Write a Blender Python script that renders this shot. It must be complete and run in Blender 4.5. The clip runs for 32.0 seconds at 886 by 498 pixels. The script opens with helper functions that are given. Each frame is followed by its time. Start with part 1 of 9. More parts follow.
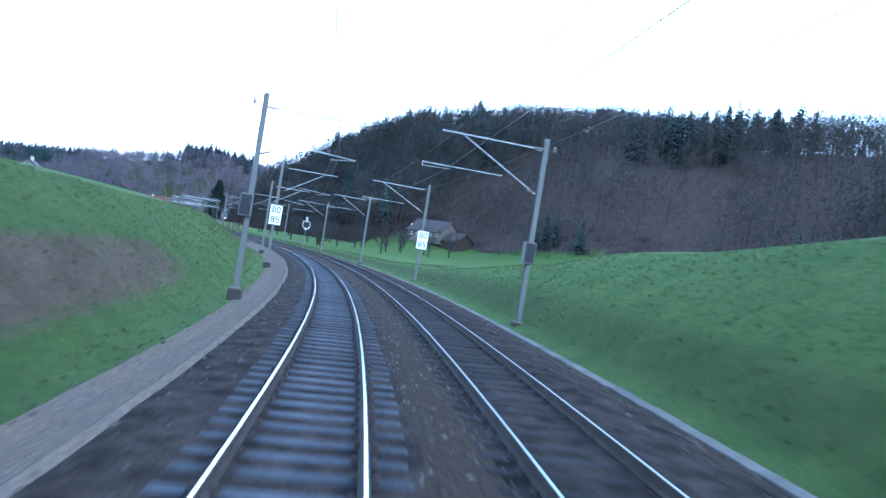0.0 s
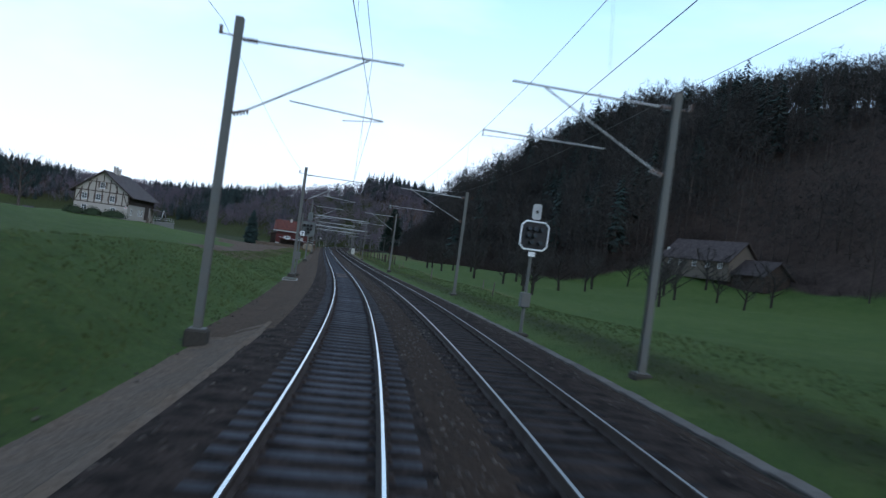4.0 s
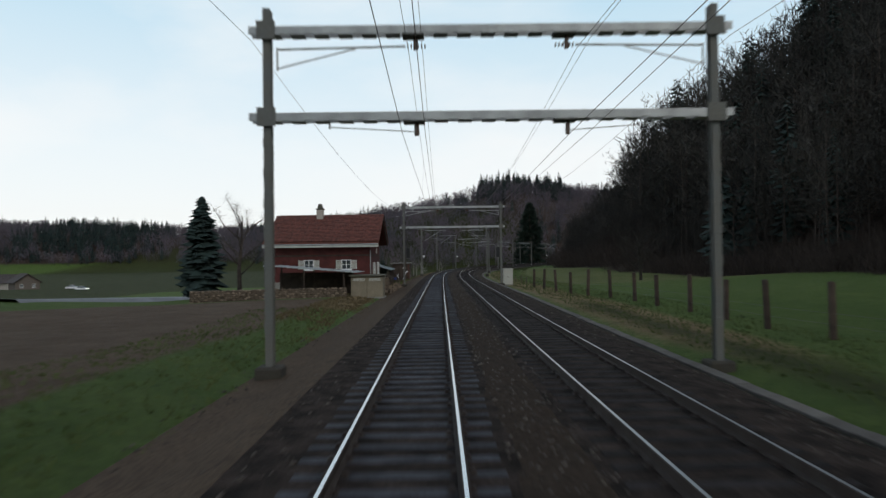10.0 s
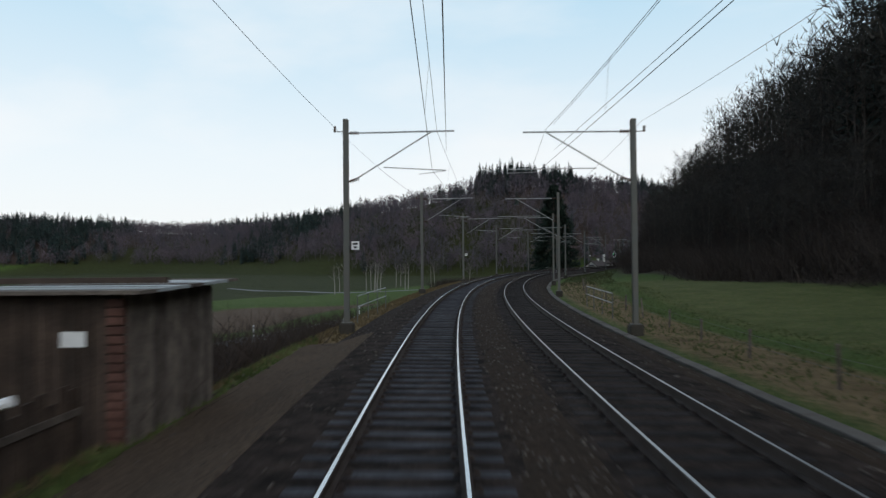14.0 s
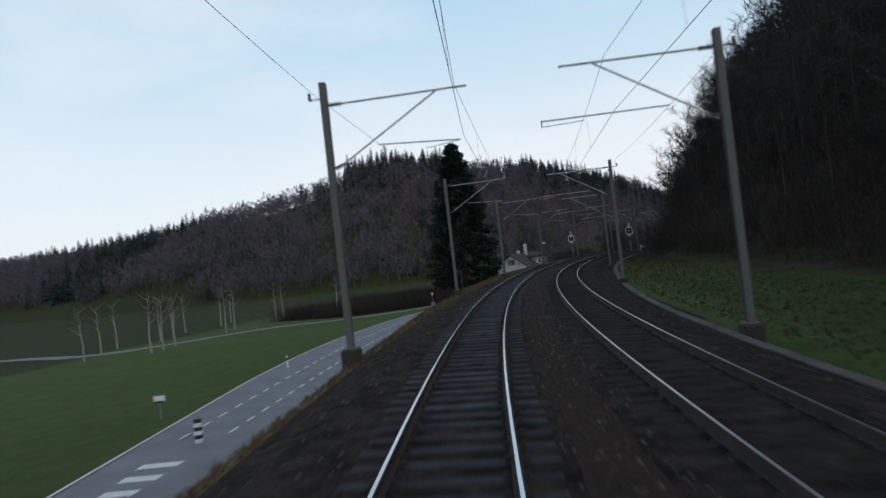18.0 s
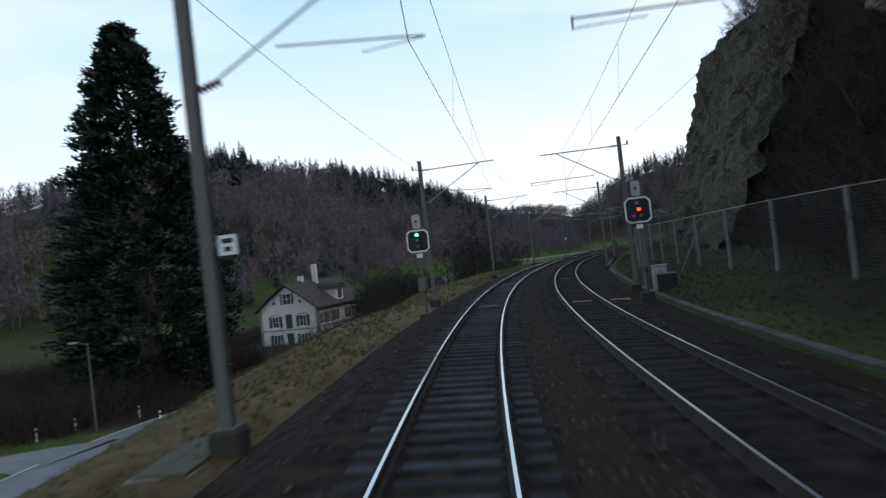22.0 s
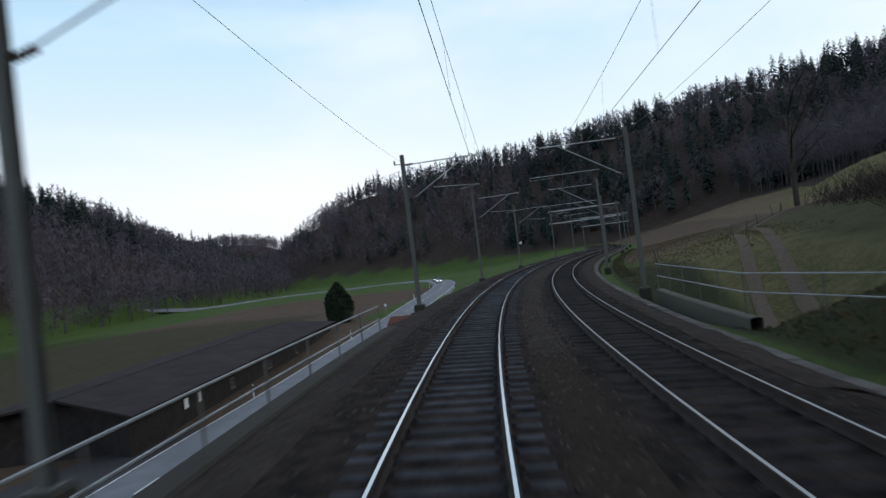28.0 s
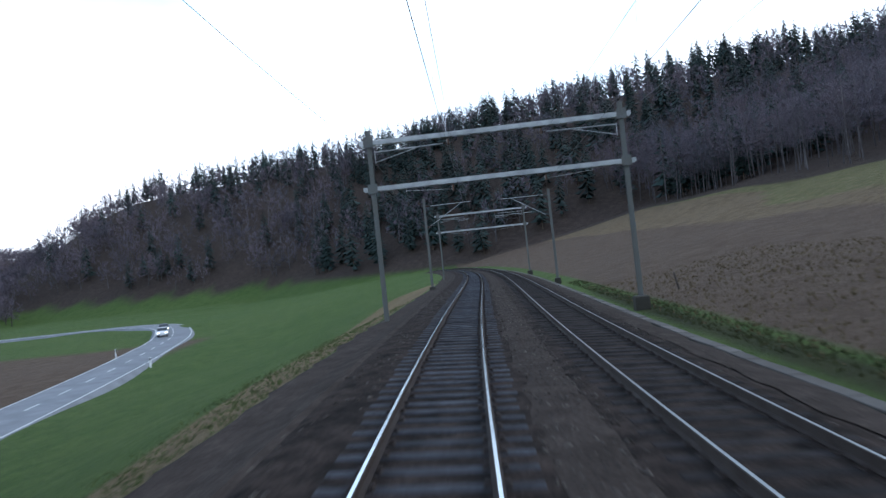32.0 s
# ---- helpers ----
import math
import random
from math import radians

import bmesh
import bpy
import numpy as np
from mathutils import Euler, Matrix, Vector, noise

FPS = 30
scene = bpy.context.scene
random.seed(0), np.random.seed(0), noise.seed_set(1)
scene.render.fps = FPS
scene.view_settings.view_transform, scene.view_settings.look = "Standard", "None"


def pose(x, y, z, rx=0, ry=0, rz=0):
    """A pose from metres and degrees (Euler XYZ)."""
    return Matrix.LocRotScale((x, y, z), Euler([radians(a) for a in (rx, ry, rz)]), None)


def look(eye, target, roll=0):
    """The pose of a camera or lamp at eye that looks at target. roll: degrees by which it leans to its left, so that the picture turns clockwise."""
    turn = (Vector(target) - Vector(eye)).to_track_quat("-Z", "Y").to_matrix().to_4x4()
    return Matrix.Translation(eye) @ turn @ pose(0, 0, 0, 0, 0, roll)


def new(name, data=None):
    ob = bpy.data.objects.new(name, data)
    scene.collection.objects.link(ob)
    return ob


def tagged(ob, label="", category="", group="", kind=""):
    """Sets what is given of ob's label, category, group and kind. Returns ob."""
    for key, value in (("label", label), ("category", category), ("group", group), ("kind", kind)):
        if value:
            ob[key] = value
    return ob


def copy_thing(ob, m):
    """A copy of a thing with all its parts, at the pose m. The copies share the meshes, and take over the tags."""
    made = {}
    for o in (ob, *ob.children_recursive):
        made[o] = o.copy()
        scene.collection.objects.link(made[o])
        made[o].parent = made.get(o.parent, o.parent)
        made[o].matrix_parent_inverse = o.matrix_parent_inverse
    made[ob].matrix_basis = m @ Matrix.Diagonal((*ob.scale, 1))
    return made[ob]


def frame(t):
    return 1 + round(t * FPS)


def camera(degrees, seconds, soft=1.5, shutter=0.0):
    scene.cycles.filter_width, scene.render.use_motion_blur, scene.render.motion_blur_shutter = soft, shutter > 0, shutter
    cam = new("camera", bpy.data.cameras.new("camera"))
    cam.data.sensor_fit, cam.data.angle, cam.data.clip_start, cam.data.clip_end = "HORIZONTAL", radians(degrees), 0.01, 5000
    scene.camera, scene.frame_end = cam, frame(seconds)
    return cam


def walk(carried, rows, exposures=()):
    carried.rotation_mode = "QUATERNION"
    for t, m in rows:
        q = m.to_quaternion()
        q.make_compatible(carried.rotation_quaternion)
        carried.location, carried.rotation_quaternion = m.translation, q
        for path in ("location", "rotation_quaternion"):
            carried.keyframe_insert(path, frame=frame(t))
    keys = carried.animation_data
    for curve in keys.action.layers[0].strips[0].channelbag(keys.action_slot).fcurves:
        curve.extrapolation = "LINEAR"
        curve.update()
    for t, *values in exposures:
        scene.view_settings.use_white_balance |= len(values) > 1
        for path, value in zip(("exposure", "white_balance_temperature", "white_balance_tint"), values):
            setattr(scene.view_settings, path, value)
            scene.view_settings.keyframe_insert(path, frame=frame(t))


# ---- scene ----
PATH = [
    (0.0, 0.44, 0.03, 2.333, 89.95, -9.14, -5.55), (0.5, 0.24, 11.63, 2.194, 90.12, -9.47, -3.58), (1.0, -0.35, 23.22, 2.057, 90.26, -9.55, -1.41),
    (1.5, -1.32, 34.78, 1.924, 90.33, -9.38, 0.53), (2.0, -2.66, 46.30, 1.791, 90.26, -9.03, 2.48), (2.5, -4.35, 57.77, 1.661, 90.35, -8.79, 4.22),
    (3.0, -6.41, 69.18, 1.532, 90.29, -8.46, 6.35), (3.5, -8.83, 80.52, 1.407, 90.41, -8.17, 8.28), (4.0, -11.61, 91.77, 1.284, 90.43, -7.73, 10.35),
    (4.5, -14.72, 102.92, 1.164, 90.45, -7.23, 12.33), (5.0, -18.13, 113.95, 1.049, 90.48, -6.64, 14.12), (5.5, -21.81, 124.88, 0.941, 90.52, -6.04, 15.67),
    (6.0, -25.68, 135.72, 0.840, 90.37, -4.71, 17.32), (6.5, -29.69, 146.49, 0.745, 90.40, -3.33, 18.59), (7.0, -33.75, 157.20, 0.658, 90.34, -1.73, 19.44),
    (7.5, -37.85, 167.88, 0.580, 90.54, -0.76, 19.88), (8.0, -41.94, 178.54, 0.509, 90.54, 0.15, 20.39), (8.5, -46.02, 189.20, 0.445, 90.68, 0.50, 20.43),
    (9.0, -50.09, 199.85, 0.388, 90.81, 0.84, 20.60), (9.5, -54.15, 210.51, 0.337, 90.77, 0.83, 20.38), (10.0, -58.22, 221.16, 0.294, 90.89, 0.75, 20.57),
    (10.5, -62.29, 231.81, 0.258, 90.94, 0.56, 20.49), (11.0, -66.35, 242.46, 0.229, 91.01, 0.34, 20.46), (11.5, -70.40, 253.11, 0.207, 91.04, 0.11, 20.36),
    (12.0, -74.45, 263.76, 0.193, 91.07, -0.13, 20.26), (12.5, -78.48, 274.42, 0.182, 90.90, -0.09, 20.10), (13.0, -82.49, 285.09, 0.178, 90.93, 0.14, 20.07),
    (13.5, -86.49, 295.78, 0.180, 90.90, 0.24, 20.07), (14.0, -90.44, 306.49, 0.189, 91.05, 0.51, 19.90), (14.5, -94.28, 317.24, 0.205, 90.95, 1.39, 19.57),
    (15.0, -97.95, 328.06, 0.229, 90.99, 2.26, 18.93), (15.5, -101.37, 338.96, 0.254, 91.01, 3.08, 17.96), (16.0, -104.49, 349.96, 0.279, 91.04, 3.90, 16.72),
    (16.5, -107.26, 361.06, 0.304, 91.07, 4.72, 15.35), (17.0, -109.66, 372.24, 0.329, 91.01, 5.32, 13.68), (17.5, -111.68, 383.50, 0.355, 90.97, 5.94, 11.71),
    (18.0, -113.33, 394.82, 0.382, 90.96, 6.42, 9.72), (18.5, -114.59, 406.19, 0.409, 90.88, 6.64, 7.65), (19.0, -115.47, 417.60, 0.436, 90.85, 6.77, 5.68),
    (19.5, -115.98, 429.03, 0.464, 90.86, 6.61, 3.72), (20.0, -116.11, 440.48, 0.491, 90.93, 6.74, 1.84), (20.5, -115.85, 451.93, 0.521, 90.93, 6.58, -0.15),
    (21.0, -115.19, 463.38, 0.553, 90.98, 6.42, -2.15), (21.5, -114.12, 474.81, 0.589, 90.98, 6.54, -4.02), (22.0, -112.65, 486.22, 0.628, 90.94, 6.67, -6.27),
    (22.5, -110.76, 497.57, 0.670, 90.86, 6.77, -8.23), (23.0, -108.48, 508.87, 0.717, 90.80, 6.87, -10.35), (23.5, -105.80, 520.10, 0.766, 90.94, 6.82, -12.37),
    (24.0, -102.74, 531.25, 0.820, 90.94, 6.66, -14.35), (24.5, -99.29, 542.30, 0.876, 91.01, 6.72, -16.33), (25.0, -95.46, 553.24, 0.936, 91.00, 6.70, -18.38),
    (25.5, -91.23, 564.05, 0.998, 91.01, 6.77, -20.47), (26.0, -86.61, 574.71, 1.063, 91.01, 6.94, -22.59), (26.5, -81.60, 585.21, 1.133, 91.02, 7.11, -24.75),
    (27.0, -76.19, 595.54, 1.207, 91.07, 7.14, -26.78), (27.5, -70.40, 605.67, 1.285, 91.12, 7.02, -28.79), (28.0, -64.24, 615.60, 1.368, 91.17, 6.90, -30.77),
    (28.5, -57.72, 625.32, 1.455, 91.26, 6.68, -32.61), (29.0, -50.85, 634.81, 1.546, 91.31, 6.49, -34.65), (29.5, -43.67, 644.07, 1.642, 91.34, 6.55, -36.54),
    (30.0, -36.17, 653.09, 1.742, 91.36, 6.60, -38.40), (30.5, -28.36, 661.86, 1.846, 91.41, 6.54, -40.39), (31.0, -20.28, 670.40, 1.950, 91.43, 6.44, -42.28),
    (31.5, -11.94, 678.70, 2.049, 91.23, 6.47, -44.00), (32.0, -3.39, 686.79, 2.144, 91.33, 6.09, -45.63),
]
cam = camera(67.86, 32.0, soft=1.4, shutter=0.3)
walk(cam, [(t, pose(x, y, z, a, b, c)) for t, x, y, z, a, b, c in PATH],
     exposures=[(0.0, 2.25, 4600, 8), (1.0, 2.0, 4750, 8), (1.8, 1.5, 4950, 8), (3.0, 0.8, 5200, 9), (6.0, 0.0, 6300, 9), (7.0, 0.0, 6500, 9), (9.0, 0.0, 6900, 10), (12.0, 0.0, 6900, 10),
                (13.0, 0.3, 7000, 10), (13.7, 0.0, 6800, 10), (16.5, 0.0, 6700, 10), (18.0, -0.1, 6500, 10), (20.0, 0.2, 6450, 11), (24.0, 0.2, 6450, 11), (27.0, 0.1, 6500, 11), (30.0, 0.25, 6050, 12), (32.0, 1.0, 5900, 12)])

# ---- sky and sun ----
SUN_UP, SUN_TURN = radians(34), radians(-128)
world = bpy.data.worlds.new("world")
scene.world = world
world.use_nodes = True
wn, wl = world.node_tree.nodes, world.node_tree.links
sky = wn.new("ShaderNodeTexSky")
sky.sky_type, sky.sun_disc = "NISHITA", False
sky.sun_elevation, sky.sun_rotation = SUN_UP, -SUN_TURN
sky.air_density, sky.dust_density, sky.ozone_density = 1.0, 2.0, 1.0
wco = wn.new("ShaderNodeTexCoord")
wsep = wn.new("ShaderNodeSeparateXYZ")
wl.new(wco.outputs["Generated"], wsep.inputs[0])
haze = wn.new("ShaderNodeValToRGB")
for k, (pos, col) in enumerate(((0.0, (0.93, 0.96, 1.0)), (0.16, (0.82, 0.92, 1.0)), (0.36, (0.53, 0.77, 0.95)), (0.62, (0.17, 0.27, 0.42)), (1.0, (0.075, 0.13, 0.23)))):
    e = haze.color_ramp.elements[k] if k < 2 else haze.color_ramp.elements.new(pos)
    e.position, e.color = pos, (*col, 1)
wl.new(wsep.outputs["Z"], haze.inputs["Fac"])
hmul = wn.new("ShaderNodeMixRGB")
hmul.blend_type, hmul.inputs["Fac"].default_value = "MULTIPLY", 1.0
hmul.inputs["Color2"].default_value = (11.5, 11.5, 11.5, 1)
wl.new(haze.outputs["Color"], hmul.inputs["Color1"])
wmap = wn.new("ShaderNodeMapping")
wmap.inputs["Scale"].default_value = (1.0, 2.4, 4.0)
wmap.inputs["Rotation"].default_value = (0.0, 0.25, 0.5)
wl.new(wco.outputs["Generated"], wmap.inputs["Vector"])
cloud = wn.new("ShaderNodeTexNoise")
cloud.inputs["Scale"].default_value, cloud.inputs["Detail"].default_value, cloud.inputs["Roughness"].default_value = 1.3, 7, 0.5
wl.new(wmap.outputs["Vector"], cloud.inputs["Vector"])
cramp = wn.new("ShaderNodeValToRGB")
cramp.color_ramp.elements[0].position, cramp.color_ramp.elements[1].position = 0.46, 0.7
cramp.color_ramp.elements[0].color, cramp.color_ramp.elements[1].color = (0, 0, 0, 1), (0.65, 0.65, 0.65, 1)
wl.new(cloud.outputs["Fac"], cramp.inputs["Fac"])
wmix = wn.new("ShaderNodeMixRGB")
wmix.inputs["Fac"].default_value = 0.86
wl.new(sky.outputs["Color"], wmix.inputs["Color1"])
wl.new(hmul.outputs["Color"], wmix.inputs["Color2"])
cmix = wn.new("ShaderNodeMixRGB")
cmix.blend_type = "SCREEN"
wl.new(cramp.outputs["Color"], cmix.inputs["Fac"])
cmix.blend_type = "MIX"
cmix.inputs["Color2"].default_value = (10.2, 10.4, 10.8, 1)
wl.new(wmix.outputs["Color"], cmix.inputs["Color1"])
wl.new(cmix.outputs["Color"], wn["Background"].inputs["Color"])
wn["Background"].inputs["Strength"].default_value = 0.095
sun_data = bpy.data.lights.new("sun", "SUN")
sun_data.energy, sun_data.angle, sun_data.color = 0.7, radians(35), (1.0, 0.95, 0.88)
sun = new("sun", sun_data)
sun.matrix_basis = look(Vector((-math.sin(SUN_TURN), math.cos(SUN_TURN), math.tan(SUN_UP))) * 90, (0, 0, 0))


# ---- materials ----
def mat(name, color, rough=0.8, metal=0.0, spread=0.25, scale=4.0, bump=0.3, fine=40.0, tint=None, island=0.0, spec=0.3):
    """A surface with grain at two scales; tint: a second colour that patches take."""
    m = bpy.data.materials.new(name)
    m.use_nodes = True
    n, l = m.node_tree.nodes, m.node_tree.links
    b = n["Principled BSDF"]
    b.inputs["Roughness"].default_value, b.inputs["Metallic"].default_value = rough, metal
    b.inputs["Specular IOR Level"].default_value = spec
    co = n.new("ShaderNodeTexCoord")
    big, small = n.new("ShaderNodeTexNoise"), n.new("ShaderNodeTexNoise")
    for tex, sc, det in ((big, scale, 5), (small, fine, 4)):
        tex.inputs["Scale"].default_value, tex.inputs["Detail"].default_value = sc, det
        l.new(co.outputs["Object"], tex.inputs["Vector"])
    lo = tuple(c * (1 - spread) for c in color) + (1,)
    hi = tuple(min(1, c * (1 + spread)) for c in color) + (1,)
    r1 = n.new("ShaderNodeValToRGB")
    r1.color_ramp.elements[0].position, r1.color_ramp.elements[1].position = 0.3, 0.7
    r1.color_ramp.elements[0].color, r1.color_ramp.elements[1].color = lo, (tuple(tint) + (1,) if tint else hi)
    l.new(big.outputs["Fac"], r1.inputs["Fac"])
    mx = n.new("ShaderNodeMixRGB")
    mx.blend_type = "OVERLAY"
    mx.inputs["Fac"].default_value = min(1, spread * 1.6)
    l.new(r1.outputs["Color"], mx.inputs["Color1"])
    l.new(small.outputs["Fac"], mx.inputs["Color2"])
    out = mx.outputs["Color"]
    if island:
        info = n.new("ShaderNodeNewGeometry")
        oi = n.new("ShaderNodeObjectInfo")
        ad = n.new("ShaderNodeMath")
        ad.operation = "ADD"
        l.new(info.outputs["Random Per Island"], ad.inputs[0])
        l.new(oi.outputs["Random"], ad.inputs[1])
        fr = n.new("ShaderNodeMath")
        fr.operation = "FRACT"
        l.new(ad.outputs[0], fr.inputs[0])
        mr = n.new("ShaderNodeMapRange")
        mr.inputs["To Min"].default_value, mr.inputs["To Max"].default_value = 1 - island, 1 + island
        l.new(fr.outputs[0], mr.inputs["Value"])
        hs = n.new("ShaderNodeHueSaturation")
        l.new(mr.outputs["Result"], hs.inputs["Value"])
        l.new(out, hs.inputs["Color"])
        out = hs.outputs["Color"]
    l.new(out, b.inputs["Base Color"])
    if bump:
        bp = n.new("ShaderNodeBump")
        bp.inputs["Strength"].default_value, bp.inputs["Distance"].default_value = bump, 0.6 / fine
        l.new(small.outputs["Fac"], bp.inputs["Height"])
        l.new(bp.outputs["Normal"], b.inputs["Normal"])
    return m


def glass_mat(name, color=(0.05, 0.06, 0.07)):
    m = mat(name, color, rough=0.08, spread=0.1, bump=0.0, spec=0.6)
    return m


def glow_mat(name, color, power):
    m = mat(name, color, rough=0.4, spread=0.05, bump=0.0)
    b = m.node_tree.nodes["Principled BSDF"]
    b.inputs["Emission Color"].default_value = tuple(color) + (1,)
    b.inputs["Emission Strength"].default_value = power
    return m


STEEL_TOP = mat("rail_running_face", (0.62, 0.64, 0.66), rough=0.22, metal=1.0, spread=0.06, scale=0.6, bump=0.02)
STEEL_RUST = mat("rusty_rail_steel", (0.045, 0.03, 0.024), rough=0.85, spread=0.35, scale=3, tint=(0.05, 0.04, 0.035))
SLEEPER = mat("weathered_sleeper", (0.04, 0.042, 0.049), rough=0.85, spread=0.45, scale=2.5, fine=30, bump=0.4, island=0.3, spec=0.2)
BALLAST = mat("dark_track_ballast", (0.03, 0.0245, 0.022), rough=0.95, spread=0.7, scale=2.2, fine=16, bump=1.0, tint=(0.05, 0.038, 0.032), spec=0.06)
CINDER = mat("grey_gravel_path", (0.3, 0.25, 0.2), rough=0.95, spread=0.6, scale=0.9, fine=12, bump=1.0, tint=(0.14, 0.105, 0.075), spec=0.06)
STONE = mat("ballast_stone", (0.08, 0.07, 0.062), rough=0.9, spread=0.4, scale=8, fine=60, island=0.5, spec=0.06)
GALV = mat("galvanised_steel", (0.36, 0.37, 0.37), rough=0.55, metal=0.6, spread=0.2, scale=2.0, bump=0.1)
GALV_OLD = mat("old_painted_steel", (0.19, 0.2, 0.195), rough=0.7, metal=0.3, spread=0.3, scale=2.0, bump=0.15, tint=(0.14, 0.135, 0.12))
WIRE = mat("oxidised_copper_wire", (0.12, 0.11, 0.11), rough=0.6, metal=0.4, spread=0.1, bump=0)
CONCRETE = mat("weathered_concrete", (0.34, 0.33, 0.31), rough=0.9, spread=0.25, scale=1.5, fine=30, bump=0.4, tint=(0.22, 0.21, 0.19))
DARK_CONC = mat("mossy_concrete", (0.16, 0.15, 0.13), rough=0.95, spread=0.35, scale=2, fine=30, bump=0.5, tint=(0.1, 0.1, 0.07))
INSUL = mat("brown_porcelain", (0.08, 0.045, 0.03), rough=0.25, spread=0.1, bump=0, spec=0.5)
WHITE = mat("white_enamel", (0.78, 0.79, 0.79), rough=0.45, spread=0.06, scale=3, bump=0.05)
BLACK = mat("black_enamel", (0.02, 0.02, 0.022), rough=0.5, spread=0.2, bump=0.05)
ASPHALT = mat("road_asphalt", (0.19, 0.2, 0.215), rough=0.8, spread=0.15, scale=0.5, fine=60, bump=0.3)
PAINT_W = mat("worn_road_paint", (0.72, 0.72, 0.7), rough=0.7, spread=0.15, scale=3, bump=0.1)
BROWN_GRAVEL = mat("brown_dirty_gravel", (0.2, 0.142, 0.104), rough=0.95, spread=0.8, scale=1.6, fine=12, bump=1.0, tint=(0.034, 0.026, 0.02), spec=0.06)
PALE_GRAVEL = mat("pale_brown_gravel", (0.17, 0.135, 0.112), rough=0.95, spread=0.8, scale=1.6, fine=12, bump=1.0, tint=(0.06, 0.048, 0.041), spec=0.06)
STEEL_DULL = mat("dull_running_face", (0.3, 0.29, 0.29), rough=0.3, metal=1.0, spread=0.1, scale=0.6, bump=0.02)
SLEEPER_BROWN = mat("dark_brown_sleeper", (0.021, 0.0185, 0.0185), rough=0.9, spread=0.4, scale=2.5, fine=30, bump=0.4, island=0.3, spec=0.12)


# ---- line of the railway ----
CURVE = [2.98, 2.92, 2.86, 2.75, 2.74, 2.76, 2.57, 2, 1.02, 0.197, -0.104, -0.0529, 0.0162, -0.0372, -0.0689, -0.0376, -0.134, -0.761, -1.81, -2.63, -2.96, -2.97, -2.9, -2.87, -2.95, -3.1, -3.11, -3.03, -2.96, -2.97, -3.06, -3.15, -3.16, -3.07, -2.94, -2.87, -2.76, -2.4, -1.7, -0.8, 0.0568, 0.764, 1.32, 1.76, 1.9, 1.9, 1.9, 1.9, 1.9, 1.9, 1.9, 1.9]  # curvature per km every 20 m from -20 m
CANT = [0.0293, 0.0415, 0.0242, -0.00742, -0.00458, 0.0113, -0.0168, -0.0379, -0.0438, -0.0441, -0.0355, -0.0448, -0.0536, -0.0576, -0.0529, -0.0373, -0.019, -0.000534]  # radians every 60 m
GRADE = [-1.26, -1.02, -0.415, 0.238, 0.246, 0.533, 0.907, 0.555, 0.51]  # percent every 120 m
GAP = [3.49, 3.43, 3.67, 3.78, 3.8, 3.97, 3.97, 3.95, 4.01, 3.94, 4.03, 4.01, 4]  # track spacing every 80 m
LIFT = [0.0469, 0.00913, 0.0449, 0.0568, 0.0102, 0.0355, 0.102, 0.0809, 0.0564, 0.0022, 0.0385, 0.0265, 0.0212]
SG = np.arange(-80.0, 2001.0, 1.0)
_k = np.interp(SG, np.arange(len(CURVE)) * 20.0 - 20, np.array(CURVE) * 1e-3)
_k[SG > 930] = 0.0
_th = np.concatenate([[0.0], np.cumsum((_k[1:] + _k[:-1]) / 2)])
_th -= np.interp(0.0, SG, _th)
_g = np.interp(SG, np.arange(len(GRADE)) * 120.0 - 20, np.array(GRADE) * 1e-2)
_g[SG > 900] = 0.0
_c = np.interp(SG, np.arange(len(CANT)) * 60.0 - 20, np.array(CANT))


def _sum(d):
    a = np.concatenate([[0.0], np.cumsum((d[1:] + d[:-1]) / 2)])
    return a - np.interp(0.0, SG, a)


_x, _y, _z = _sum(-np.sin(_th)), _sum(np.cos(_th)), _sum(_g)
DKN = np.arange(len(GAP)) * 80.0 - 20


def line(s):
    """Place, heading and cant of the left track's centre at s metres."""
    return np.interp(s, SG, _x), np.interp(s, SG, _y), np.interp(s, SG, _z), np.interp(s, SG, _th), np.interp(s, SG, _c)


def gap(s):
    return np.interp(s, DKN, GAP)


def tw(s, lat, dz=0.0):
    """World place at s along the line, lat metres to its right, dz over the rails."""
    x, y, z, th, c = line(s)
    return Vector((float(x + lat * np.cos(th)), float(y + lat * np.sin(th)), float(z + dz)))


def tz(s):
    return float(np.interp(s, SG, _th))


def to_line(px, py):
    """s and lat of many points."""
    sub = slice(0, None, 4)
    out_s, out_l = [], []
    for i in range(0, len(px), 4000):
        a, b = px[i:i + 4000, None], py[i:i + 4000, None]
        k = np.argmin((a - _x[None, sub]) ** 2 + (b - _y[None, sub]) ** 2, axis=1) * 4
        dx, dy = px[i:i + 4000] - _x[k], py[i:i + 4000] - _y[k]
        out_s.append(SG[k] - dx * np.sin(_th[k]) + dy * np.cos(_th[k]))
        out_l.append(dx * np.cos(_th[k]) + dy * np.sin(_th[k]))
    return np.concatenate(out_s), np.concatenate(out_l)


# ---- shape of the land: cross sections along the line, and wooded ridges ----
SECTIONS = {-1: [], 1: []}


def section(side, s, *pairs):
    SECTIONS[side].append((s, [abs(a) for a in pairs[0::2]], list(pairs[1::2])))


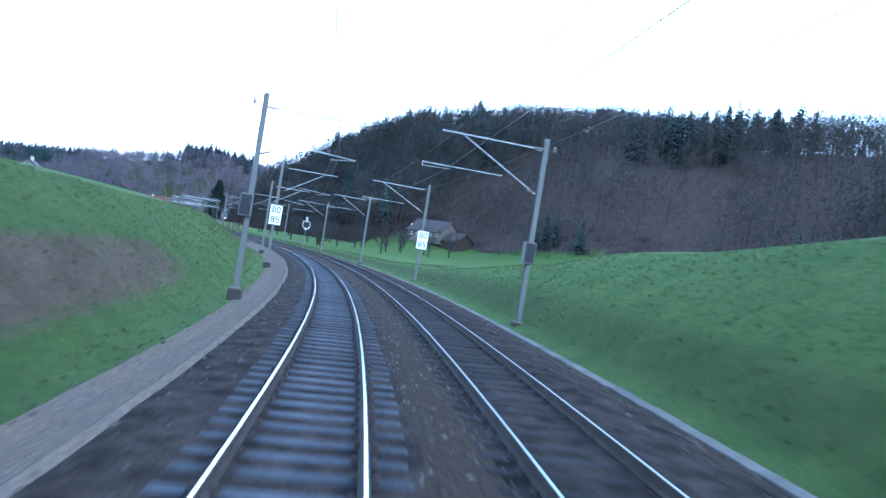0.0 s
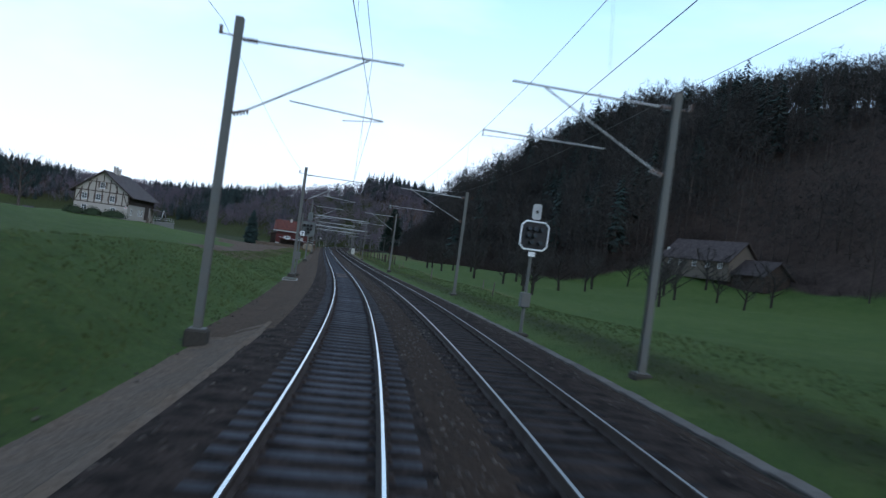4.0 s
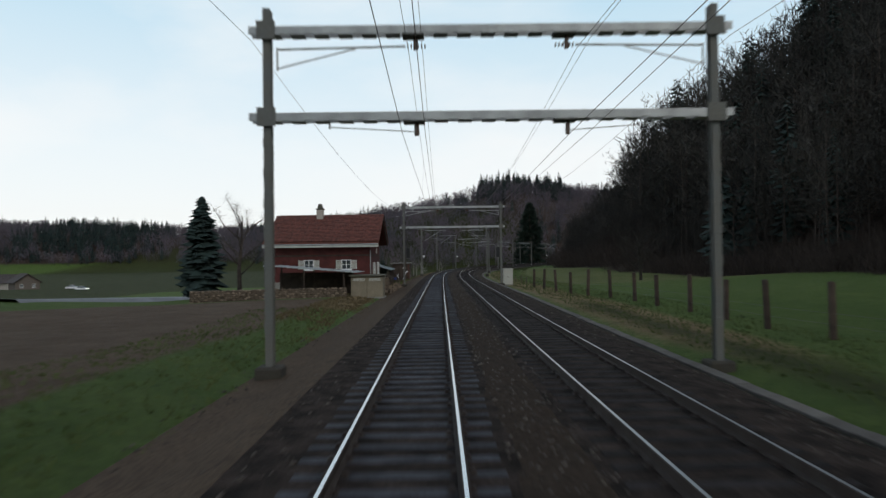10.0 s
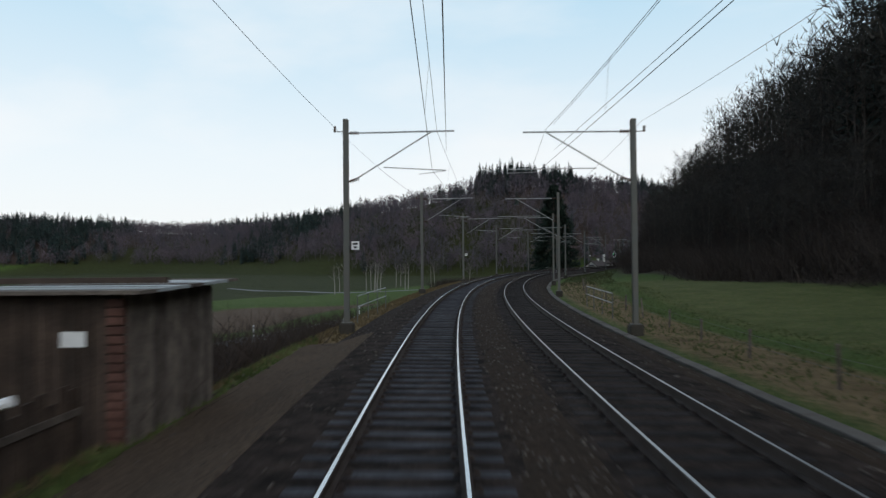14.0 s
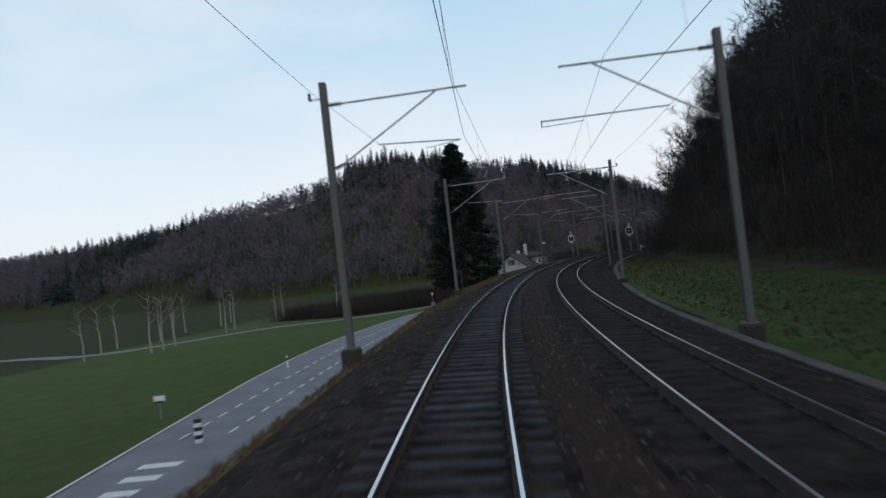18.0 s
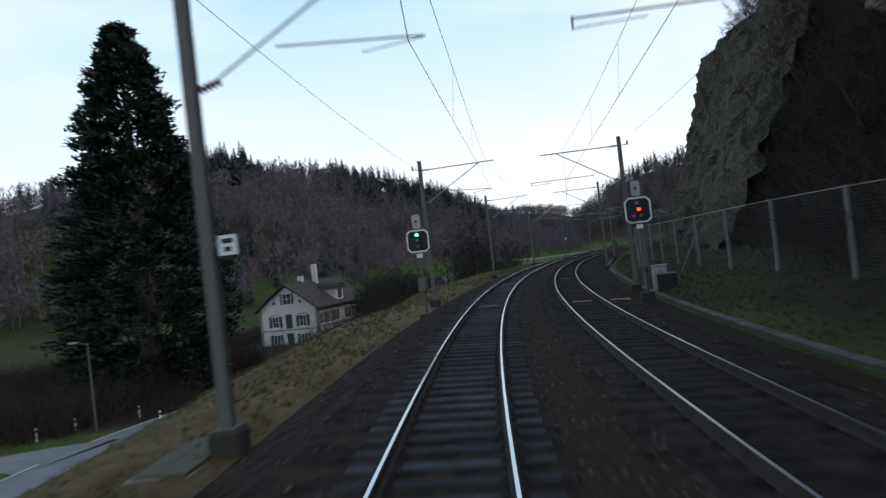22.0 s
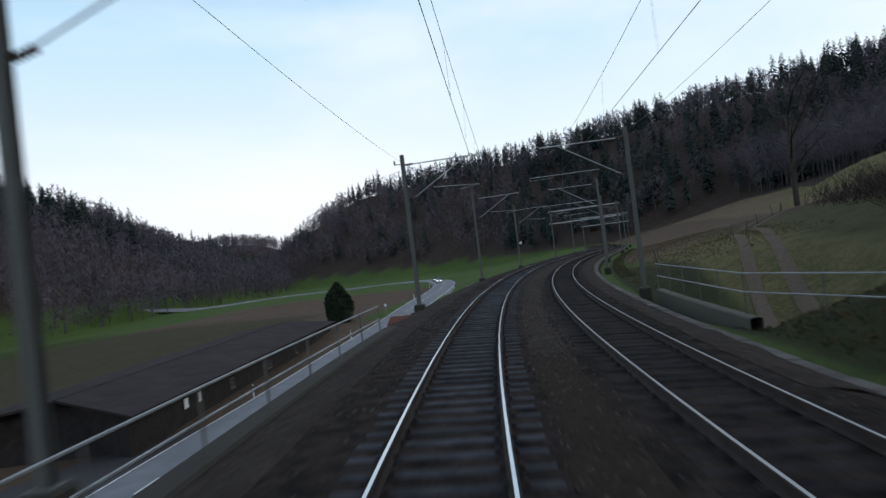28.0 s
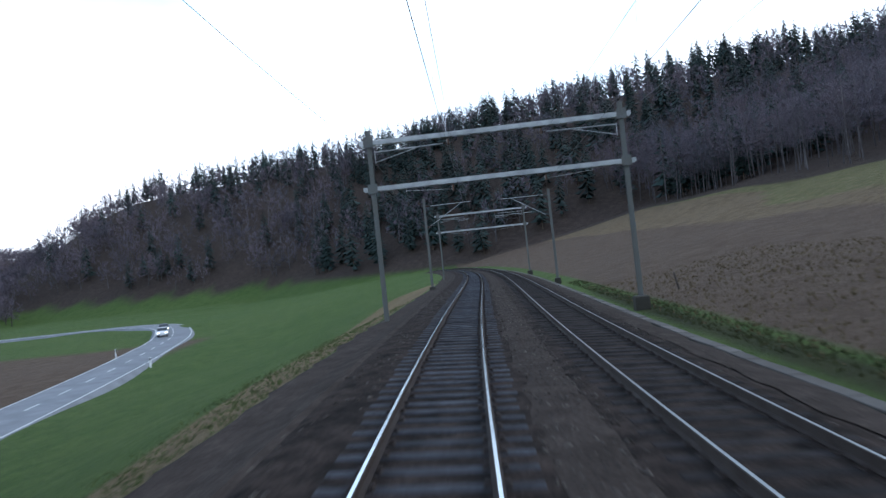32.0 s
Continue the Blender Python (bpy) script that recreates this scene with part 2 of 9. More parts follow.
section(-1, -80, 4.4, -.7, 5.2, -.5, 7, 1.2, 10, 3.2, 15, 3.8, 20, 4.3, 30, 5, 60, 7, 150, 14, 400, 20)
section(-1, 45, 4.4, -.7, 5.2, -.5, 7, 1.2, 10, 3.2, 15, 3.8, 20, 4.3, 30, 5, 60, 7, 150, 14, 400, 20)
section(-1, 65, 4.4, -.7, 5.2, -.5, 7, 1.1, 10, 2.9, 15, 3.5, 20, 3.9, 30, 4.4, 60, 6, 150, 12, 400, 18)
section(-1, 90, 4.4, -.7, 5.2, -.5, 7, .8, 10, 2.4, 15, 2.8, 20, 3.1, 30, 3.4, 60, 4, 150, 7, 400, 12)
section(-1, 115, 4.4, -.7, 5.2, -.5, 7, .4, 10, 1.7, 15, 2.1, 20, 2.3, 30, 2.6, 60, 3.4, 150, 6, 400, 10)
section(-1, 150, 4.4, -.7, 5.2, -.6, 7, -.1, 10, .5, 15, 1.1, 20, 1.5, 30, 2.1, 60, 3, 150, 4, 400, 6)
section(-1, 190, 4.4, -.7, 5.2, -.6, 7, -.3, 10, 0, 15, .3, 20, .6, 30, 1.1, 60, 1.6, 90, -2, 150, -7, 400, -9)
section(-1, 230, 4.4, -.7, 5.2, -.6, 7, -.4, 10, -.3, 15, -.3, 20, -.1, 30, .5, 45, 1.4, 62, 1.2, 90, -3, 150, -8, 400, -9)
section(-1, 262, 4.4, -.7, 5.2, -.6, 7, -.4, 10, -.5, 20, -.5, 32, .2, 44, 1.6, 62, 1.7, 80, 0, 120, -4, 400, -6)
section(-1, 285, 4.4, -.7, 5.2, -.6, 7, -.5, 10, -.6, 20, -.8, 32, -1, 44, -.6, 62, -.8, 80, -2, 120, -4.5, 400, -6)
section(-1, 320, 4.4, -.7, 5.2, -.6, 7, -.6, 10, -.7, 20, -1, 30, -2, 50, -3.5, 120, -5, 400, -7)
section(-1, 343, 4.2, -.75, 5.2, -.9, 7, -1.8, 10, -3.0, 20, -3.8, 50, -4.6, 400, -7)
section(-1, 365, 4.2, -.75, 4.9, -.85, 7, -3.1, 9.5, -5, 20, -5.2, 50, -6, 400, -9)
section(-1, 405, 4.2, -.75, 5.1, -.9, 7, -3.0, 9.5, -5, 20, -5.2, 50, -6.4, 400, -9)
section(-1, 428, 3.7, -.75, 4.1, -.88, 6, -2.9, 9, -5, 20, -5.3, 50, -6.6, 400, -9)
section(-1, 455, 4.1, -.75, 4.6, -.87, 6.4, -2.7, 9.5, -5, 20, -5.4, 50, -6.8, 100, -8.5, 400, -9)
section(-1, 475, 4.2, -.75, 5.5, -.9, 7, -2.2, 9.8, -5, 20, -5.4, 50, -7, 100, -8.5, 400, -9)
section(-1, 500, 4.3, -.75, 7, -.95, 9, -2.0, 14.5, -6.2, 24, -6.5, 50, -8, 100, -9.5, 400, -9)
section(-1, 540, 4.3, -.75, 8.2, -.9, 10, -1.8, 13, -4.0, 18.5, -7.5, 27, -7.8, 60, -9, 400, -9)
section(-1, 570, 4.3, -.75, 10.2, -.95, 13, -2.2, 20, -8.2, 32, -8.6, 60, -9.2, 400, -9)
section(-1, 600, 4.3, -.75, 11.5, -.95, 14, -2.4, 21, -8.6, 32, -9.2, 60, -9.6, 400, -9)
section(-1, 618, 4.3, -.75, 8, -1.0, 11, -3, 18, -8.6, 32, -9.2, 60, -9.6, 400, -9)
section(-1, 634, 4.3, -.75, 5.8, -.95, 8, -2.8, 16, -8.6, 26, -8.9, 60, -9.8, 400, -9)
section(-1, 645, 4.1, -.8, 4.25, -4.6, 8, -7, 16, -8.8, 26, -9, 60, -10, 400, -9)
section(-1, 670, 4.1, -.8, 4.25, -4.8, 8, -7, 16, -8.8, 26, -9, 60, -10, 400, -9)
section(-1, 676, 4.2, -.75, 6, -1.9, 10, -4.4, 16.5, -8.7, 26, -8.9, 60, -9.8, 400, -9)
section(-1, 720, 4.2, -.75, 6, -1.8, 10, -4.2, 17.5, -8.5, 29, -8.6, 60, -9.2, 400, -9)
section(-1, 780, 4.3, -.75, 6, -1.3, 10, -2.8, 20, -5.6, 30, -6.8, 40, -7, 60, -7.5, 400, -9)
section(-1, 900, 4.4, -.7, 5.2, -.8, 8, -1, 14, -1.6, 40, -4.5, 60, -5.6, 400, -8)
section(-1, 2000, 4.4, -.7, 8, -1, 60, -4, 400, -7)

section(1, -80, 7.6, -.7, 8.4, -.5, 10, .8, 12, 2.2, 16, 4.9, 20, 6.2, 30, 7, 60, 7, 100, 12, 160, 38, 230, 62, 600, 72)
section(1, 18, 7.6, -.7, 8.4, -.5, 10, .8, 12, 2.2, 16, 4.7, 20, 5.9, 30, 6.4, 60, 4.6, 100, 6, 115, 12, 160, 36, 230, 60, 600, 70)
section(1, 32, 7.6, -.7, 8.4, -.5, 10, .8, 12, 2.0, 16, 3.7, 20, 4.4, 30, 4.5, 60, 2.6, 100, 5, 115, 12, 160, 36, 230, 62, 600, 72)
section(1, 46, 7.6, -.7, 8.4, -.5, 10, .6, 12, 1.5, 16, 2.4, 20, 2.7, 30, 2.2, 60, 1.2, 100, 4, 115, 12, 160, 36, 230, 62, 600, 72)
section(1, 64, 7.6, -.7, 8.4, -.5, 10, .2, 12, .7, 16, 1.1, 20, 1.2, 30, .9, 60, .8, 100, 3.4, 115, 12, 160, 38, 230, 64, 600, 72)
section(1, 90, 7.6, -.7, 8.4, -.5, 10, -.1, 12, .1, 20, .1, 30, 0, 60, 1.2, 90, 2.8, 110, 6, 120, 12, 150, 32, 200, 54, 230, 62, 600, 70)
section(1, 200, 7.6, -.7, 8.4, -.5, 10, -.4, 12, -.5, 20, -.6, 40, -.2, 65, 1, 85, 3.2, 97, 7, 110, 26, 130, 44, 170, 58, 200, 62, 240, 64, 600, 66)
section(1, 290, 7.6, -.7, 8.4, -.6, 10, -.6, 12, -.7, 20, -.5, 40, .1, 54, .4, 60, 2, 68, 9, 100, 42, 120, 53, 150, 66, 200, 76, 240, 82, 600, 84)
section(1, 350, 7.6, -.7, 8.4, -.6, 10, -.8, 13, -1, 20, -.9, 35, -.6, 45, -.5, 49, .5, 55, 4, 66, 16, 100, 46, 150, 74, 200, 86, 240, 92, 600, 94)
section(1, 400, 7.6, -.7, 8.4, -.6, 10.5, -.5, 16, -.2, 24, .1, 28, .3, 32, 1.2, 40, 7, 50, 16, 80, 38, 150, 72, 240, 92, 600, 94)
section(1, 440, 7.6, -.7, 8.4, -.6, 10.5, -.3, 15, .1, 20, .5, 24, 1.8, 30, 5, 40, 14, 80, 37, 150, 72, 240, 92, 600, 94)
section(1, 490, 7.6, -.7, 8.4, -.5, 11, .2, 13.5, .8, 16, 3, 21, 10, 30, 19, 60, 32, 150, 70, 240, 90, 600, 92)
section(1, 530, 7.6, -.7, 8.4, -.5, 11, .3, 14, 1.0, 17, 3, 21, 11, 26, 20, 60, 34, 150, 66, 240, 88, 600, 92)
section(1, 545, 7.6, -.7, 8.4, -.5, 11, .3, 14, .8, 18, 1, 21, 4, 24, 14, 27, 21, 60, 32, 150, 66, 240, 88, 600, 92)
section(1, 605, 7.6, -.7, 8.4, -.5, 11, .4, 14, .8, 18, 1, 21, 4, 24, 14, 27, 22, 40, 28, 150, 60, 240, 86, 600, 90)
section(1, 632, 7.6, -.7, 8.4, -.5, 11, .5, 14, 1.3, 18, 1.6, 22, 4, 30, 10, 60, 20, 150, 50, 240, 75, 600, 80)
section(1, 662, 7.6, -.7, 8.4, -.6, 11, .3, 14, 1.2, 18, 2.2, 30, 4.5, 60, 9, 110, 20, 170, 50, 240, 72, 600, 82)
section(1, 676, 7.6, -.7, 8.4, -1.2, 9, -2.6, 14, -2, 18, .8, 24, 2.4, 30, 3.2, 60, 7, 110, 17, 170, 48, 240, 70, 600, 82)
section(1, 692, 7.6, -.7, 8.4, -.8, 9.5, -.6, 14, .6, 18, 1.6, 30, 3.4, 60, 7, 110, 16, 170, 46, 240, 68, 600, 82)
section(1, 730, 7.6, -.7, 8.4, -.6, 10, -.5, 14, .2, 20, 1.4, 30, 3.3, 60, 8, 100, 15, 160, 36, 250, 60, 600, 80)
section(1, 800, 7.6, -.7, 8.4, -.6, 10, -.4, 16, .4, 30, 2.6, 60, 8, 100, 16, 150, 32, 250, 60, 600, 80)
section(1, 900, 7.6, -.7, 8.4, -.4, 12, .4, 30, 4, 60, 11, 100, 20, 140, 33, 220, 56, 600, 80)
section(1, 2000, 7.6, -.7, 12, .4, 60, 11, 140, 40, 600, 100)

RIDGES = [  # x, y, height of the crest, half width
    [(-1150, 700, 44, 200), (-800, 870, 42, 190), (-650, 960, 34, 170), (-560, 965, 36, 165), (-433, 935, 40, 165), (-335, 900, 50, 170),
     (-235, 905, 68, 175), (-136, 995, 64, 170), (-88, 1020, 52, 150), (-42, 1062, 36, 130), (10, 1110, 20, 110), (60, 1190, 4, 90)],
    [(-120, 1560, 24, 200), (40, 1520, 50, 200), (140, 1500, 56, 200), (230, 1540, 30, 150)],
    [(270, 1560, 8, 120), (245, 1350, 32, 140), (195, 1130, 66, 150), (260, 1010, 70, 170), (340, 880, 82, 240), (430, 700, 88, 270), (600, 400, 90, 260)],
]


def ridge_height(px, py):
    best = np.full(len(px), -60.0)
    for pts in RIDGES:
        for (x0, y0, h0, w0), (x1, y1, h1, w1) in zip(pts[:-1], pts[1:]):
            dx, dy = x1 - x0, y1 - y0
            u = np.clip(((px - x0) * dx + (py - y0) * dy) / (dx * dx + dy * dy), 0, 1)
            d = np.hypot(px - x0 - u * dx, py - y0 - u * dy) / (w0 + u * (w1 - w0))
            h = (h0 + u * (h1 - h0) + 14) * np.clip(1 - d, 0, 1) ** 1.15 * (1 + 0.35 * np.clip(d * (1 - d) * 4, 0, 1)) - 14
            best = np.maximum(best, np.where(d < 1, h, -60))
    return best


def ground(s, lat):
    """Height of the land at s, lat (arrays), and how much it belongs to a wooded ridge."""
    s, lat = np.asarray(s, float), np.asarray(lat, float)
    x, y, z, th, c = line(s)
    out = np.zeros_like(s)
    for side in (-1, 1):
        rows = SECTIONS[side]
        st = np.array([r[0] for r in rows], float)
        pick = (lat < 1.5) if side < 0 else (lat >= 1.5)
        a = np.abs(lat)
        k = np.clip(np.searchsorted(st, s) - 1, 0, len(rows) - 2)
        vals = np.stack([np.interp(a, r[1], r[2]) for r in rows])
        u = np.clip((s - st[k]) / (st[k + 1] - st[k]), 0, 1)
        u = u * u * (3 - 2 * u)
        i = np.arange(len(s))
        out = np.where(pick, vals[k, i] * (1 - u) + vals[k + 1, i] * u, out)
    out = out + z + c * np.clip(lat, -5, 9)
    px, py = x + lat * np.cos(th), y + lat * np.sin(th)
    out = out + 5.0 * np.exp(-((s - 800) / 24) ** 2 - ((lat - 60) / 15) ** 2)
    rough = np.clip((np.abs(lat - 1.9) - 7) / 10, 0, 1)
    wob = 0.25 * np.sin(px * 0.13 + 1.3 * np.sin(py * 0.07)) + 0.2 * np.sin(py * 0.17 + 2 * np.sin(px * 0.05))
    out = out + rough * wob * 0.8
    return np.maximum(out, ridge_height(px, py))


def ground_at(s, lat):
    return float(ground(np.array([s]), np.array([lat]))[0])


def on_ground(s, lat, sink=0.0):
    p = tw(s, lat)
    p.z = ground_at(s, lat) - sink
    return p


# ---- building blocks ----
def obj(name, bm, material=None, parent=None, smooth=False):
    me = bpy.data.meshes.new(name)
    bm.to_mesh(me)
    bm.free()
    for mm in (material if isinstance(material, (list, tuple)) else [material]):
        if mm:
            me.materials.append(mm)
    if smooth:
        me.polygons.foreach_set("use_smooth", [True] * len(me.polygons))
    ob = new(name, me)
    ob.parent = parent
    return ob


def part(name, bm, material, parent, label="", smooth=False):
    ob = obj(name, bm, material, parent, smooth)
    return tagged(ob, label=label) if label else ob


def raw(name, verts, faces, material=None, parent=None, mats=None, smooth=False):
    me = bpy.data.meshes.new(name)
    me.from_pydata([tuple(v) for v in verts] if not isinstance(verts, np.ndarray) else verts.tolist(), [], faces if not isinstance(faces, np.ndarray) else faces.tolist())
    for mm in (material if isinstance(material, (list, tuple)) else [material]):
        if mm:
            me.materials.append(mm)
    if mats is not None:
        me.polygons.foreach_set("material_index", mats)
    if smooth:
        me.polygons.foreach_set("use_smooth", [True] * len(me.polygons))
    me.update()
    ob = new(name, me)
    ob.parent = parent
    return ob


def thing(name, m, label, category, group="", kind=""):
    e = new(name)
    e.matrix_basis = m
    return tagged(e, label, category, group, kind)


def box(bm, x0, x1, y0, y1, z0, z1, m=None, bev=0.0):
    g = bmesh.ops.create_cube(bm, size=1.0)
    vs = g["verts"]
    bmesh.ops.scale(bm, vec=(x1 - x0, y1 - y0, z1 - z0), verts=vs)
    bmesh.ops.translate(bm, vec=((x0 + x1) / 2, (y0 + y1) / 2, (z0 + z1) / 2), verts=vs)
    if bev:
        es = list({e for v in vs for e in v.link_edges})
        r = bmesh.ops.bevel(bm, geom=es, offset=bev, segments=1, affect="EDGES")
        vs = list({v for f in r["faces"] for v in f.verts} | {v for v in vs if v.is_valid})
    if m is not None:
        bmesh.ops.transform(bm, matrix=m, verts=vs)
    return vs


def boxm(x0, x1, y0, y1, z0, z1, bev=0.0):
    bm = bmesh.new()
    box(bm, x0, x1, y0, y1, z0, z1, None, bev)
    return bm


def rod(bm, a, b, r0, r1=None, n=6):
    a, b = Vector(a), Vector(b)
    d = b - a
    g = bmesh.ops.create_cone(bm, cap_ends=True, segments=n, radius1=r0, radius2=r0 if r1 is None else r1, depth=d.length)
    m = Matrix.Translation((a + b) / 2) @ d.to_track_quat("Z", "Y").to_matrix().to_4x4()
    bmesh.ops.transform(bm, matrix=m, verts=g["verts"])
    return g["verts"]


def rodm(a, b, r0, r1=None, n=6):
    bm = bmesh.new()
    rod(bm, a, b, r0, r1, n)
    return bm


def prism(bm, outline, depth, m=None):
    """Outline in x, z, pushed along y from 0 to depth."""
    a = [bm.verts.new((x, 0, z)) for x, z in outline]
    b = [bm.verts.new((x, depth, z)) for x, z in outline]
    bm.faces.new(a)
    bm.faces.new(b[::-1])
    for i in range(len(a)):
        j = (i + 1) % len(a)
        bm.faces.new((a[i], b[i], b[j], a[j]))
    bmesh.ops.recalc_face_normals(bm, faces=bm.faces)
    if m is not None:
        bmesh.ops.transform(bm, matrix=m, verts=a + b)
    return a + b


def sweep(name, prof, s0, s1, step, material, parent=None, canted=True, close=False, smooth=False, base=0.0):
    """A strip or bar with the section prof (lat, dz) along the line."""
    ss = np.arange(s0, s1 + step / 2, step)
    x, y, z, th, c = line(ss)
    if not canted:
        c = np.zeros_like(c)
    pr = np.array(prof, float)
    n = len(pr)
    lat, dz = pr[None, :, 0], pr[None, :, 1]
    co, si = np.cos(c)[:, None], np.sin(c)[:, None]
    off = lat * co - dz * si
    v = np.stack([x[:, None] + off * np.cos(th)[:, None], y[:, None] + off * np.sin(th)[:, None], z[:, None] + lat * si + dz * co + base], -1).reshape(-1, 3)
    m = n if close else n - 1
    i, j = np.meshgrid(np.arange(len(ss) - 1), np.arange(m), indexing="ij")
    k = (j + 1) % n
    f = np.stack([i * n + j, i * n + k, (i + 1) * n + k, (i + 1) * n + j], -1).reshape(-1, 4)
    return raw(name, v, f, material, parent, smooth=smooth)


# ---- the land ----
def limit(s, side):
    if side < 0:
        return np.interp(s, [-80, 140, 350, 650, 720, 2000], [290, 290, 900, 900, 600, 600])
    return np.interp(s, [-80, 90, 180, 770, 860, 2000], [600, 600, 265, 265, 600, 600])


def wood_edge(s):
    """Distance right of the line at which the wood begins."""
    return np.interp(s, [-80, 40, 90, 150, 200, 220, 234, 246, 290, 350, 400, 440, 470, 500, 530, 545, 605, 640, 655, 670, 730, 800, 900, 2000],
                     [110, 112, 108, 106, 97, 91, 86, 66, 54, 42, 28, 21, 17, 13.5, 14, 22, 22, 21, 30, 66, 88, 76, 64, 70])


def band(v, a, b, soft):
    return np.clip((v - a) / soft, 0, 1) * np.clip((b - v) / soft, 0, 1)


def land_masks(s, lat, px, py):
    soil = band(s, 140, 288, 12) * band(lat, np.interp(s, [140, 194, 211, 226, 260], [-14, -15.4, -17.4, -21.9, -28]), np.interp(s, [140, 220, 288], [-7.2, -7.0, -7.4]), 1.4)
    soil = np.maximum(soil, band(s, 248, 284, 8) * band(lat, -29, -6.3, 1.5) * .9)
    soil = np.maximum(soil, band(s, 712, 960, 14) * band(lat, 9.1, np.interp(s, [712, 760, 785, 830, 860, 960], [70, 66, 40, 42, 58, 58]), 1.5))
    soil = np.maximum(soil, band(s, 380, 440, 10) * band(lat, -60, -22, 4) * 0.8)
    soil = np.maximum(soil, band(s, 700, 850, 16) * band(lat, -125, -36, 8) * 0.95)
    dry = band(s, 335, 655, 12) * band(lat, -13.5, -3.0, .6) * np.interp(s, [335, 480, 520, 655], [1, 1, .6, .62])
    soil = np.maximum(soil, band(s, 640, 758, 6) * band(lat, -62, -23, 3))
    soil = np.maximum(soil, band(s, -20, 34, 8) * band(lat, -8.0, -5.1, 1.0) * np.interp(s, [-20, 10, 34], [1, .9, .6]))
    dry = np.maximum(dry, band(s, 240, 420, 15) * band(lat, 7.0, 13.5, 2) * 0.8)
    dry = np.maximum(dry, band(s, 290, 420, 20) * band(lat, 12, wood_edge(s), 3) * 0.4)
    dry = np.maximum(dry, band(s, 265, 345, 10) * band(lat, -8, -4.4, 1) * 0.9)
    dry = np.maximum(dry, band(s, 655, 735, 10) * band(lat, 8.4, 40, 4) * 0.5)
    dry = np.maximum(dry, band(s, 735, 980, 10) * band(lat, 30, 90, 4) * 0.5)
    dry = np.maximum(dry, band(s, 140, 262, 12) * band(lat, 14, 18.5, 2) * 0.42)
    dry = np.maximum(dry, band(s, 525, 650, 12) * band(lat, 8.4, 16, 1.5) * 0.45)
    litter_foot = band(s, 520, 650, 12) * band(lat, 7.4, 20, 1.0) * .56
    dry = np.maximum(dry, band(s, 628, 674, 8) * band(lat, 8.4, 22, 2) * 0.6)
    dry = np.maximum(dry, band(s, 385, 565, 15) * band(lat, 7.4, 15, 1.5) * 0.34)
    dry = np.maximum(dry, band(s, 652, 830, 10) * band(lat, -11.5, -4.0, 1.2) * 0.7)
    litter = np.clip((lat - wood_edge(s) + 7) / 5, 0, 1)
    litter = np.maximum(litter, np.where(ridge_height(px, py) > -2, np.clip((ridge_height(px, py) + 2) / 6, 0, 1), 0))
    litter = np.maximum(litter, band(s, 545, 640, 10) * band(lat, -86, -16, 4))
    litter = np.maximum(litter, litter_foot)
    # Dull olive tone; also stands in for shade right of the line.
    olive_and_shade = band(s, 395, 570, 25) * band(lat, 8.2, 60, 1.5) * .45
    olive_and_shade = np.maximum(olive_and_shade, band(s, 300, 420, 30) * band(lat, 8.2, wood_edge(s), 2) * 0.3)
    # Right verge: lens corner darkening put into the grass colour.
    olive_and_shade = np.maximum(olive_and_shade, band(s, -80, 290, 20) * band(lat, 6.6, np.interp(s, [0, 60, 120, 400], [12, 12.5, 13, 13]), 3.5) * 0.7)
    olive_and_shade = np.maximum(olive_and_shade, band(s, 640, 800, 20) * band(lat, -150, -50, 10) * 0.5)
    olive_and_shade = np.maximum(olive_and_shade, band(s, 330, 720, 30) * band(lat, -640, -84, 14) * 0.62)
    olive_and_shade = np.maximum(olive_and_shade, band(s, 645, 740, 8) * band(lat, 14, 60, 6) * 0.5)
    olive_and_shade = np.maximum(olive_and_shade, band(s, 600, 800, 20) * band(lat, 7.4, np.interp(s, [700, 716], [13.5, 9.9]), 1) * 0.7)
    return soil, dry, litter, olive_and_shade


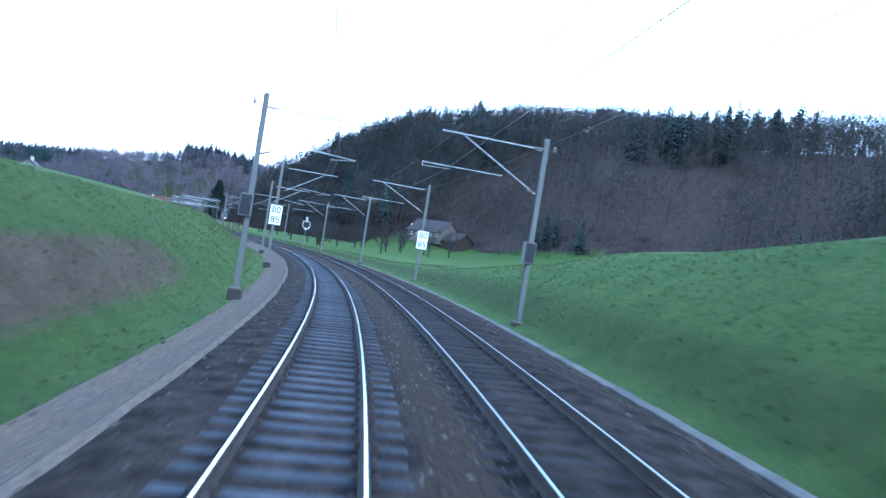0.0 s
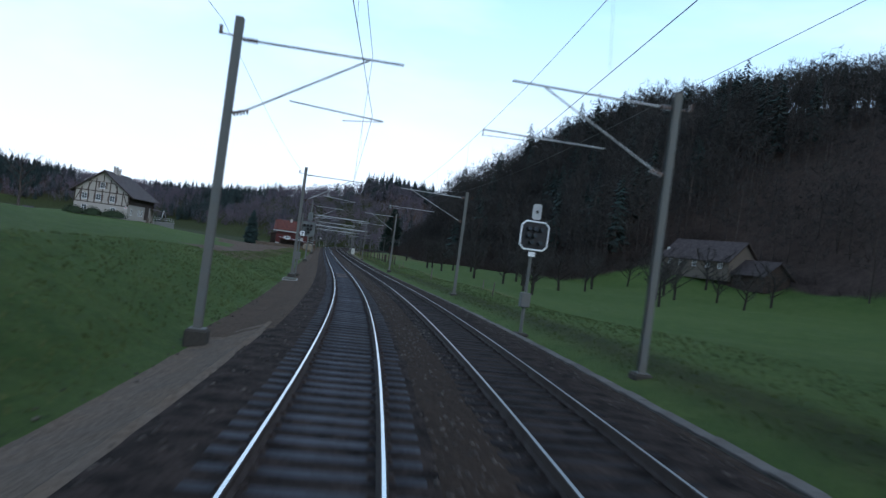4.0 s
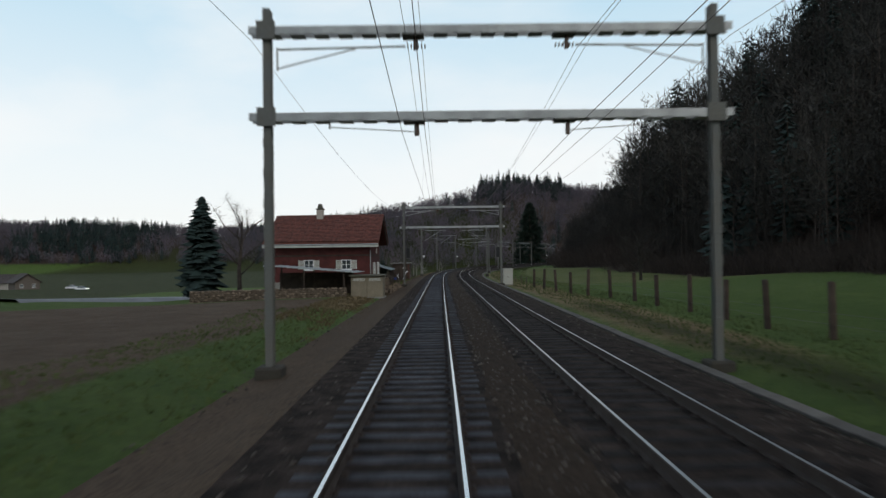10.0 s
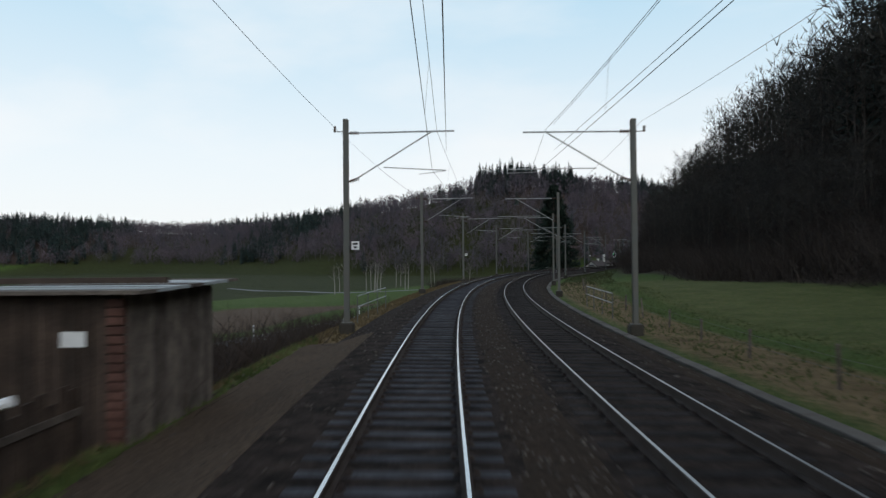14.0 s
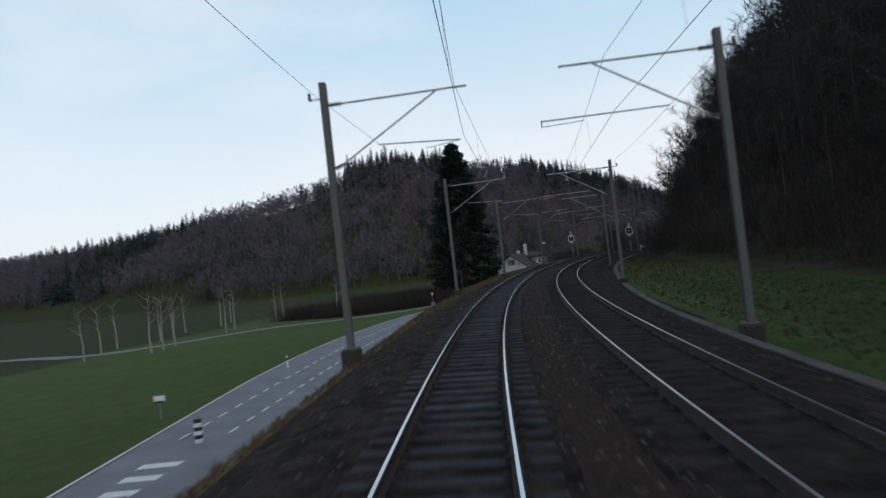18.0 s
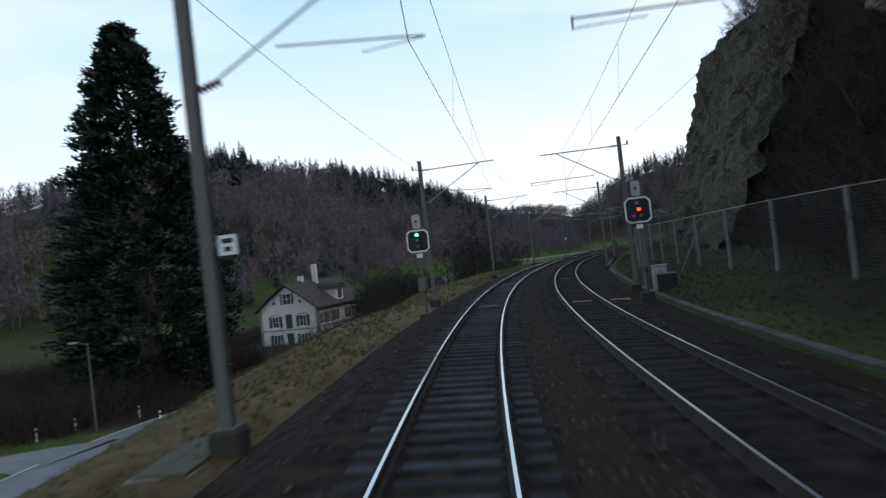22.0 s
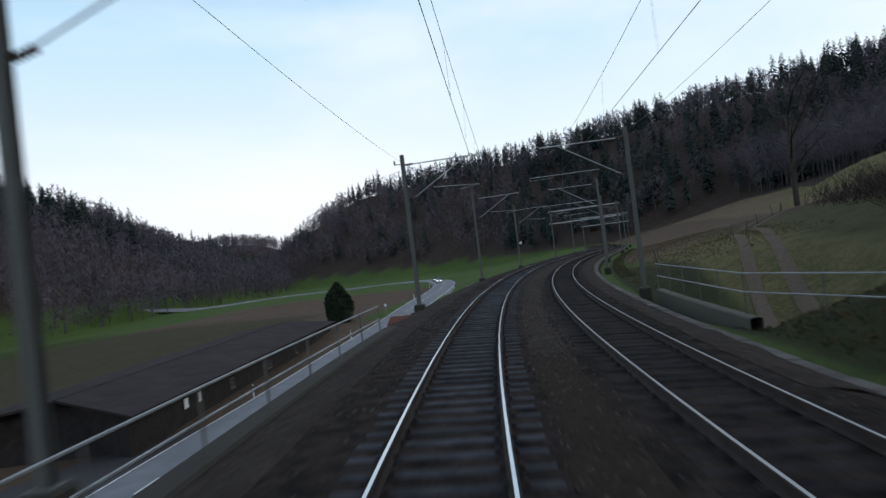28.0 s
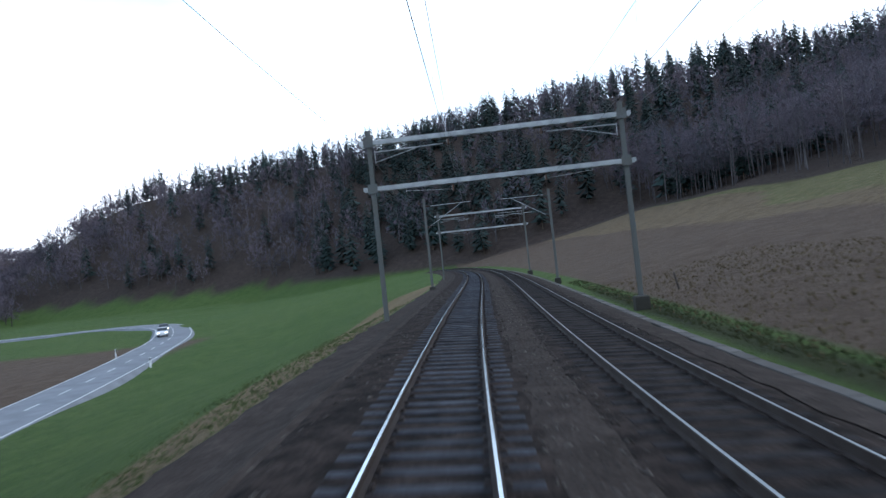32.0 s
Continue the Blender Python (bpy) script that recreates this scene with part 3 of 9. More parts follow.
def ground_material():
    m = bpy.data.materials.new("meadow_and_soil")
    m.use_nodes = True
    n, l = m.node_tree.nodes, m.node_tree.links
    b = n["Principled BSDF"]
    b.inputs["Roughness"].default_value = 0.95
    b.inputs["Specular IOR Level"].default_value = 0.15
    co = n.new("ShaderNodeTexCoord")

    def noise_tex(sc, det=5, rough=0.6):
        t = n.new("ShaderNodeTexNoise")
        t.inputs["Scale"].default_value, t.inputs["Detail"].default_value, t.inputs["Roughness"].default_value = sc, det, rough
        l.new(co.outputs["Object"], t.inputs["Vector"])
        return t

    def ramp(src, c0, c1, p0=0.3, p1=0.7):
        r = n.new("ShaderNodeValToRGB")
        r.color_ramp.elements[0].position, r.color_ramp.elements[1].position = p0, p1
        r.color_ramp.elements[0].color, r.color_ramp.elements[1].color = (*c0, 1), (*c1, 1)
        l.new(src.outputs["Fac"], r.inputs["Fac"])
        return r

    big, mid, fine = noise_tex(0.06), noise_tex(0.55, 8, 0.7), noise_tex(5.0, 8, 0.75)
    g1 = ramp(big, (0.048, 0.094, 0.021), (0.078, 0.118, 0.033))
    g2 = ramp(mid, (0.032, 0.07, 0.012), (0.125, 0.165, 0.045), 0.25, 0.75)
    grass = n.new("ShaderNodeMixRGB")
    grass.inputs["Fac"].default_value = 0.5
    l.new(g1.outputs["Color"], grass.inputs["Color1"])
    l.new(g2.outputs["Color"], grass.inputs["Color2"])
    last = grass
    for key, c0, c1 in (("soil", (0.082, 0.056, 0.038), (0.138, 0.1, 0.07)), ("dry", (0.11, 0.08, 0.042), (0.25, 0.185, 0.1)), ("litter", (0.035, 0.026, 0.02), (0.075, 0.055, 0.045)), ("olive_and_shade", (0.02, 0.025, 0.009), (0.052, 0.058, 0.02))):
        at = n.new("ShaderNodeAttribute")
        at.attribute_name = key
        col = ramp(mid, c0, c1)
        wob = n.new("ShaderNodeMath")
        wob.operation = "MULTIPLY_ADD"
        l.new(fine.outputs["Fac"], wob.inputs[0])
        wob.inputs[1].default_value = 0.9
        wob.inputs[2].default_value = -0.45
        add = n.new("ShaderNodeMath")
        add.operation = "ADD"
        l.new(at.outputs["Fac"], add.inputs[0])
        l.new(wob.outputs[0], add.inputs[1])
        mr = n.new("ShaderNodeMapRange")
        mr.inputs["From Min"].default_value, mr.inputs["From Max"].default_value = 0.32, 0.62
        l.new(add.outputs[0], mr.inputs["Value"])
        mx = n.new("ShaderNodeMixRGB")
        l.new(mr.outputs["Result"], mx.inputs["Fac"])
        l.new(last.outputs["Color"], mx.inputs["Color1"])
        l.new(col.outputs["Color"], mx.inputs["Color2"])
        last = mx
    ov = n.new("ShaderNodeMixRGB")
    ov.blend_type, ov.inputs["Fac"].default_value = "OVERLAY", 0.85
    l.new(last.outputs["Color"], ov.inputs["Color1"])
    l.new(fine.outputs["Fac"], ov.inputs["Color2"])
    l.new(ov.outputs["Color"], b.inputs["Base Color"])
    bp = n.new("ShaderNodeBump")
    bp.inputs["Strength"].default_value, bp.inputs["Distance"].default_value = 1.0, 0.2
    l.new(fine.outputs["Fac"], bp.inputs["Height"])
    l.new(bp.outputs["Normal"], b.inputs["Normal"])
    return m


GROUND = ground_material()


def land_sheet():
    ss = np.concatenate([np.arange(-80, 640, 3.0), np.arange(640, 700, 1.5), np.arange(700, 900, 3.0), np.arange(900, 1000, 6.0), np.arange(1000, 1500, 14.0), np.arange(1500, 2001, 40.0)])
    near = np.array([-60, -50, -42, -36, -30, -26, -23, -21, -19, -17.5, -16, -14.5, -13, -12, -11, -10, -9, -8, -7.2, -6.4, -5.8, -5.4, -5.0, -4.6, -4.3, -4.15, -3.6, 0, 4, 7.6, 8.2, 8.6, 9, 9.5, 10, 11, 12,
                     13, 14, 15, 16, 17, 18, 19, 20, 21, 22, 24, 27, 30, 35, 40, 44, 48, 52, 56, 60], float)
    u, v = np.linspace(0, 1, 46)[1:] ** 1.15, np.linspace(0, 1, 18)[1:] ** 1.2
    lats = [np.concatenate([-(60 + (limit(s, -1) - 60) * u)[::-1], near, np.arange(64, 118, 6.0), 118 + (limit(s, 1) - 118) * v]) for s in ss]
    lat = np.array(lats)
    n = lat.shape[1]
    s = np.repeat(ss, n)
    lat = lat.ravel()
    x, y, z, th, c = line(s)
    px, py = x + lat * np.cos(th), y + lat * np.sin(th)
    v = np.stack([px, py, ground(s, lat)], -1)
    i, j = np.meshgrid(np.arange(len(ss) - 1), np.arange(n - 1), indexing="ij")
    f = np.stack([i * n + j, i * n + j + 1, (i + 1) * n + j + 1, (i + 1) * n + j], -1).reshape(-1, 4)
    ob = raw("ground", v, f, GROUND, smooth=True)
    for key, val in zip(("soil", "dry", "litter", "olive_and_shade"), land_masks(s, lat, px, py)):
        a = ob.data.attributes.new(key, "FLOAT", "POINT")
        a.data.foreach_set("value", val.astype(np.float32))
    return tagged(ob, "green winter meadows, ploughed soil and leaf-covered slopes beside the railway", "ground", kind="structure")


def far_sheet():
    g = np.arange(-3000, 3001, 60.0)
    gx, gy = np.meshgrid(g, g + 600, indexing="ij")
    px, py = gx.ravel(), gy.ravel()
    s, lat = to_line(px, py)
    inside = (lat > -limit(s, -1) + 40) & (lat < limit(s, 1) - 25) & (s > -60) & (s < 1950)
    z = ground(np.clip(s, -80, 2000), np.clip(lat, -900, 600)) - 4
    z = np.where(inside, z - 25, z)
    n = len(g)
    i, j = np.meshgrid(np.arange(n - 1), np.arange(n - 1), indexing="ij")
    f = np.stack([i * n + j, (i + 1) * n + j, (i + 1) * n + j + 1, i * n + j + 1], -1).reshape(-1, 4)
    ob = raw("ground_far", np.stack([px, py, z], -1), f, GROUND, smooth=True)
    a = ob.data.attributes.new("litter", "FLOAT", "POINT")
    a.data.foreach_set("value", np.where(z > 12, 1.0, 0.3).astype(np.float32))
    return tagged(ob, "distant meadows and wooded ground round the valley", "ground", kind="structure")


land_sheet()
far_sheet()

# ---- track bed ----
S_END = 915
BROWN_PATH = mat("brown_gravel_path", (0.2, 0.148, 0.108), rough=0.95, spread=0.65, scale=0.8, fine=12, bump=1.0, tint=(0.085, 0.062, 0.044), spec=0.06)
D0 = 3.9
bed = sweep("ballast_bed", [(-3.6, -.72), (-2.6, -.34), (-2.1, -.2), (-1.45, -.185), (0, -.2), (1.45, -.185), (1.9, -.2), (2.15, -.21), (2.45, -.19), (5.3, -.185), (5.9, -.22), (6.5, -.36), (7.2, -.68)], -60, S_END, 2.0, BALLAST)
for k, v in enumerate(bed.data.vertices):
    # the second track's side is lifted with its rails
    v.co.z += (0, 0, 0, 0, 0, 0, 0, .3, 1, 1, .8, .3, 0)[k % 13] * float(np.interp(-60 + 2 * (k // 13), DKN, LIFT))
tagged(bed, "dark brown crushed-stone ballast bed under two tracks", "ballast", kind="structure")

def ragged_strip(name, edges, s0, s1, material, amp, seed):
    """A strip whose two outer edges wander."""
    ss = np.arange(s0, s1 + .3, .6)
    x, y, z, th, c = line(ss)
    cols = []
    for k, (lat, dz) in enumerate(edges):
        w = np.array([noise.noise(Vector((q * .55, seed + k * 3.1, 0))) + .6 * noise.noise(Vector((q * 1.9, seed + k, 5))) for q in ss]) * (amp if k in (0, len(edges) - 1) else 0)
        o = lat + w
        cols.append(np.stack([x + o * np.cos(th), y + o * np.sin(th), z + o * np.sin(c) + dz], -1))
    n = len(edges)
    v = np.stack(cols, 1).reshape(-1, 3)
    i, j = np.meshgrid(np.arange(len(ss) - 1), np.arange(n - 1), indexing="ij")
    return raw(name, v, np.stack([i * n + j, i * n + j + 1, (i + 1) * n + j + 1, (i + 1) * n + j], -1).reshape(-1, 4), material)


for s0, s1, stuff, words, edge, inner in ((-60, 112, CINDER, "pale grey gravel walkway beside the ballast", 4.0, 2.3), (112, 342, BROWN_PATH, "trodden brown gravel walkway between grass and ballast", 4.45, 1.95), (644, S_END, PALE_GRAVEL, "narrow gravel shoulder beside the ballast above the bank", 4.25, 2.3)):
    tagged(ragged_strip("gravel_path", [(-edge - .2, -.8), (-edge, -.675), (-3.4, -.59), (-2.6, -.315), (-inner - .2, -.2 if inner < 2.1 else -.245), (-inner + .15, -.3)], s0, s1 + 2, stuff, .34, s0 * .1 + 50), words, "path", kind="structure")
tagged(ragged_strip("gravel_strip", [(1.3, -.2), (1.6, -.165), (2.2, -.15), (2.62, -.2)], -60, 660, BROWN_GRAVEL, .26, 2), "brown dirty gravel strip with ragged edges between the tracks", "gravel", kind="structure")
tagged(ragged_strip("gravel_strip", [(1.35, -.195), (1.7, -.16), (2.15, -.155), (2.6, -.185)], 660, 880, PALE_GRAVEL, .3, 4), "pale brown gravel heaped between the two tracks", "gravel", kind="structure")
tagged(ragged_strip("gravel_strip", [(5.6, -.2), (5.85, -.19), (6.3, -.29), (6.75, -.46)], -60, 655, BROWN_GRAVEL, .16, 9), "brown gravel shoulder beside the second track", "gravel", kind="structure")
for s0, s1, prof in ((-60, 438, [(6.3, -.36), (6.7, -.5), (7.0, -.56), (7.4, -.8)]), (438, 600, [(6.3, -.36), (6.8, -.56), (7.9, -.62), (8.5, -.7)]), (600, 644, [(6.3, -.36), (6.7, -.5), (7.0, -.56), (7.4, -.8)])):
    tagged(sweep("gravel_path", prof, s0, s1, 2.0, BROWN_GRAVEL), "brown gravel walkway between ballast and cable trough", "path", kind="structure")
tagged(ragged_strip("gravel_strip", [(5.55, -.16), (5.85, -.165), (6.2, -.225), (6.55, -.3)], 655, 880, PALE_GRAVEL, .18, 7), "pale brown gravel between ballast and cable trough", "gravel", kind="structure")


def rail_section(c):
    """Section of a flat-bottom rail round its centre line c, clockwise from the foot."""
    return [(c - .07, -.172), (c - .07, -.16), (c - .012, -.14), (c - .012, -.05), (c - .036, -.036), (c - .036, -.006),
            (c - .022, 0), (c + .022, 0), (c + .036, -.006), (c + .036, -.036), (c + .012, -.05), (c + .012, -.14), (c + .07, -.16), (c + .07, -.172)]


def track_frame(s, lat, lift=0.0):
    """Pose of the canted track plane."""
    x, y, z, th, c = (float(v) for v in line(s))
    m = Matrix.Translation((x, y, z + lift)) @ Matrix.Rotation(th, 4, "Z") @ Matrix.Rotation(-c, 4, "Y")
    return m @ Matrix.Translation((lat, 0, 0))


def rail_bar(name, offs, parent, face):
    """One rail; offs gives the lateral place along the line."""
    ss = np.arange(-60, S_END + .1, 2.0)
    x, y, z, th, c = line(ss)
    pr = np.array(rail_section(0.0))[::-1]
    n = len(pr)
    o, lift = offs(ss)
    lat = pr[None, :, 0] + o[:, None]
    dz = pr[None, :, 1] + lift[:, None]
    co, si = np.cos(c)[:, None], np.sin(c)[:, None]
    off = lat * co - dz * si
    v = np.stack([x[:, None] + off * np.cos(th)[:, None], y[:, None] + off * np.sin(th)[:, None], z[:, None] + lat * si + dz * co], -1).reshape(-1, 3)
    i, j = np.meshgrid(np.arange(len(ss) - 1), np.arange(n), indexing="ij")
    k = (j + 1) % n
    f = np.stack([i * n + j, i * n + k, (i + 1) * n + k, (i + 1) * n + j], -1).reshape(-1, 4)
    mats = np.tile(np.array([1 if q == 6 else 0 for q in range(n)]), len(ss) - 1)
    return raw(name, v, f, [STEEL_RUST, face], parent, mats=mats)


def sleeper_mesh(wood):
    bm = bmesh.new()
    box(bm, -1.28, 1.28, -.12, .12, -.32, -.172, None, 0.02)
    me = bpy.data.meshes.new("sleeper")
    bm.to_mesh(me)
    bm.free()
    me.materials.append(wood)
    return me


def clip_mesh():
    bm = bmesh.new()
    for sx in (-.75, .75):
        box(bm, sx - .16, sx + .16, -.08, .08, -.176, -.16)
        for q in (-.11, .11):
            box(bm, sx + q - .03, sx + q + .03, -.05, .05, -.165, -.12)
    return bm


def lift2(s):
    return np.interp(s, DKN, LIFT)


def joined(name, me_or_bm, mats4, material, parent=None):
    """Many moved copies of one small mesh, joined."""
    vs = np.array([v.co[:] for v in (me_or_bm.verts if isinstance(me_or_bm, bmesh.types.BMesh) else me_or_bm.vertices)])
    if isinstance(me_or_bm, bmesh.types.BMesh):
        me_or_bm.verts.ensure_lookup_table()
        me_or_bm.verts.index_update()
        fs = [[v.index for v in f.verts] for f in me_or_bm.faces]
    else:
        fs = [list(p.vertices) for p in me_or_bm.polygons]
    ms = np.array([[list(r) for r in m] for m in mats4])
    hom = np.concatenate([vs, np.ones((len(vs), 1))], 1)
    allv = np.einsum("kij,vj->kvi", ms, hom)[..., :3].reshape(-1, 3)
    return raw(name, allv, tile_faces(fs, len(vs), len(mats4)), material, parent)


def tile_faces(fs, nv, count):
    out = []
    for k in range(count):
        o = k * nv
        out.extend([i + o for i in f] for f in fs)
    return out


rng = random.Random(4)


def railway_track(label, offs, near, face, wood):
    t = thing("railway_track", Matrix(), label, "railway track", "railway tracks")
    for d in (-.75, .75):
        rail_bar("rail", lambda s, d=d: (offs(s)[0] + d, offs(s)[1]), t, face)
    sleeper_me = sleeper_mesh(wood)
    rest, plates = [], []
    for k in range(int((S_END + 50) / 0.6)):
        s = -50 + 0.6 * k + rng.uniform(-.015, .015)
        o, lf = offs(np.array([s]))
        m = track_frame(s, float(o[0]), float(lf[0])) @ pose(rng.uniform(-.03, .03), 0, rng.uniform(-.012, .004), 0, 0, rng.uniform(-.6, .6))
        if near[0] <= s <= near[1]:
            ob = new("sleeper", sleeper_me)
            ob.matrix_basis = m
            ob.parent = t
        else:
            rest.append(m)
        plates.append(m)
    tagged(joined("far_sleeper", sleeper_me, rest, wood, t), kind="stuff")
    cb = clip_mesh()
    tagged(joined("rail_fastening", cb, plates, STEEL_RUST, t), kind="stuff")
    cb.free()
    return t


railway_track("steel rails on dark sleepers in ballast, polished running faces", lambda s: (np.zeros_like(s), np.zeros_like(s)), (0, 178), STEEL_TOP, SLEEPER)
railway_track("steel rails on dark sleepers in ballast, duller running faces", lambda s: (gap(s), lift2(s)), (0, 178), STEEL_DULL, SLEEPER_BROWN)

# concrete cable trough along the second track, with loose lids
def trough_lat(s):
    return np.interp(s, [-60, 100, 177, 240, 290, 350, 440, 475, 555, 600, 640, 680, 735, 915], [7.0, 7.05, 6.8, 7.05, 7.1, 7.1, 7.2, 8.2, 8.2, 7.2, 6.9, 6.75, 6.75, 6.85])


def trough_rise(s):
    return np.interp(s, [640, 680], [0, .16])


def trough():
    root = thing("cable_trough", Matrix(), "concrete cable trough with loose lids along the track", "cable trough")
    ss = np.arange(-60, S_END, 1.5)
    x, y, z, th, c = line(ss)
    pr = np.array([(-.155, -.8), (-.155, -.5), (.155, -.5), (.155, -.8)])
    o = trough_lat(ss)[:, None] + pr[None, :, 0]
    v = np.stack([x[:, None] + o * np.cos(th)[:, None], y[:, None] + o * np.sin(th)[:, None], z[:, None] + o * np.sin(c)[:, None] + pr[None, :, 1] + trough_rise(ss)[:, None]], -1).reshape(-1, 3)
    i, j = np.meshgrid(np.arange(len(ss) - 1), np.arange(3), indexing="ij")
    raw("channel", v, np.stack([i * 4 + j, i * 4 + j + 1, i * 4 + j + 5, i * 4 + j + 4], -1).reshape(-1, 4), DARK_CONC, root)
    bm = boxm(-.17, .17, -.49, .49, -.5, -.43, .015)
    me = bpy.data.meshes.new("lid")
    bm.to_mesh(me)
    bm.free()
    me.materials.append(LID)
    rest = []
    for k in range(960):
        s = -40 + k + rng.uniform(-.01, .01)
        m = track_frame(s, float(trough_lat(s))) @ pose(rng.uniform(-.015, .015), 0, rng.uniform(-.015, .008) + float(trough_rise(s)), 0, rng.uniform(-1.5, 1.5), rng.uniform(-1, 1) - math.degrees(math.atan(float(trough_lat(s + .5) - trough_lat(s - .5)))))
        if 0 <= s < 300:
            ob = new("lid", me)
            ob.matrix_basis = m
            ob.parent = root
        else:
            rest.append(m)
    tagged(joined("far_lid", me, rest, LID, root), kind="stuff")


LID = mat("worn_trough_lid", (0.16, 0.15, 0.135), rough=0.9, spread=0.3, scale=1.5, fine=30, bump=0.4, tint=(0.085, 0.075, 0.065), island=0.25)
trough()


# ---- overhead line ----
LEFT_MASTS = [(28.8, -4.0), (55.1, -3.9), (82, -3.84), (110.7, -3.93), (145, -3.95), (189.1, -3.97), (348.2, -3.82), (378, -3.96), (404.7, -3.75), (433.1, -4.01), (461.6, -4.16), (485.4, -3.6),
              (515.8, -3.95), (543.7, -3.93), (573.5, -3.96), (602.3, -4.1), (625.9, -3.89), (652.8, -5.41), (680.2, -4.2), (706.9, -3.9), (734.7, -3.86), (800, -3.9)]
RIGHT_MASTS = [(28.4, 8.32), (56.0, 8.55), (81.9, 8.16), (111.1, 8.59), (145.2, 9.0), (188.9, 8.19), (348.4, 7.87), (378, 7.7), (404.4, 7.54), (432.2, 7.6), (460.7, 7.76), (488.3, 7.66),
               (515.6, 7.63), (543, 7.6), (572.5, 7.52), (600.8, 7.47), (628.3, 8.81), (651.1, 7.51), (679.3, 7.72), (707.1, 7.74), (734.7, 7.75), (800, 7.75)]
GANTRY_S = [247.4, 305.1, 770.2, 829]
GANTRY_LAT = {247.4: (-3.92, 7.73), 305.1: (-3.65, 7.38), 770.2: (-3.89, 8.3), 829: (-3.9, 7.9)}
LAT_L, LAT_R, MAST_H = -3.9, 7.75, 8.1


FOOT = mat("dark_concrete_foot", (0.075, 0.068, 0.058), rough=0.95, spread=0.35, scale=2, fine=30, bump=0.5, tint=(0.045, 0.04, 0.03))


def mast_parts(root, h, side, longer=0.0, drop=0.0):
    """side: +1 if the track lies to the right of the mast. Local x points to the track side of the line."""
    bm = bmesh.new()
    w, d, e, k = .105, .1, .012, .006
    prism(bm, [(-w, -d), (w, -d), (w, -d + e), (k, -d + e), (k, d - e), (w, d - e), (w, d), (-w, d), (-w, d - e), (-k, d - e), (-k, -d + e), (-w, -d + e)], h + .4,
          Matrix.Translation((0, 0, -.4)) @ Matrix.Rotation(radians(90), 4, "X") @ Matrix.Scale(-1, 4, (0, 0, 1)))
    part("post", bm, GALV_OLD, root)
    part("foundation", boxm(-.28, .28, -.28, .28, -1.5, -.22, .05), FOOT, root)
    part("base_plate", boxm(-.2, .2, -.2, .2, -.22, -.19), GALV_OLD, root)
    k = side
    top = h - .5 - drop
    part("top_tube", rodm((k * .5, 0, top), (k * (4.45 + longer), 0, top + .03), .033), GALV, root)
    part("strut", rodm((k * .35, 0, top - 1.92), (k * (3.5 + longer), 0, top), .028), GALV, root)
    if k > 0:
        part("registration_tube", rodm((k * (1.55 + longer), 0, top - 1.42), (k * (4.1 + longer), 0, top - 1.58), .02), GALV, root)
        part("steady_arm", rodm((k * (4.05 + longer), 0, top - 1.6), (k * (3.0 + longer), 0, top - 1.72), .012), GALV, root)
    else:
        b4 = bmesh.new()
        rod(b4, (k * (1.5 + longer), 0, top - 1.48), (k * (5.1 + longer), 0, top - 1.48), .022)
        rod(b4, (k * (5.1 + longer), 0, top - 1.44), (k * (5.1 + longer), 0, top - 1.66), .02)
        part("registration_tube", b4, GALV, root)
        part("steady_arm", rodm((k * (5.1 + longer), 0, top - 1.64), (k * (3.9 + longer), 0, top - 1.6), .012), GALV, root)
    for z0, z1, x1 in ((top, top, .55), (top - 1.98, top - 1.86, .45)):
        b2 = bmesh.new()
        for q in range(5):
            a = k * (.17 + q * .08)
            rod(b2, (a, 0, z0 + (z1 - z0) * q / 5), (a + k * .03, 0, z0 + (z1 - z0) * q / 5), .075, n=8)
        rod(b2, (k * .12, 0, z0), (k * x1, 0, z1), .03)
        part("insulator", b2, INSUL, root)
    b3 = bmesh.new()
    rod(b3, (-k * .13, 0, h - .5), (-k * .45, 0, h - .5), .02)
    rod(b3, (-k * .45, 0, h - .52), (-k * .45, 0, h - .28), .05)
    part("feeder_bracket", b3, INSUL, root)


def mast_pose(s, lat, yaw=0.0):
    p = tw(s, lat, 0.0)
    p.z += float(np.interp(s, SG, _c)) * max(-5, min(9, lat)) * 0.6 - 0.05
    return Matrix.Translation(p) @ Matrix.Rotation(tz(s) + yaw, 4, "Z")


proto = {}
for side, rows in ((1, LEFT_MASTS), (-1, RIGHT_MASTS)):
    for s, lat in rows:
        long = max(0.0, abs(lat - (1.9 - side * 5.8)) - .35) if abs(lat) > 5 or side < 0 else 0.0
        key = (side, round(long, 1), (.26 if s > 700 else .22 if 390 < s < 450 else .07) if side > 0 else 0.0)
        if key in proto:
            copy_thing(proto[key], mast_pose(s, lat))
        else:
            root = thing("catenary_mast", mast_pose(s, lat), "grey steel overhead-line mast with cantilever arm on a concrete foot", "mast", "overhead line masts")
            mast_parts(root, MAST_H, side, key[1], key[2])
            proto[key] = root


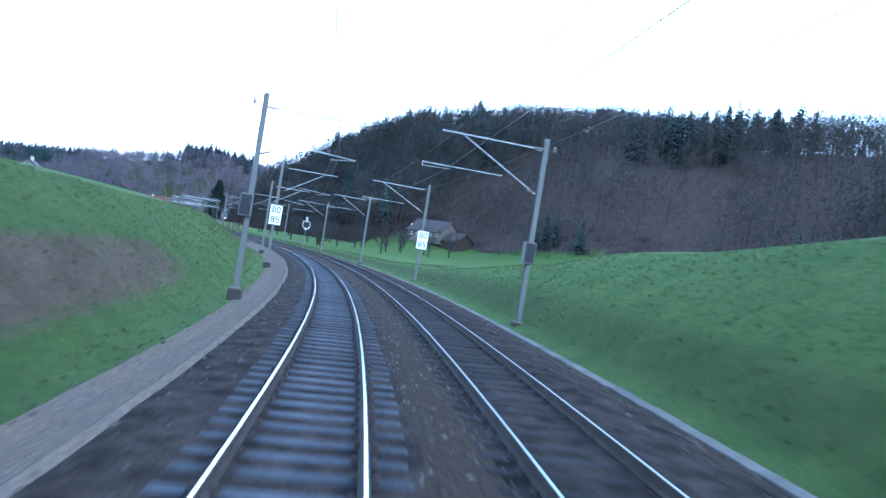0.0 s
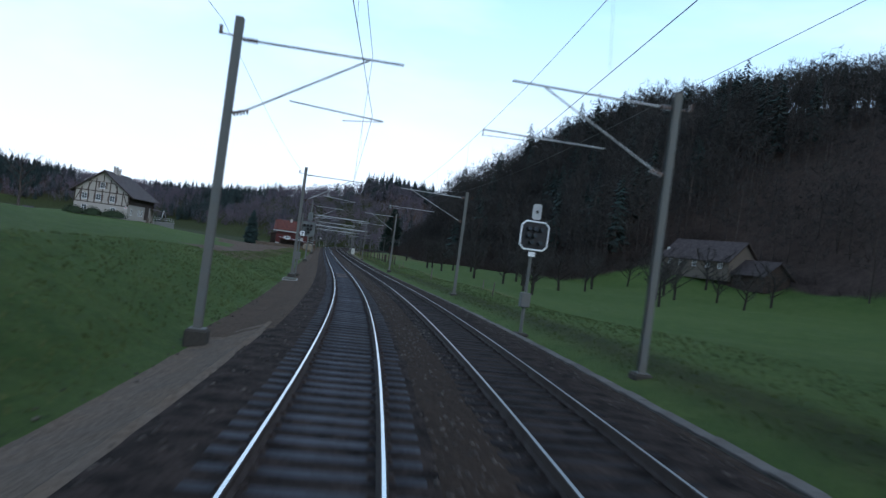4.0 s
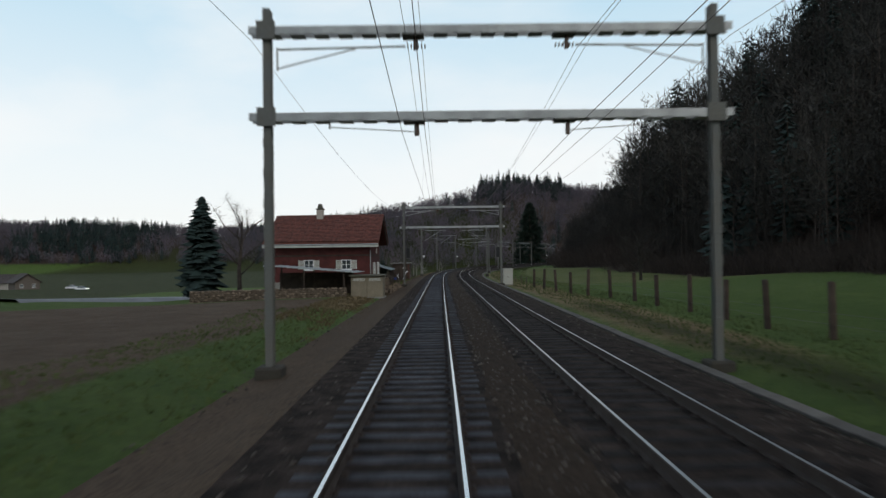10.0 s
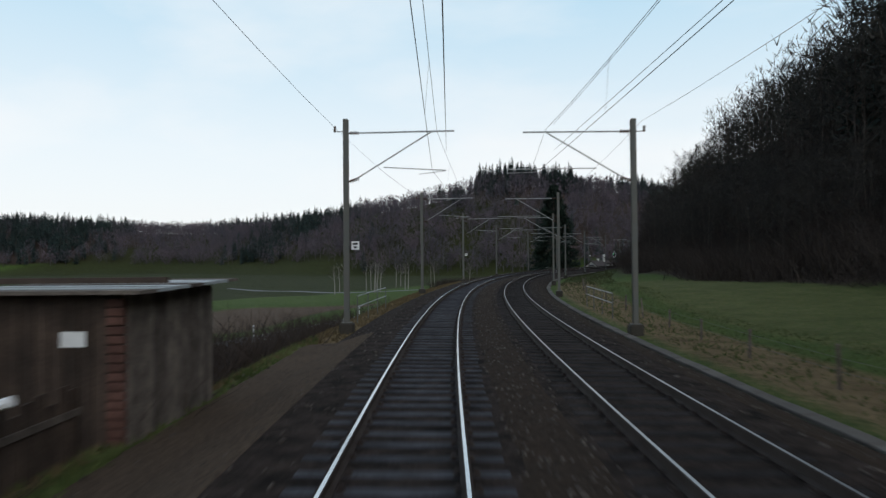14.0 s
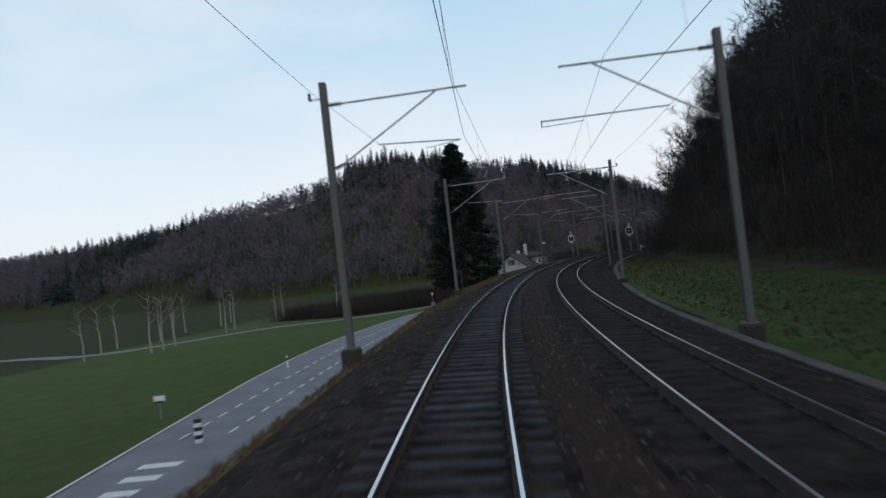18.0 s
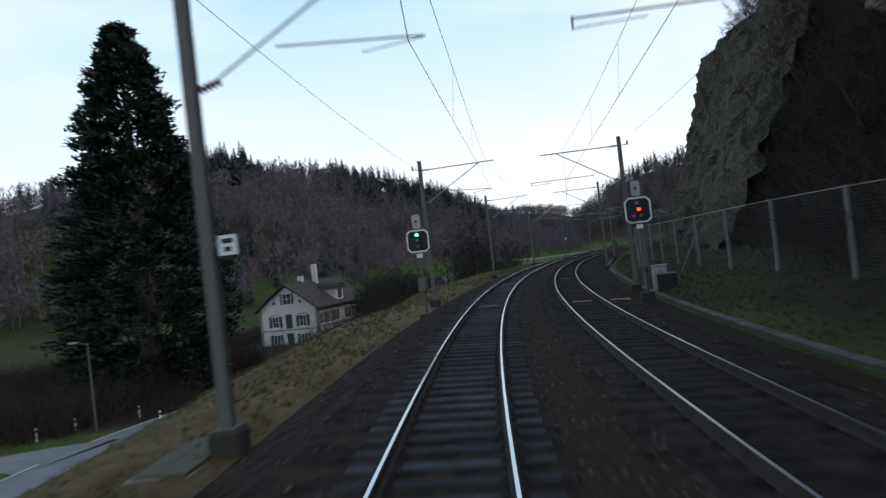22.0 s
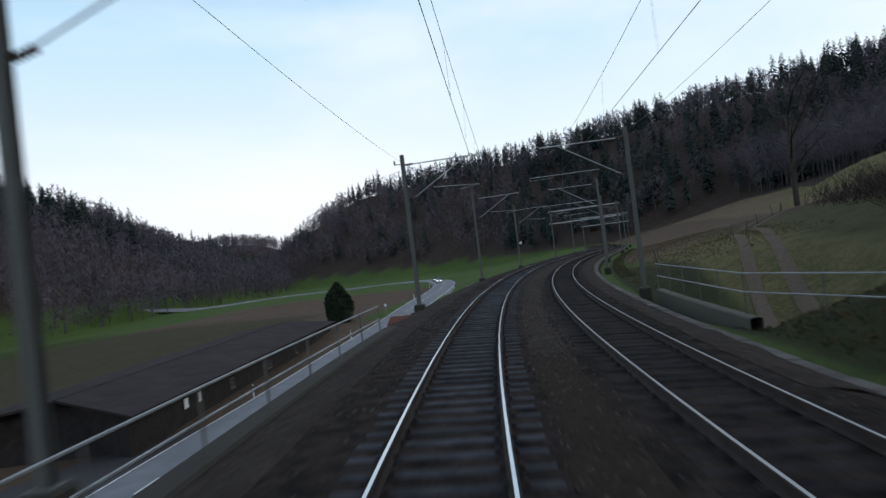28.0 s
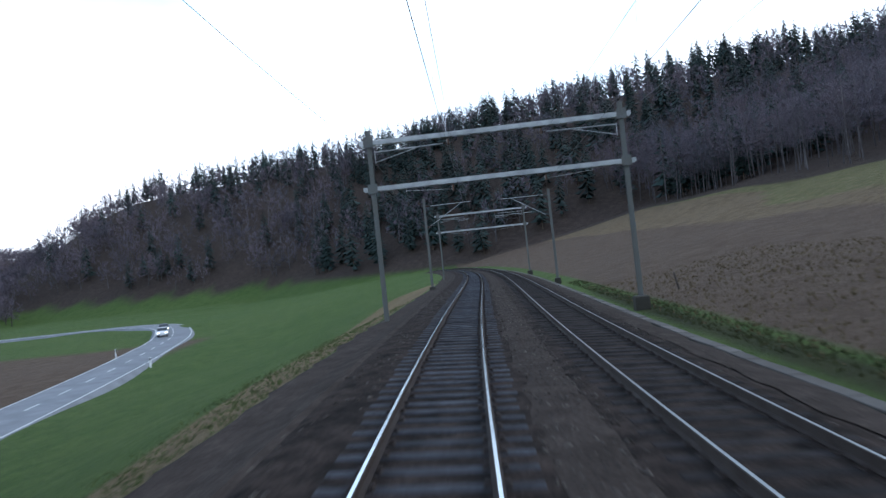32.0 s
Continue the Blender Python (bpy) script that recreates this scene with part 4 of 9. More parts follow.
def gantry(s, h=9.0):
    root = thing("overhead_gantry", mast_pose(s, sum(GANTRY_LAT[s]) / 2), "grey steel portal gantry with two beams across both tracks", "gantry", "overhead line gantries")
    hw = (GANTRY_LAT[s][1] - GANTRY_LAT[s][0]) / 2
    for sx in (-1, 1):
        for y in (-.13, .1):
            part("post_channel", boxm(sx * hw - .1, sx * hw + .1, y, y + .03, -.5, h), GALV_OLD, root)
        part("post_web", boxm(sx * hw - .04, sx * hw + .04, -.1, .1, -.5, h - .02), GALV_OLD, root)
        for z in np.arange(.6, h - 3.2, .8):
            part("batten", boxm(sx * hw - .11, sx * hw + .11, -.15, -.13, z, z + .22), GALV_OLD, root)
        part("foundation", boxm(sx * hw - .34, sx * hw + .34, -.34, .34, -1.5, -.3, .05), FOOT, root)
        for z in (h - .6, h - 2.85):
            part("clamp_plate", boxm(sx * hw - .24, sx * hw + .24, -.24, -.2, z - .24, z + .24), GALV_OLD, root)
    for z in (h - .6, h - 2.85):
        bm = bmesh.new()
        for y in (-.2, .14):
            box(bm, -hw - .45, hw + .45, y, y + .05, z - .1, z + .1)
        for x in np.arange(-hw, hw, .62):
            box(bm, x, x + .36, -.205, .195, z - .125, z - .1)
        part("beam", bm, GALV, root)
        for x in (-hw + 3.75, hw - 3.95):
            c = part("wire_clamp", boxm(x - .22, x + .34, -.26, .24, z - .17, z - .13, .01), GALV_OLD, root)
            part("clamp_insulator", rodm((x + .12, 0, z - .5), (x + .12, 0, z - .14), .06, n=8), INSUL, c)
    for k, x in ((1, -hw), (-1, hw)):
        b = bmesh.new()
        rod(b, (x + k * .25, 0, h - 1.05), (x + k * 3.6, 0, h - 1.0), .03)
        rod(b, (x + k * .25, 0, h - 1.55), (x + k * 2.3, 0, h - 1.05), .022)
        rod(b, (x + k * .25, 0, h - 1.6), (x + k * .25, 0, h - 1.0), .025)
        part("cantilever", b, GALV, root)
        b = bmesh.new()
        for q in range(6):
            xx = x + k * (3.65 + q * .09)
            rod(b, (xx, 0, h - 1.0), (xx + k * .03, 0, h - 1.0), .06, n=8)
        part("insulator", b, INSUL, root)
        b = bmesh.new()
        rod(b, (x + k * 1.6, 0, h - 2.95), (x + k * 1.6, 0, h - 3.15), .025)
        rod(b, (x + k * 1.6, 0, h - 3.1), (x + k * 3.9, 0, h - 3.25), .014)
        part("steady_arm", b, GALV, root)
    return root


for s in GANTRY_S:
    gantry(s)

LEFT_S = sorted([s for s, la in LEFT_MASTS] + GANTRY_S + [0, -30, 880])
RIGHT_S = sorted([s for s, la in RIGHT_MASTS] + GANTRY_S + [0, -30, 880])


def hung(sup, latf, zf, sag, steps=8):
    """Points of a wire hung from support to support."""
    pts = []
    for n, (a, b) in enumerate(zip(sup[:-1], sup[1:])):
        pa, pb = tw(a, latf(a, n), zf(a)), tw(b, latf(b, n + 1), zf(b))
        for q in range(steps):
            u = q / steps
            p = pa.lerp(pb, u)
            p.z -= 4 * sag * u * (1 - u) * ((b - a) / 40) ** 2
            pts.append(p)
    pts.append(tw(sup[-1], latf(sup[-1], len(sup) - 1), zf(sup[-1])))
    return pts


def wire(name, pts, r, label):
    cu = bpy.data.curves.new(name, "CURVE")
    cu.dimensions, cu.bevel_depth, cu.bevel_resolution = "3D", r, 1
    sp = cu.splines.new("POLY")
    sp.points.add(len(pts) - 1)
    sp.points.foreach_set("co", [c for p in pts for c in (*p, 1.0)])
    cu.materials.append(WIRE)
    return tagged(new(name, cu), label, "overhead wire", "overhead wires")


def lean(s):
    return float(np.interp(s, SG, _c))


def up(s):
    return .3 * (s in GANTRY_S)


for o, sup, shift in ((0.0, LEFT_S, -.22), (D0, RIGHT_S, .28)):
    cw = hung(sup, lambda s, n: o + shift - 5.6 * lean(s) + (.18 if n % 2 else -.18), lambda s: 5.95 - up(s), .02)
    mw = hung(sup, lambda s, n: o + shift - 7 * lean(s), lambda s: 7.55 + up(s), .5)
    wire("contact_wire", cw, .0075, "dark copper contact wire over the track")
    carrier = wire("messenger_wire", mw, .007, "dark messenger wire that carries the contact wire")
    b = bmesh.new()
    for q in range(0, len(cw) - 1, 2):
        if q % 8:
            rod(b, cw[q], mw[q], .004, n=3)
    tagged(part("dropper", b, WIRE, carrier), kind="stuff")
    sub_s = [s for s in sup if 188 < s < 349]
    wire("contact_wire", hung(sub_s, lambda s, n: o + shift + .4 - 5.6 * lean(s), lambda s: 6.05 - up(s) + (.7 if s < 200 or s > 340 else 0), .02), .007, "second contact wire where two wire lengths overlap")
    wire("messenger_wire", hung(sub_s, lambda s, n: o + shift + .35 - 7 * lean(s), lambda s: 7.8 + up(s), .4), .0065, "second messenger wire where two wire lengths overlap")
wire("feeder_wire", hung(LEFT_S, lambda s, n: LAT_L - .45, lambda s: 7.85 + up(s), .42), .007, "thin feeder wire along the mast tops")
wire("feeder_wire", hung(RIGHT_S, lambda s, n: LAT_R + .45, lambda s: 7.85 + up(s), .42), .007, "thin feeder wire along the mast tops")


# ---- woods ----
BARK = mat("grey_brown_bark", (0.06, 0.048, 0.042), rough=0.95, spread=0.35, scale=2, bump=0.3, island=0.35)
# Distance haze is painted into the far twigs as a paler purple-blue.
FAR_TWIG = mat("hazed_far_twigs", (0.132, 0.128, 0.158), rough=0.95, spread=0.4, scale=0.05, bump=0.0, tint=(0.14, 0.11, 0.128), island=0.12)
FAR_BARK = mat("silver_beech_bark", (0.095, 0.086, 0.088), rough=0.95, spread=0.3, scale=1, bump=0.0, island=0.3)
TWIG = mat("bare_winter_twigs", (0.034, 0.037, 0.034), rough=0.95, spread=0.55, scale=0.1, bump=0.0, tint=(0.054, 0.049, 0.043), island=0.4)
# Needle green carries a slight blue cast that stands for distance haze.
NEEDLE = mat("dark_conifer_needles", (0.024, 0.042, 0.038), rough=0.9, spread=0.4, scale=0.1, bump=0.0, island=0.3)
FIR_BARK = mat("fir_bark", (0.09, 0.07, 0.055), rough=0.95, spread=0.3, bump=0.2)


def tube(vs, fs, a, b, r0, r1, n=4):
    a, b = np.array(a, float), np.array(b, float)
    d = b - a
    d = d / max(np.linalg.norm(d), 1e-6)
    u = np.cross(d, (0.3, 0.9, 0.31))
    u /= np.linalg.norm(u)
    w = np.cross(d, u)
    k = len(vs)
    for p, r in ((a, r0), (b, r1)):
        for q in range(n):
            t = 2 * math.pi * q / n
            vs.append(p + (u * math.cos(t) + w * math.sin(t)) * r)
    for q in range(n):
        j = (q + 1) % n
        fs.append((k + q, k + j, k + n + j, k + n + q))


def bare_tree(seed, h=18.0, spread=4.5, limbs=7, twigs=70, tw_len=2.4, tw_w=.1, low=.35, trunk_r=.26, sides=5, rise=.55):
    """Trunk, limbs and twigs of a leafless tree: vertices, faces, material per face (0 bark, 1 twig)."""
    r = random.Random(seed)
    vs, fs, mi = [], [], []
    pts = [np.array((0, 0, -.5))]
    for k in range(1, 4):
        pts.append(np.array((r.uniform(-.3, .3) * k / 2, r.uniform(-.3, .3) * k / 2, h * (.3, .3, .6, .92)[k])))
    for k in range(3):
        tube(vs, fs, pts[k], pts[k + 1], trunk_r * (1, .75, .45)[k], trunk_r * (.75, .45, .08)[k], sides)
    ends = []
    for k in range(limbs):
        u = low + (0.88 - low) * k / limbs
        base = np.array((0, 0, 0.0)) + pts[1] * 0
        zz = u * h
        base = np.array((np.interp(zz, [p[2] for p in pts], [p[0] for p in pts]), np.interp(zz, [p[2] for p in pts], [p[1] for p in pts]), zz))
        a = 2.4 * k + r.uniform(-.5, .5)
        ln = spread * (1.05 - .55 * abs(u - .5) / .5) * r.uniform(.75, 1.1)
        mid = base + np.array((math.cos(a) * ln * .55, math.sin(a) * ln * .55, ln * .45))
        tip = base + np.array((math.cos(a + .2) * ln, math.sin(a + .2) * ln, ln * r.uniform(.8, 1.15)))
        tube(vs, fs, base, mid, trunk_r * .34, trunk_r * .2, 3)
        tube(vs, fs, mid, tip, trunk_r * .2, trunk_r * .05, 3)
        ends += [(base, mid), (mid, tip), (mid, tip)]
    ends += [(pts[2], pts[3])] * 2
    mi += [0] * len(fs)
    for k in range(twigs):
        a, b = ends[r.randrange(len(ends))]
        u = r.uniform(.15, 1.0)
        p = a + (b - a) * u
        d = np.array((r.gauss(0, 1), r.gauss(0, 1), r.gauss(rise, .8)))
        d = d / np.linalg.norm(d) * tw_len * r.uniform(.5, 1.2)
        sdw = np.cross(d, (r.uniform(-1, 1), r.uniform(-1, 1), r.uniform(-1, 1)))
        sdw = sdw / max(np.linalg.norm(sdw), 1e-6) * tw_w
        k0 = len(vs)
        vs += [p - sdw / 2, p + sdw / 2, p + d]
        fs.append((k0, k0 + 1, k0 + 2))
        mi.append(1)
    return np.array(vs), fs, mi


def crown_tree(seed, h=17.0, rad=4.6, clumps=15, twigs=14, tw_len=1.6, tw_w=.14, low=.28, trunk_r=.2, rise=.8):
    """A leafless tree whose twigs gather in rounded clumps on a lumpy crown: vertices, faces, material per face (0 bark, 1 twig)."""
    r = random.Random(seed)
    vs, fs = [], []
    bend = np.array((r.uniform(-.5, .5), r.uniform(-.5, .5), h * .5))
    top = np.array((bend[0] + r.uniform(-.5, .5), bend[1] + r.uniform(-.5, .5), h * .93))
    tube(vs, fs, (0, 0, -.6), bend, trunk_r, trunk_r * .6, 3)
    tube(vs, fs, bend, top, trunk_r * .6, trunk_r * .12, 3)
    heads = []
    mid = h * (low + 1) / 2
    half = h * (1 - low) / 2
    for k in range(clumps):
        a = 2.4 * k + r.uniform(-.4, .4)
        w = -.85 + 1.75 * (k + .5) / clumps
        q = math.sqrt(max(0.05, 1 - min(1, abs(w)) ** 2.2)) * r.uniform(.55, 1.0)
        c = np.array((math.cos(a) * rad * q, math.sin(a) * rad * q, mid + half * w * .92))
        heads.append(c)
        if k % 2 == 0:
            z0 = max(h * low * .8, c[2] - rad * .7 * q - 1)
            tube(vs, fs, (bend[0] * z0 / h, bend[1] * z0 / h, z0), c, trunk_r * .3, trunk_r * .06, 3)
    mi = [0] * len(fs)
    for c in heads:
        out = c - np.array((0, 0, mid - half * .6))
        out = out / max(np.linalg.norm(out), 1e-6)
        for k in range(twigs):
            p = c + np.array((r.gauss(0, .62), r.gauss(0, .62), r.gauss(0, .62)))
            d = out * .7 + np.array((r.gauss(0, .75), r.gauss(0, .75), r.gauss(rise * .5, .6)))
            d = d / max(np.linalg.norm(d), 1e-6) * tw_len * r.uniform(.5, 1.25)
            sdw = np.cross(d, (r.uniform(-1, 1), r.uniform(-1, 1), r.uniform(-1, 1)))
            sdw = sdw / max(np.linalg.norm(sdw), 1e-6) * tw_w
            k0 = len(vs)
            vs += [p - sdw / 2, p + sdw / 2, p + d]
            fs.append((k0, k0 + 1, k0 + 2))
            mi.append(1)
    return np.array(vs), fs, mi


def conifer(seed, h=24.0, rad=3.2, tiers=11, blades=8, start=.12):
    """Trunk and drooping boughs of needles at uneven heights: vertices, faces, material per face (0 bark, 1 needles)."""
    r = random.Random(seed)
    vs, fs, mi = [], [], []
    tube(vs, fs, (0, 0, -.5), (0, 0, h * .97), .24, .03, 4)
    mi += [0] * len(fs)
    total = tiers * blades
    for k in range(total):
        u = start + (0.985 - start) * (k + r.uniform(-.4, .4)) / total
        z = u * h
        a = k * 2.39996 + r.uniform(-.4, .4)
        rr = rad * (1 - (u - start) / (1 - start)) ** .58 * (.62 + .38 * min(1, (u - start + .04) / .2)) + .12
        ln = rr * r.uniform(.6, 1.12)
        wd = ln * r.uniform(.22, .36) + .12
        top = np.array((math.cos(a) * ln * .1, math.sin(a) * ln * .1, z + ln * .12))
        tip = np.array((math.cos(a) * ln, math.sin(a) * ln, z - ln * r.uniform(.12, .45)))
        sd = np.array((-math.sin(a), math.cos(a), 0)) * wd
        low = np.array((0, 0, ln * r.uniform(.1, .3)))
        m1, m2 = top * .42 + tip * .58 + sd - low, top * .42 + tip * .58 - sd - low
        k0 = len(vs)
        vs += [top, m1, tip, m2]
        fs += [(k0, k0 + 1, k0 + 2), (k0, k0 + 2, k0 + 3)]
        mi += [1, 1]
    return np.array(vs), fs, mi


def scatter(name, templates, placed, materials, label, category="trees", kind="stuff"):
    """Joins many turned and scaled copies of templates. placed: (template, x, y, z, size, turn)."""
    vv, ll, sizes, mm = [], [], [], []
    base = 0
    for ti, (vs, fs, mi) in enumerate(templates):
        rows = [p for p in placed if p[0] == ti]
        if not rows:
            continue
        a = np.array([p[1:] for p in rows], float)
        co, si = np.cos(a[:, 4]), np.sin(a[:, 4])
        x = (vs[None, :, 0] * co[:, None] - vs[None, :, 1] * si[:, None]) * a[:, 3:4] + a[:, 0:1]
        y = (vs[None, :, 0] * si[:, None] + vs[None, :, 1] * co[:, None]) * a[:, 3:4] + a[:, 1:2]
        z = vs[None, :, 2] * a[:, 3:4] + a[:, 2:3]
        vv.append(np.stack([x, y, z], -1).reshape(-1, 3))
        flat = np.array([i for f in fs for i in f])
        ll.append((flat[None, :] + (np.arange(len(rows)) * len(vs))[:, None] + base).ravel())
        sizes.append(np.tile([len(f) for f in fs], len(rows)))
        mm.append(np.tile(mi, len(rows)))
        base += len(rows) * len(vs)
    v, lo, sz, mi = np.concatenate(vv), np.concatenate(ll), np.concatenate(sizes), np.concatenate(mm)
    me = bpy.data.meshes.new(name)
    me.vertices.add(len(v))
    me.vertices.foreach_set("co", v.astype(np.float32).ravel())
    me.loops.add(len(lo))
    me.loops.foreach_set("vertex_index", lo.astype(np.int32))
    me.polygons.add(len(sz))
    me.polygons.foreach_set("loop_start", np.concatenate([[0], np.cumsum(sz)[:-1]]).astype(np.int32))
    me.polygons.foreach_set("material_index", mi.astype(np.int32))
    for m in materials:
        me.materials.append(m)
    me.update(calc_edges=True)
    return tagged(new(name, me), label, category, kind=kind)


BARE = [crown_tree(k, h=16 + 1.5 * (k % 3), rad=4.2 + .4 * (k % 2), clumps=15, twigs=14) for k in range(5)]
FIRS = [conifer(k, h=17.5 + 2.5 * (k % 3), rad=3.7 + .3 * (k % 2), tiers=14, blades=8) for k in range(4)]
FINE = [bare_tree(40 + k, h=12.5 + 2 * (k % 2), limbs=9, twigs=400, tw_len=1.5, tw_w=.05, low=.12, trunk_r=.11, spread=3.8, sides=4) for k in range(4)]
FAR_BARE = [crown_tree(20 + k, h=13.5 + k % 3, rad=5.0, clumps=13, twigs=9, tw_len=2.0, tw_w=.4, low=.16, trunk_r=.24, rise=1.5) for k in range(4)]
FAR_FIR = [conifer(30 + k, h=15.5 + 2 * k, rad=4.1, tiers=11, blades=6) for k in range(3)]
wr = np.random.RandomState(11)


def plant(name, s, lat, px, py, fir, label, far, size=(.7, 1.15)):
    gz = ground(s, lat)
    is_fir = fir(s, lat, px, py) > wr.uniform(0, 1, len(s))
    sc = wr.uniform(*size, len(s))
    tn = wr.uniform(0, 6.28, len(s))
    bare_t, fir_t = (FAR_BARE, FAR_FIR) if far == 1 else (FINE, FIRS) if far == 2 else (BARE, FIRS)
    b = [(i % len(bare_t), px[i], py[i], gz[i], sc[i], tn[i]) for i in range(len(s)) if not is_fir[i]]
    f = [(i % len(fir_t), px[i], py[i], gz[i], sc[i], tn[i]) for i in range(len(s)) if is_fir[i]]
    if b:
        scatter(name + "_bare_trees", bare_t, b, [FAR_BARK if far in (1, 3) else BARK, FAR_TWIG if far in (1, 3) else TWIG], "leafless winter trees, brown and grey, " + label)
    if f:
        scatter(name + "_conifers", fir_t, f, [FIR_BARK, NEEDLE], "dark green conifers among bare trees " + label)


def wood(name, s0, s1, l0, l1, count, fir, label, far=False, accept=None, size=(.7, 1.15)):
    s = wr.uniform(s0, s1, count * 3)
    lat = wr.uniform(l0, l1, count * 3)
    x, y, z, th, c = line(s)
    px, py = x + lat * np.cos(th), y + lat * np.sin(th)
    ok = accept(s, lat, px, py)
    plant(name, *[a[ok][:count] for a in (s, lat, px, py)], fir, label, far, size)


def wide_wood(name, x0, x1, y0, y1, count, fir, label, accept, size=(.7, 1.15)):
    """Trees spread evenly over a far stretch of the map."""
    px, py = wr.uniform(x0, x1, count), wr.uniform(y0, y1, count)
    s, lat = to_line(px, py)
    ok = accept(s, lat, px, py)
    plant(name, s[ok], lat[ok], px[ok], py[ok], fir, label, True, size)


def noise_patch(px, py, sc):
    return np.array([noise.noise(Vector((a * sc, b * sc, 3.3))) for a, b in zip(px, py)])


def front_of(k):
    """Only the side of a ridge that faces the line, and its crest."""
    pts = np.array([p[:2] for p in RIDGES[k]], float)

    def test(px, py):
        d = np.full(len(px), 1e9)
        sign = np.zeros(len(px))
        for (x0, y0), (x1, y1) in zip(pts[:-1], pts[1:]):
            dx, dy = x1 - x0, y1 - y0
            u = np.clip(((px - x0) * dx + (py - y0) * dy) / (dx * dx + dy * dy), 0, 1)
            q = np.hypot(px - x0 - u * dx, py - y0 - u * dy)
            side = dx * (py - y0) - dy * (px - x0)
            sign = np.where(q < d, side, sign)
            d = np.minimum(d, q)
        return (sign < 0) | (d < 45)
    return test


wood("hillside_wood", -80, 335, 50, 262, 2700, lambda s, la, x, y: np.clip(noise_patch(x, y, .012) * 1.8 - .1 + (la - 185) / 110, 0, .7), "on the steep hillside", accept=lambda s, la, x, y: la > wood_edge(s) + 2, size=(.68, 1.06))
wood("house_hill_wood", 244, 345, 45, 150, 520, lambda s, la, x, y: .1 + 0 * s, "on the hillside above the meadow", accept=lambda s, la, x, y: la > wood_edge(s) + 1, size=(.8, 1.15))
wood("edge_wood", 0, 262, 60, 125, 260, lambda s, la, x, y: .12 + 0 * s, "at the edge of the meadow below the hillside", accept=lambda s, la, x, y: (np.abs(la - wood_edge(s) + 4) < 6) & (np.hypot(s - 137, la - 95) > 17) & (np.hypot(s - 205, la - 86) > 16) & (np.hypot(s - 228, la - 79) > 16), size=(.5, .85))
wood("slope_wood", 335, 650, 14, 150, 1150, lambda s, la, x, y: .05 * np.ones_like(s), "on the steep slope over the line", accept=lambda s, la, x, y: (la > wood_edge(s) + 18) & (s > 425))
wood("high_slope_wood", 328, 425, 40, 130, 620, lambda s, la, x, y: .06 * np.ones_like(s), "tall on the steep slope behind the meadow", accept=lambda s, la, x, y: la > wood_edge(s) + 6, size=(1.0, 1.5))
wood("slope_edge_wood", 330, 650, 13, 75, 900, lambda s, la, x, y: .0 * s, "along the foot of the steep slope", 2, lambda s, la, x, y: (la > wood_edge(s) + 1) & (la < wood_edge(s) + 18), (.5, .85))
wood("bank_wood", 600, 631, -42, -12.5, 250, lambda s, la, x, y: .0 * s, "between the railway bank and the road", 2, lambda s, la, x, y: ((la > -18.5) | (la < -29)) & (-la / (s - 531) < .47), (.45, .74))
wood("cliff_foot_wood", 512, 564, 15.5, 31, 330, lambda s, la, x, y: .0 * s, "beside the foot of the rock face", 2, lambda s, la, x, y: la > 15.5 + (s - 512) * .08, (.4, .66))
wood("cliff_top_wood", 532, 632, 24, 36, 70, lambda s, la, x, y: .0 * s, "on top of the rock face", 2, lambda s, la, x, y: s > 0, (.4, .62))
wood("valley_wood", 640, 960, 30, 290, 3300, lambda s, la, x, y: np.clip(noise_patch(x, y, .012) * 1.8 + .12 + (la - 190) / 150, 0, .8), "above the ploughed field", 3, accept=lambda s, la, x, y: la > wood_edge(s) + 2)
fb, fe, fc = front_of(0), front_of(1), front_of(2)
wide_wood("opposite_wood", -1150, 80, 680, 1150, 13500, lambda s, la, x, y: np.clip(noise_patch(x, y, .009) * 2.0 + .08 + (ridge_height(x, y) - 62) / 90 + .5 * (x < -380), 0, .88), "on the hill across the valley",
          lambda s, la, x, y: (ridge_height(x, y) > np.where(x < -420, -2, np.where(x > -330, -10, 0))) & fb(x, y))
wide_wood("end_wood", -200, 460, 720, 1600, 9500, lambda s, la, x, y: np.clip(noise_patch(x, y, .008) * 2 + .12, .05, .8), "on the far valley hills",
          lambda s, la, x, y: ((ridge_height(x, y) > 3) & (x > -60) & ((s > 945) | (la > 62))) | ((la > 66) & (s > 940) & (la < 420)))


def grove(name, x, y, r, count, label):
    """A stand of tall conifers on a hilltop."""
    a, q = wr.uniform(0, 6.283, count), r * np.sqrt(wr.uniform(0, 1, count))
    px, py = x + q * np.cos(a) * 1.5, y + q * np.sin(a) * .7
    s, lat = to_line(px, py)
    plant(name, s, lat, px, py, lambda *k: np.ones(count) * 2, label, 0, (.85, 1.3))


grove("hilltop_grove", -222, 900, 34, 95, "in a tall stand on the hilltop")


# ---- things along the line: boards, signals, boxes ----
def at_line(s, lat, dz=None, yaw=0.0):
    p = on_ground(s, lat) if dz is None else tw(s, lat, dz)
    return Matrix.Translation(p) @ Matrix.Rotation(tz(s) + radians(yaw), 4, "Z")


def text_part(name, words, size, material, parent, m, depth=0.004):
    cu = bpy.data.curves.new(name, "FONT")
    cu.body, cu.size, cu.extrude, cu.align_x, cu.align_y = words, size, depth, "CENTER", "CENTER"
    cu.materials.append(material)
    ob = new(name, cu)
    ob.parent = parent
    ob.matrix_basis = m
    return ob


FACE = Matrix.Rotation(radians(90), 4, "X")  # text that faces back along the line


